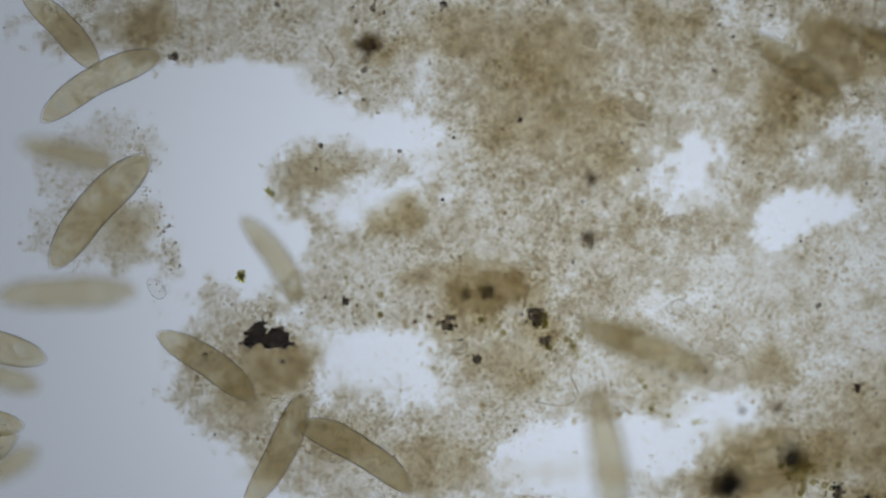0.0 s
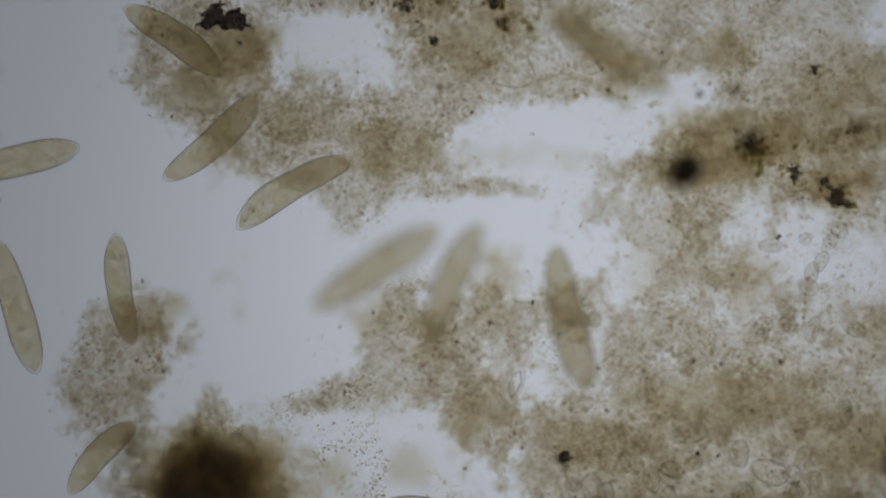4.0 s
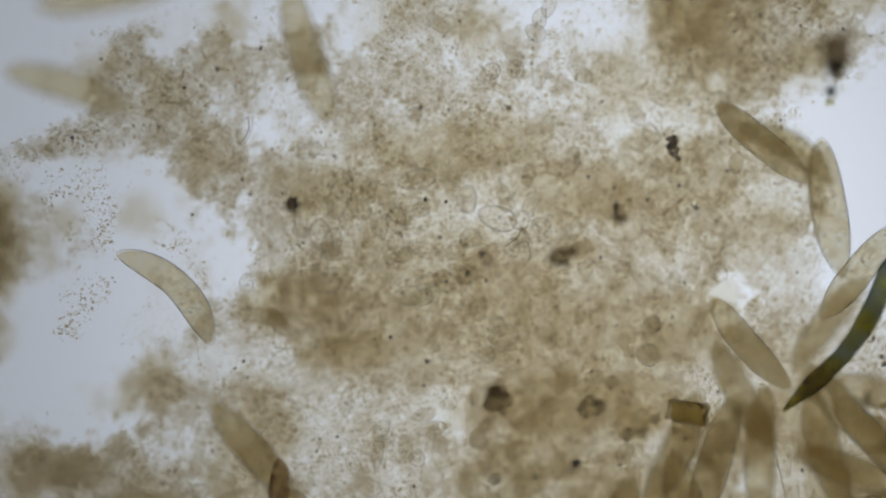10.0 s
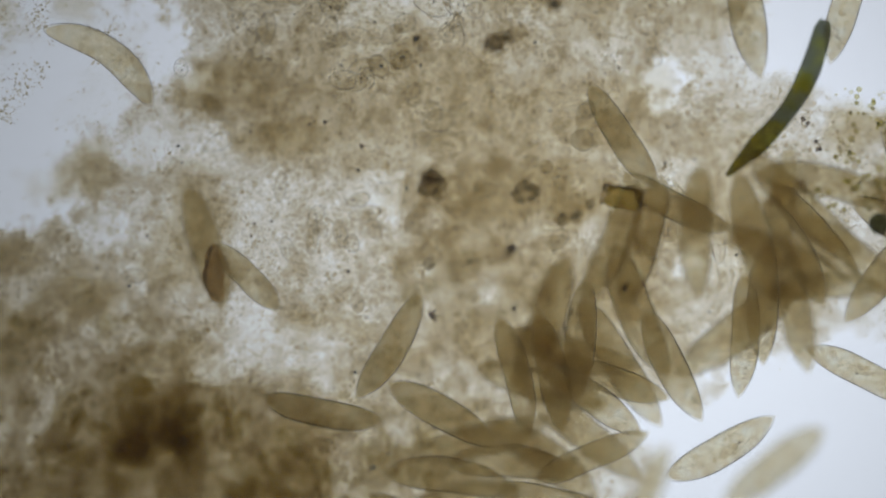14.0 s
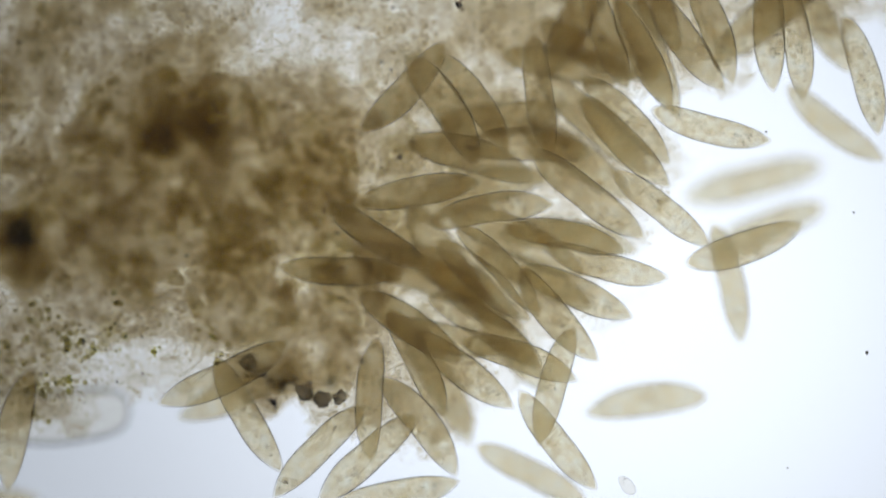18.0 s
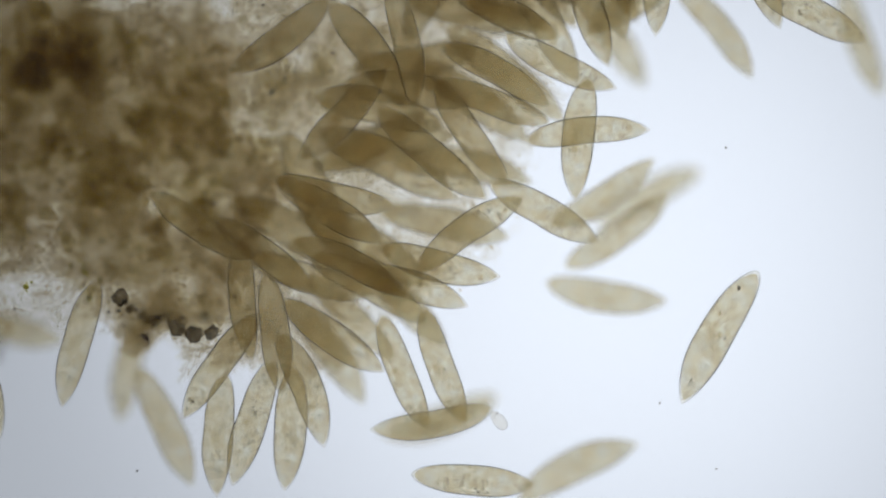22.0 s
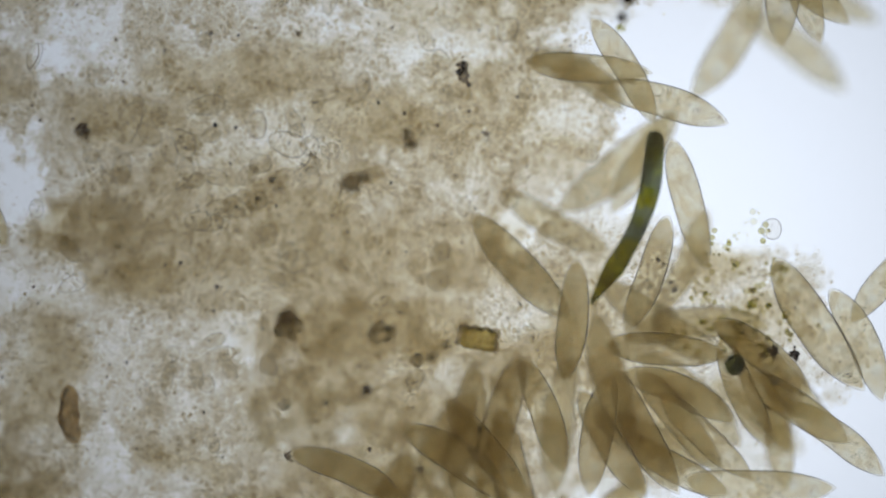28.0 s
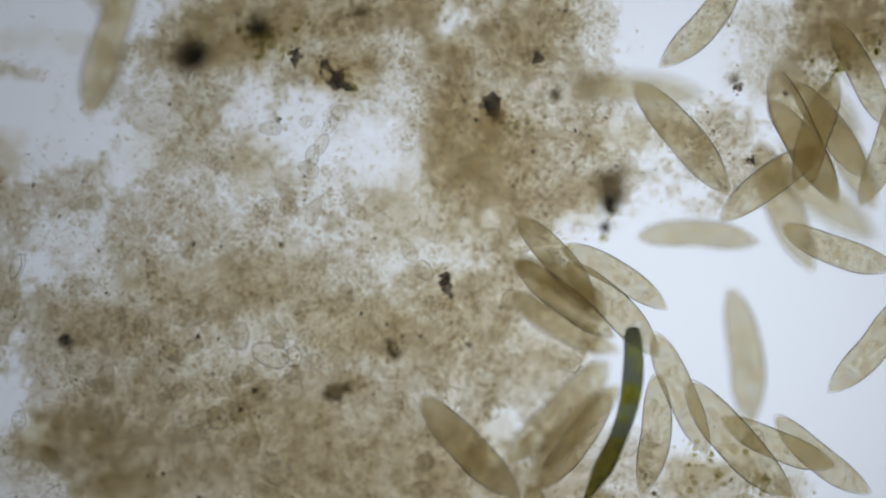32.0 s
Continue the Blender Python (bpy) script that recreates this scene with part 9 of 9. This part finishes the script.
    swim(162, -0.038, [(0, 1.384, -1.377, -34), (13, 1.406, -1.403, -44), (15, 1.394, -1.411, -33), (17, 1.387, -1.397, -47), (19, 1.417, -1.385, -36), (21, 1.382, -1.401, -30), (23, 1.398, -1.396, -46), (25, 1.379, -1.385, -33), (27.5, 1.374, -1.411, -43), (30, 1.380, -1.387, -35), (32, 1.406, -1.399, -43)])
    swim(163, -0.039, [(0, 1.239, -1.385, -76), (13, 1.241, -1.373, -73), (15, 1.221, -1.385, -73), (17, 1.250, -1.385, -82), (19, 1.259, -1.389, -79), (21, 1.251, -1.379, -86), (23, 1.240, -1.395, -69), (25, 1.246, -1.364, -77), (27.5, 1.227, -1.377, -75), (30, 1.247, -1.381, -74), (32, 1.234, -1.360, -75)])
    swim(164, -0.040, [(0, 0.849, -1.534, -111), (13, 0.849, -1.532, -115), (15, 0.854, -1.521, -109), (17, 0.855, -1.537, -111), (19, 0.869, -1.517, -115), (21, 0.819, -1.534, -102), (23, 0.838, -1.599, -110), (25, 0.836, -1.601, -111), (27.5, 0.821, -1.623, -117), (30, 0.817, -1.597, -111), (32, 0.830, -1.603, -104)])
    swim(165, -0.038, [(0, 0.981, -1.386, -114), (13, 0.969, -1.373, -115), (15, 0.985, -1.390, -113), (17, 0.967, -1.387, -119), (19, 0.997, -1.414, -104), (21, 0.983, -1.402, -109), (23, 0.940, -1.460, -107), (25, 0.938, -1.465, -109), (27.5, 0.961, -1.467, -102), (30, 0.977, -1.457, -114), (32, 0.974, -1.471, -117)])
    swim(166, -0.024, [(0, 1.045, -1.379, -109), (13, 1.032, -1.393, -107), (15, 1.025, -1.375, -108), (17, 1.031, -1.374, -120), (19, 1.039, -1.390, -130), (21, 1.026, -1.414, -113), (23, 1.032, -1.439, -106), (25, 1.048, -1.459, -111), (27.5, 1.035, -1.452, -108), (30, 1.018, -1.467, -105), (32, 1.042, -1.444, -116)])
    swim(167, -0.045, [(0, 1.118, -1.383, -93), (13, 1.126, -1.368, -91), (15, 1.131, -1.360, -92), (17, 1.145, -1.363, -111), (19, 1.126, -1.376, -99), (21, 1.137, -1.384, -107), (23, 1.116, -1.451, -101), (25, 1.150, -1.443, -90), (27.5, 1.137, -1.454, -94), (30, 1.139, -1.472, -106), (32, 1.142, -1.460, -97)])
    swim(168, -0.041, [(0, 1.199, -1.548, -145), (13, 1.200, -1.539, -140), (15, 1.190, -1.543, -146), (17, 1.208, -1.523, -129), (19, 1.202, -1.537, -151), (21, 1.208, -1.576, -146), (23, 1.214, -1.609, -141), (25, 1.216, -1.614, -146), (27.5, 1.189, -1.650, -136), (30, 1.247, -1.626, -144), (32, 1.224, -1.622, -137)])
    swim(169, -0.046, [(0, 1.287, -1.433, -29), (13, 1.296, -1.410, -21), (15, 1.279, -1.409, -25), (17, 1.284, -1.422, -11), (19, 1.281, -1.438, -18), (21, 1.301, -1.436, -19), (23, 1.312, -1.494, -24), (25, 1.307, -1.507, -26), (27.5, 1.308, -1.486, -22), (30, 1.314, -1.494, -18), (32, 1.298, -1.477, -15)])
    swim(170, -0.018, [(0, 1.338, -1.373, -49), (13, 1.328, -1.361, -48), (15, 1.348, -1.382, -52), (17, 1.307, -1.387, -69), (19, 1.342, -1.389, -57), (21, 1.338, -1.394, -61), (23, 1.365, -1.412, -57), (25, 1.374, -1.432, -58), (27.5, 1.353, -1.450, -51), (30, 1.348, -1.451, -51), (32, 1.377, -1.444, -52)])
    swim(171, -0.022, [(0, 0.805, -1.798, -7), (13, 0.800, -1.765, -8), (15, 0.785, -1.786, -0), (17, 0.769, -1.767, -4), (19, 0.794, -1.762, -2), (21, 0.801, -1.780, -6), (23, 0.775, -1.773, -9), (25, 0.782, -1.755, -7), (27.5, 0.775, -1.765, -4), (30, 0.789, -1.763, -5), (32, 0.780, -1.754, -15)])
    swim(172, -0.024, [(0, 0.776, -1.924, -23), (13, 0.757, -1.933, -20), (15, 0.748, -1.920, -25), (17, 0.769, -1.932, -30), (19, 0.750, -1.923, -21), (21, 0.764, -1.906, -24), (23, 0.750, -1.907, -27), (25, 0.765, -1.922, -28), (27.5, 0.735, -1.925, -33), (30, 0.753, -1.926, -19), (32, 0.747, -1.919, -25)])
    swim(173, -0.038, [(0, 0.629, -1.954, -56), (13, 0.631, -1.967, -60), (15, 0.664, -1.974, -70), (17, 0.636, -1.974, -61), (19, 0.642, -1.976, -53), (21, 0.633, -1.964, -66), (23, 0.636, -1.985, -59), (25, 0.626, -1.968, -63), (27.5, 0.621, -1.957, -61), (30, 0.653, -1.962, -79), (32, 0.634, -1.979, -65)])
    swim(174, -0.022, [(0, 0.635, -2.070, -21), (13, 0.623, -2.104, -11), (15, 0.627, -2.115, -10), (17, 0.635, -2.105, -10), (19, 0.636, -2.099, -13), (21, 0.607, -2.109, -9), (23, 0.630, -2.109, -25), (25, 0.606, -2.086, -10), (27.5, 0.641, -2.099, -27), (30, 0.619, -2.103, -8), (32, 0.629, -2.095, -7)])
    swim(175, -0.040, [(0, 1.534, -1.477, -86), (13, 1.520, -1.484, -82), (15, 1.540, -1.472, -91), (17, 1.539, -1.480, -91), (19, 1.540, -1.470, -93), (21, 1.555, -1.480, -89), (23, 1.522, -1.469, -80), (25, 1.511, -1.462, -93), (27.5, 1.526, -1.463, -87), (30, 1.535, -1.479, -85), (32, 1.540, -1.490, -87)])
    swim(176, -0.025, [(0, 1.514, -1.393, -64), (13, 1.505, -1.408, -73), (15, 1.505, -1.398, -77), (17, 1.485, -1.393, -74), (19, 1.506, -1.405, -69), (21, 1.527, -1.393, -72), (23, 1.492, -1.435, -63), (25, 1.498, -1.397, -84), (27.5, 1.496, -1.398, -67), (30, 1.496, -1.395, -72), (32, 1.516, -1.403, -64)])
    swim(177, -0.040, [(0, 1.534, -1.359, -35), (13, 1.523, -1.351, -46), (15, 1.533, -1.365, -43), (17, 1.539, -1.379, -48), (19, 1.536, -1.386, -34), (21, 1.539, -1.355, -50), (23, 1.510, -1.400, -44), (25, 1.520, -1.368, -51), (27.5, 1.519, -1.369, -45), (30, 1.544, -1.362, -40), (32, 1.521, -1.383, -28)])


motions()
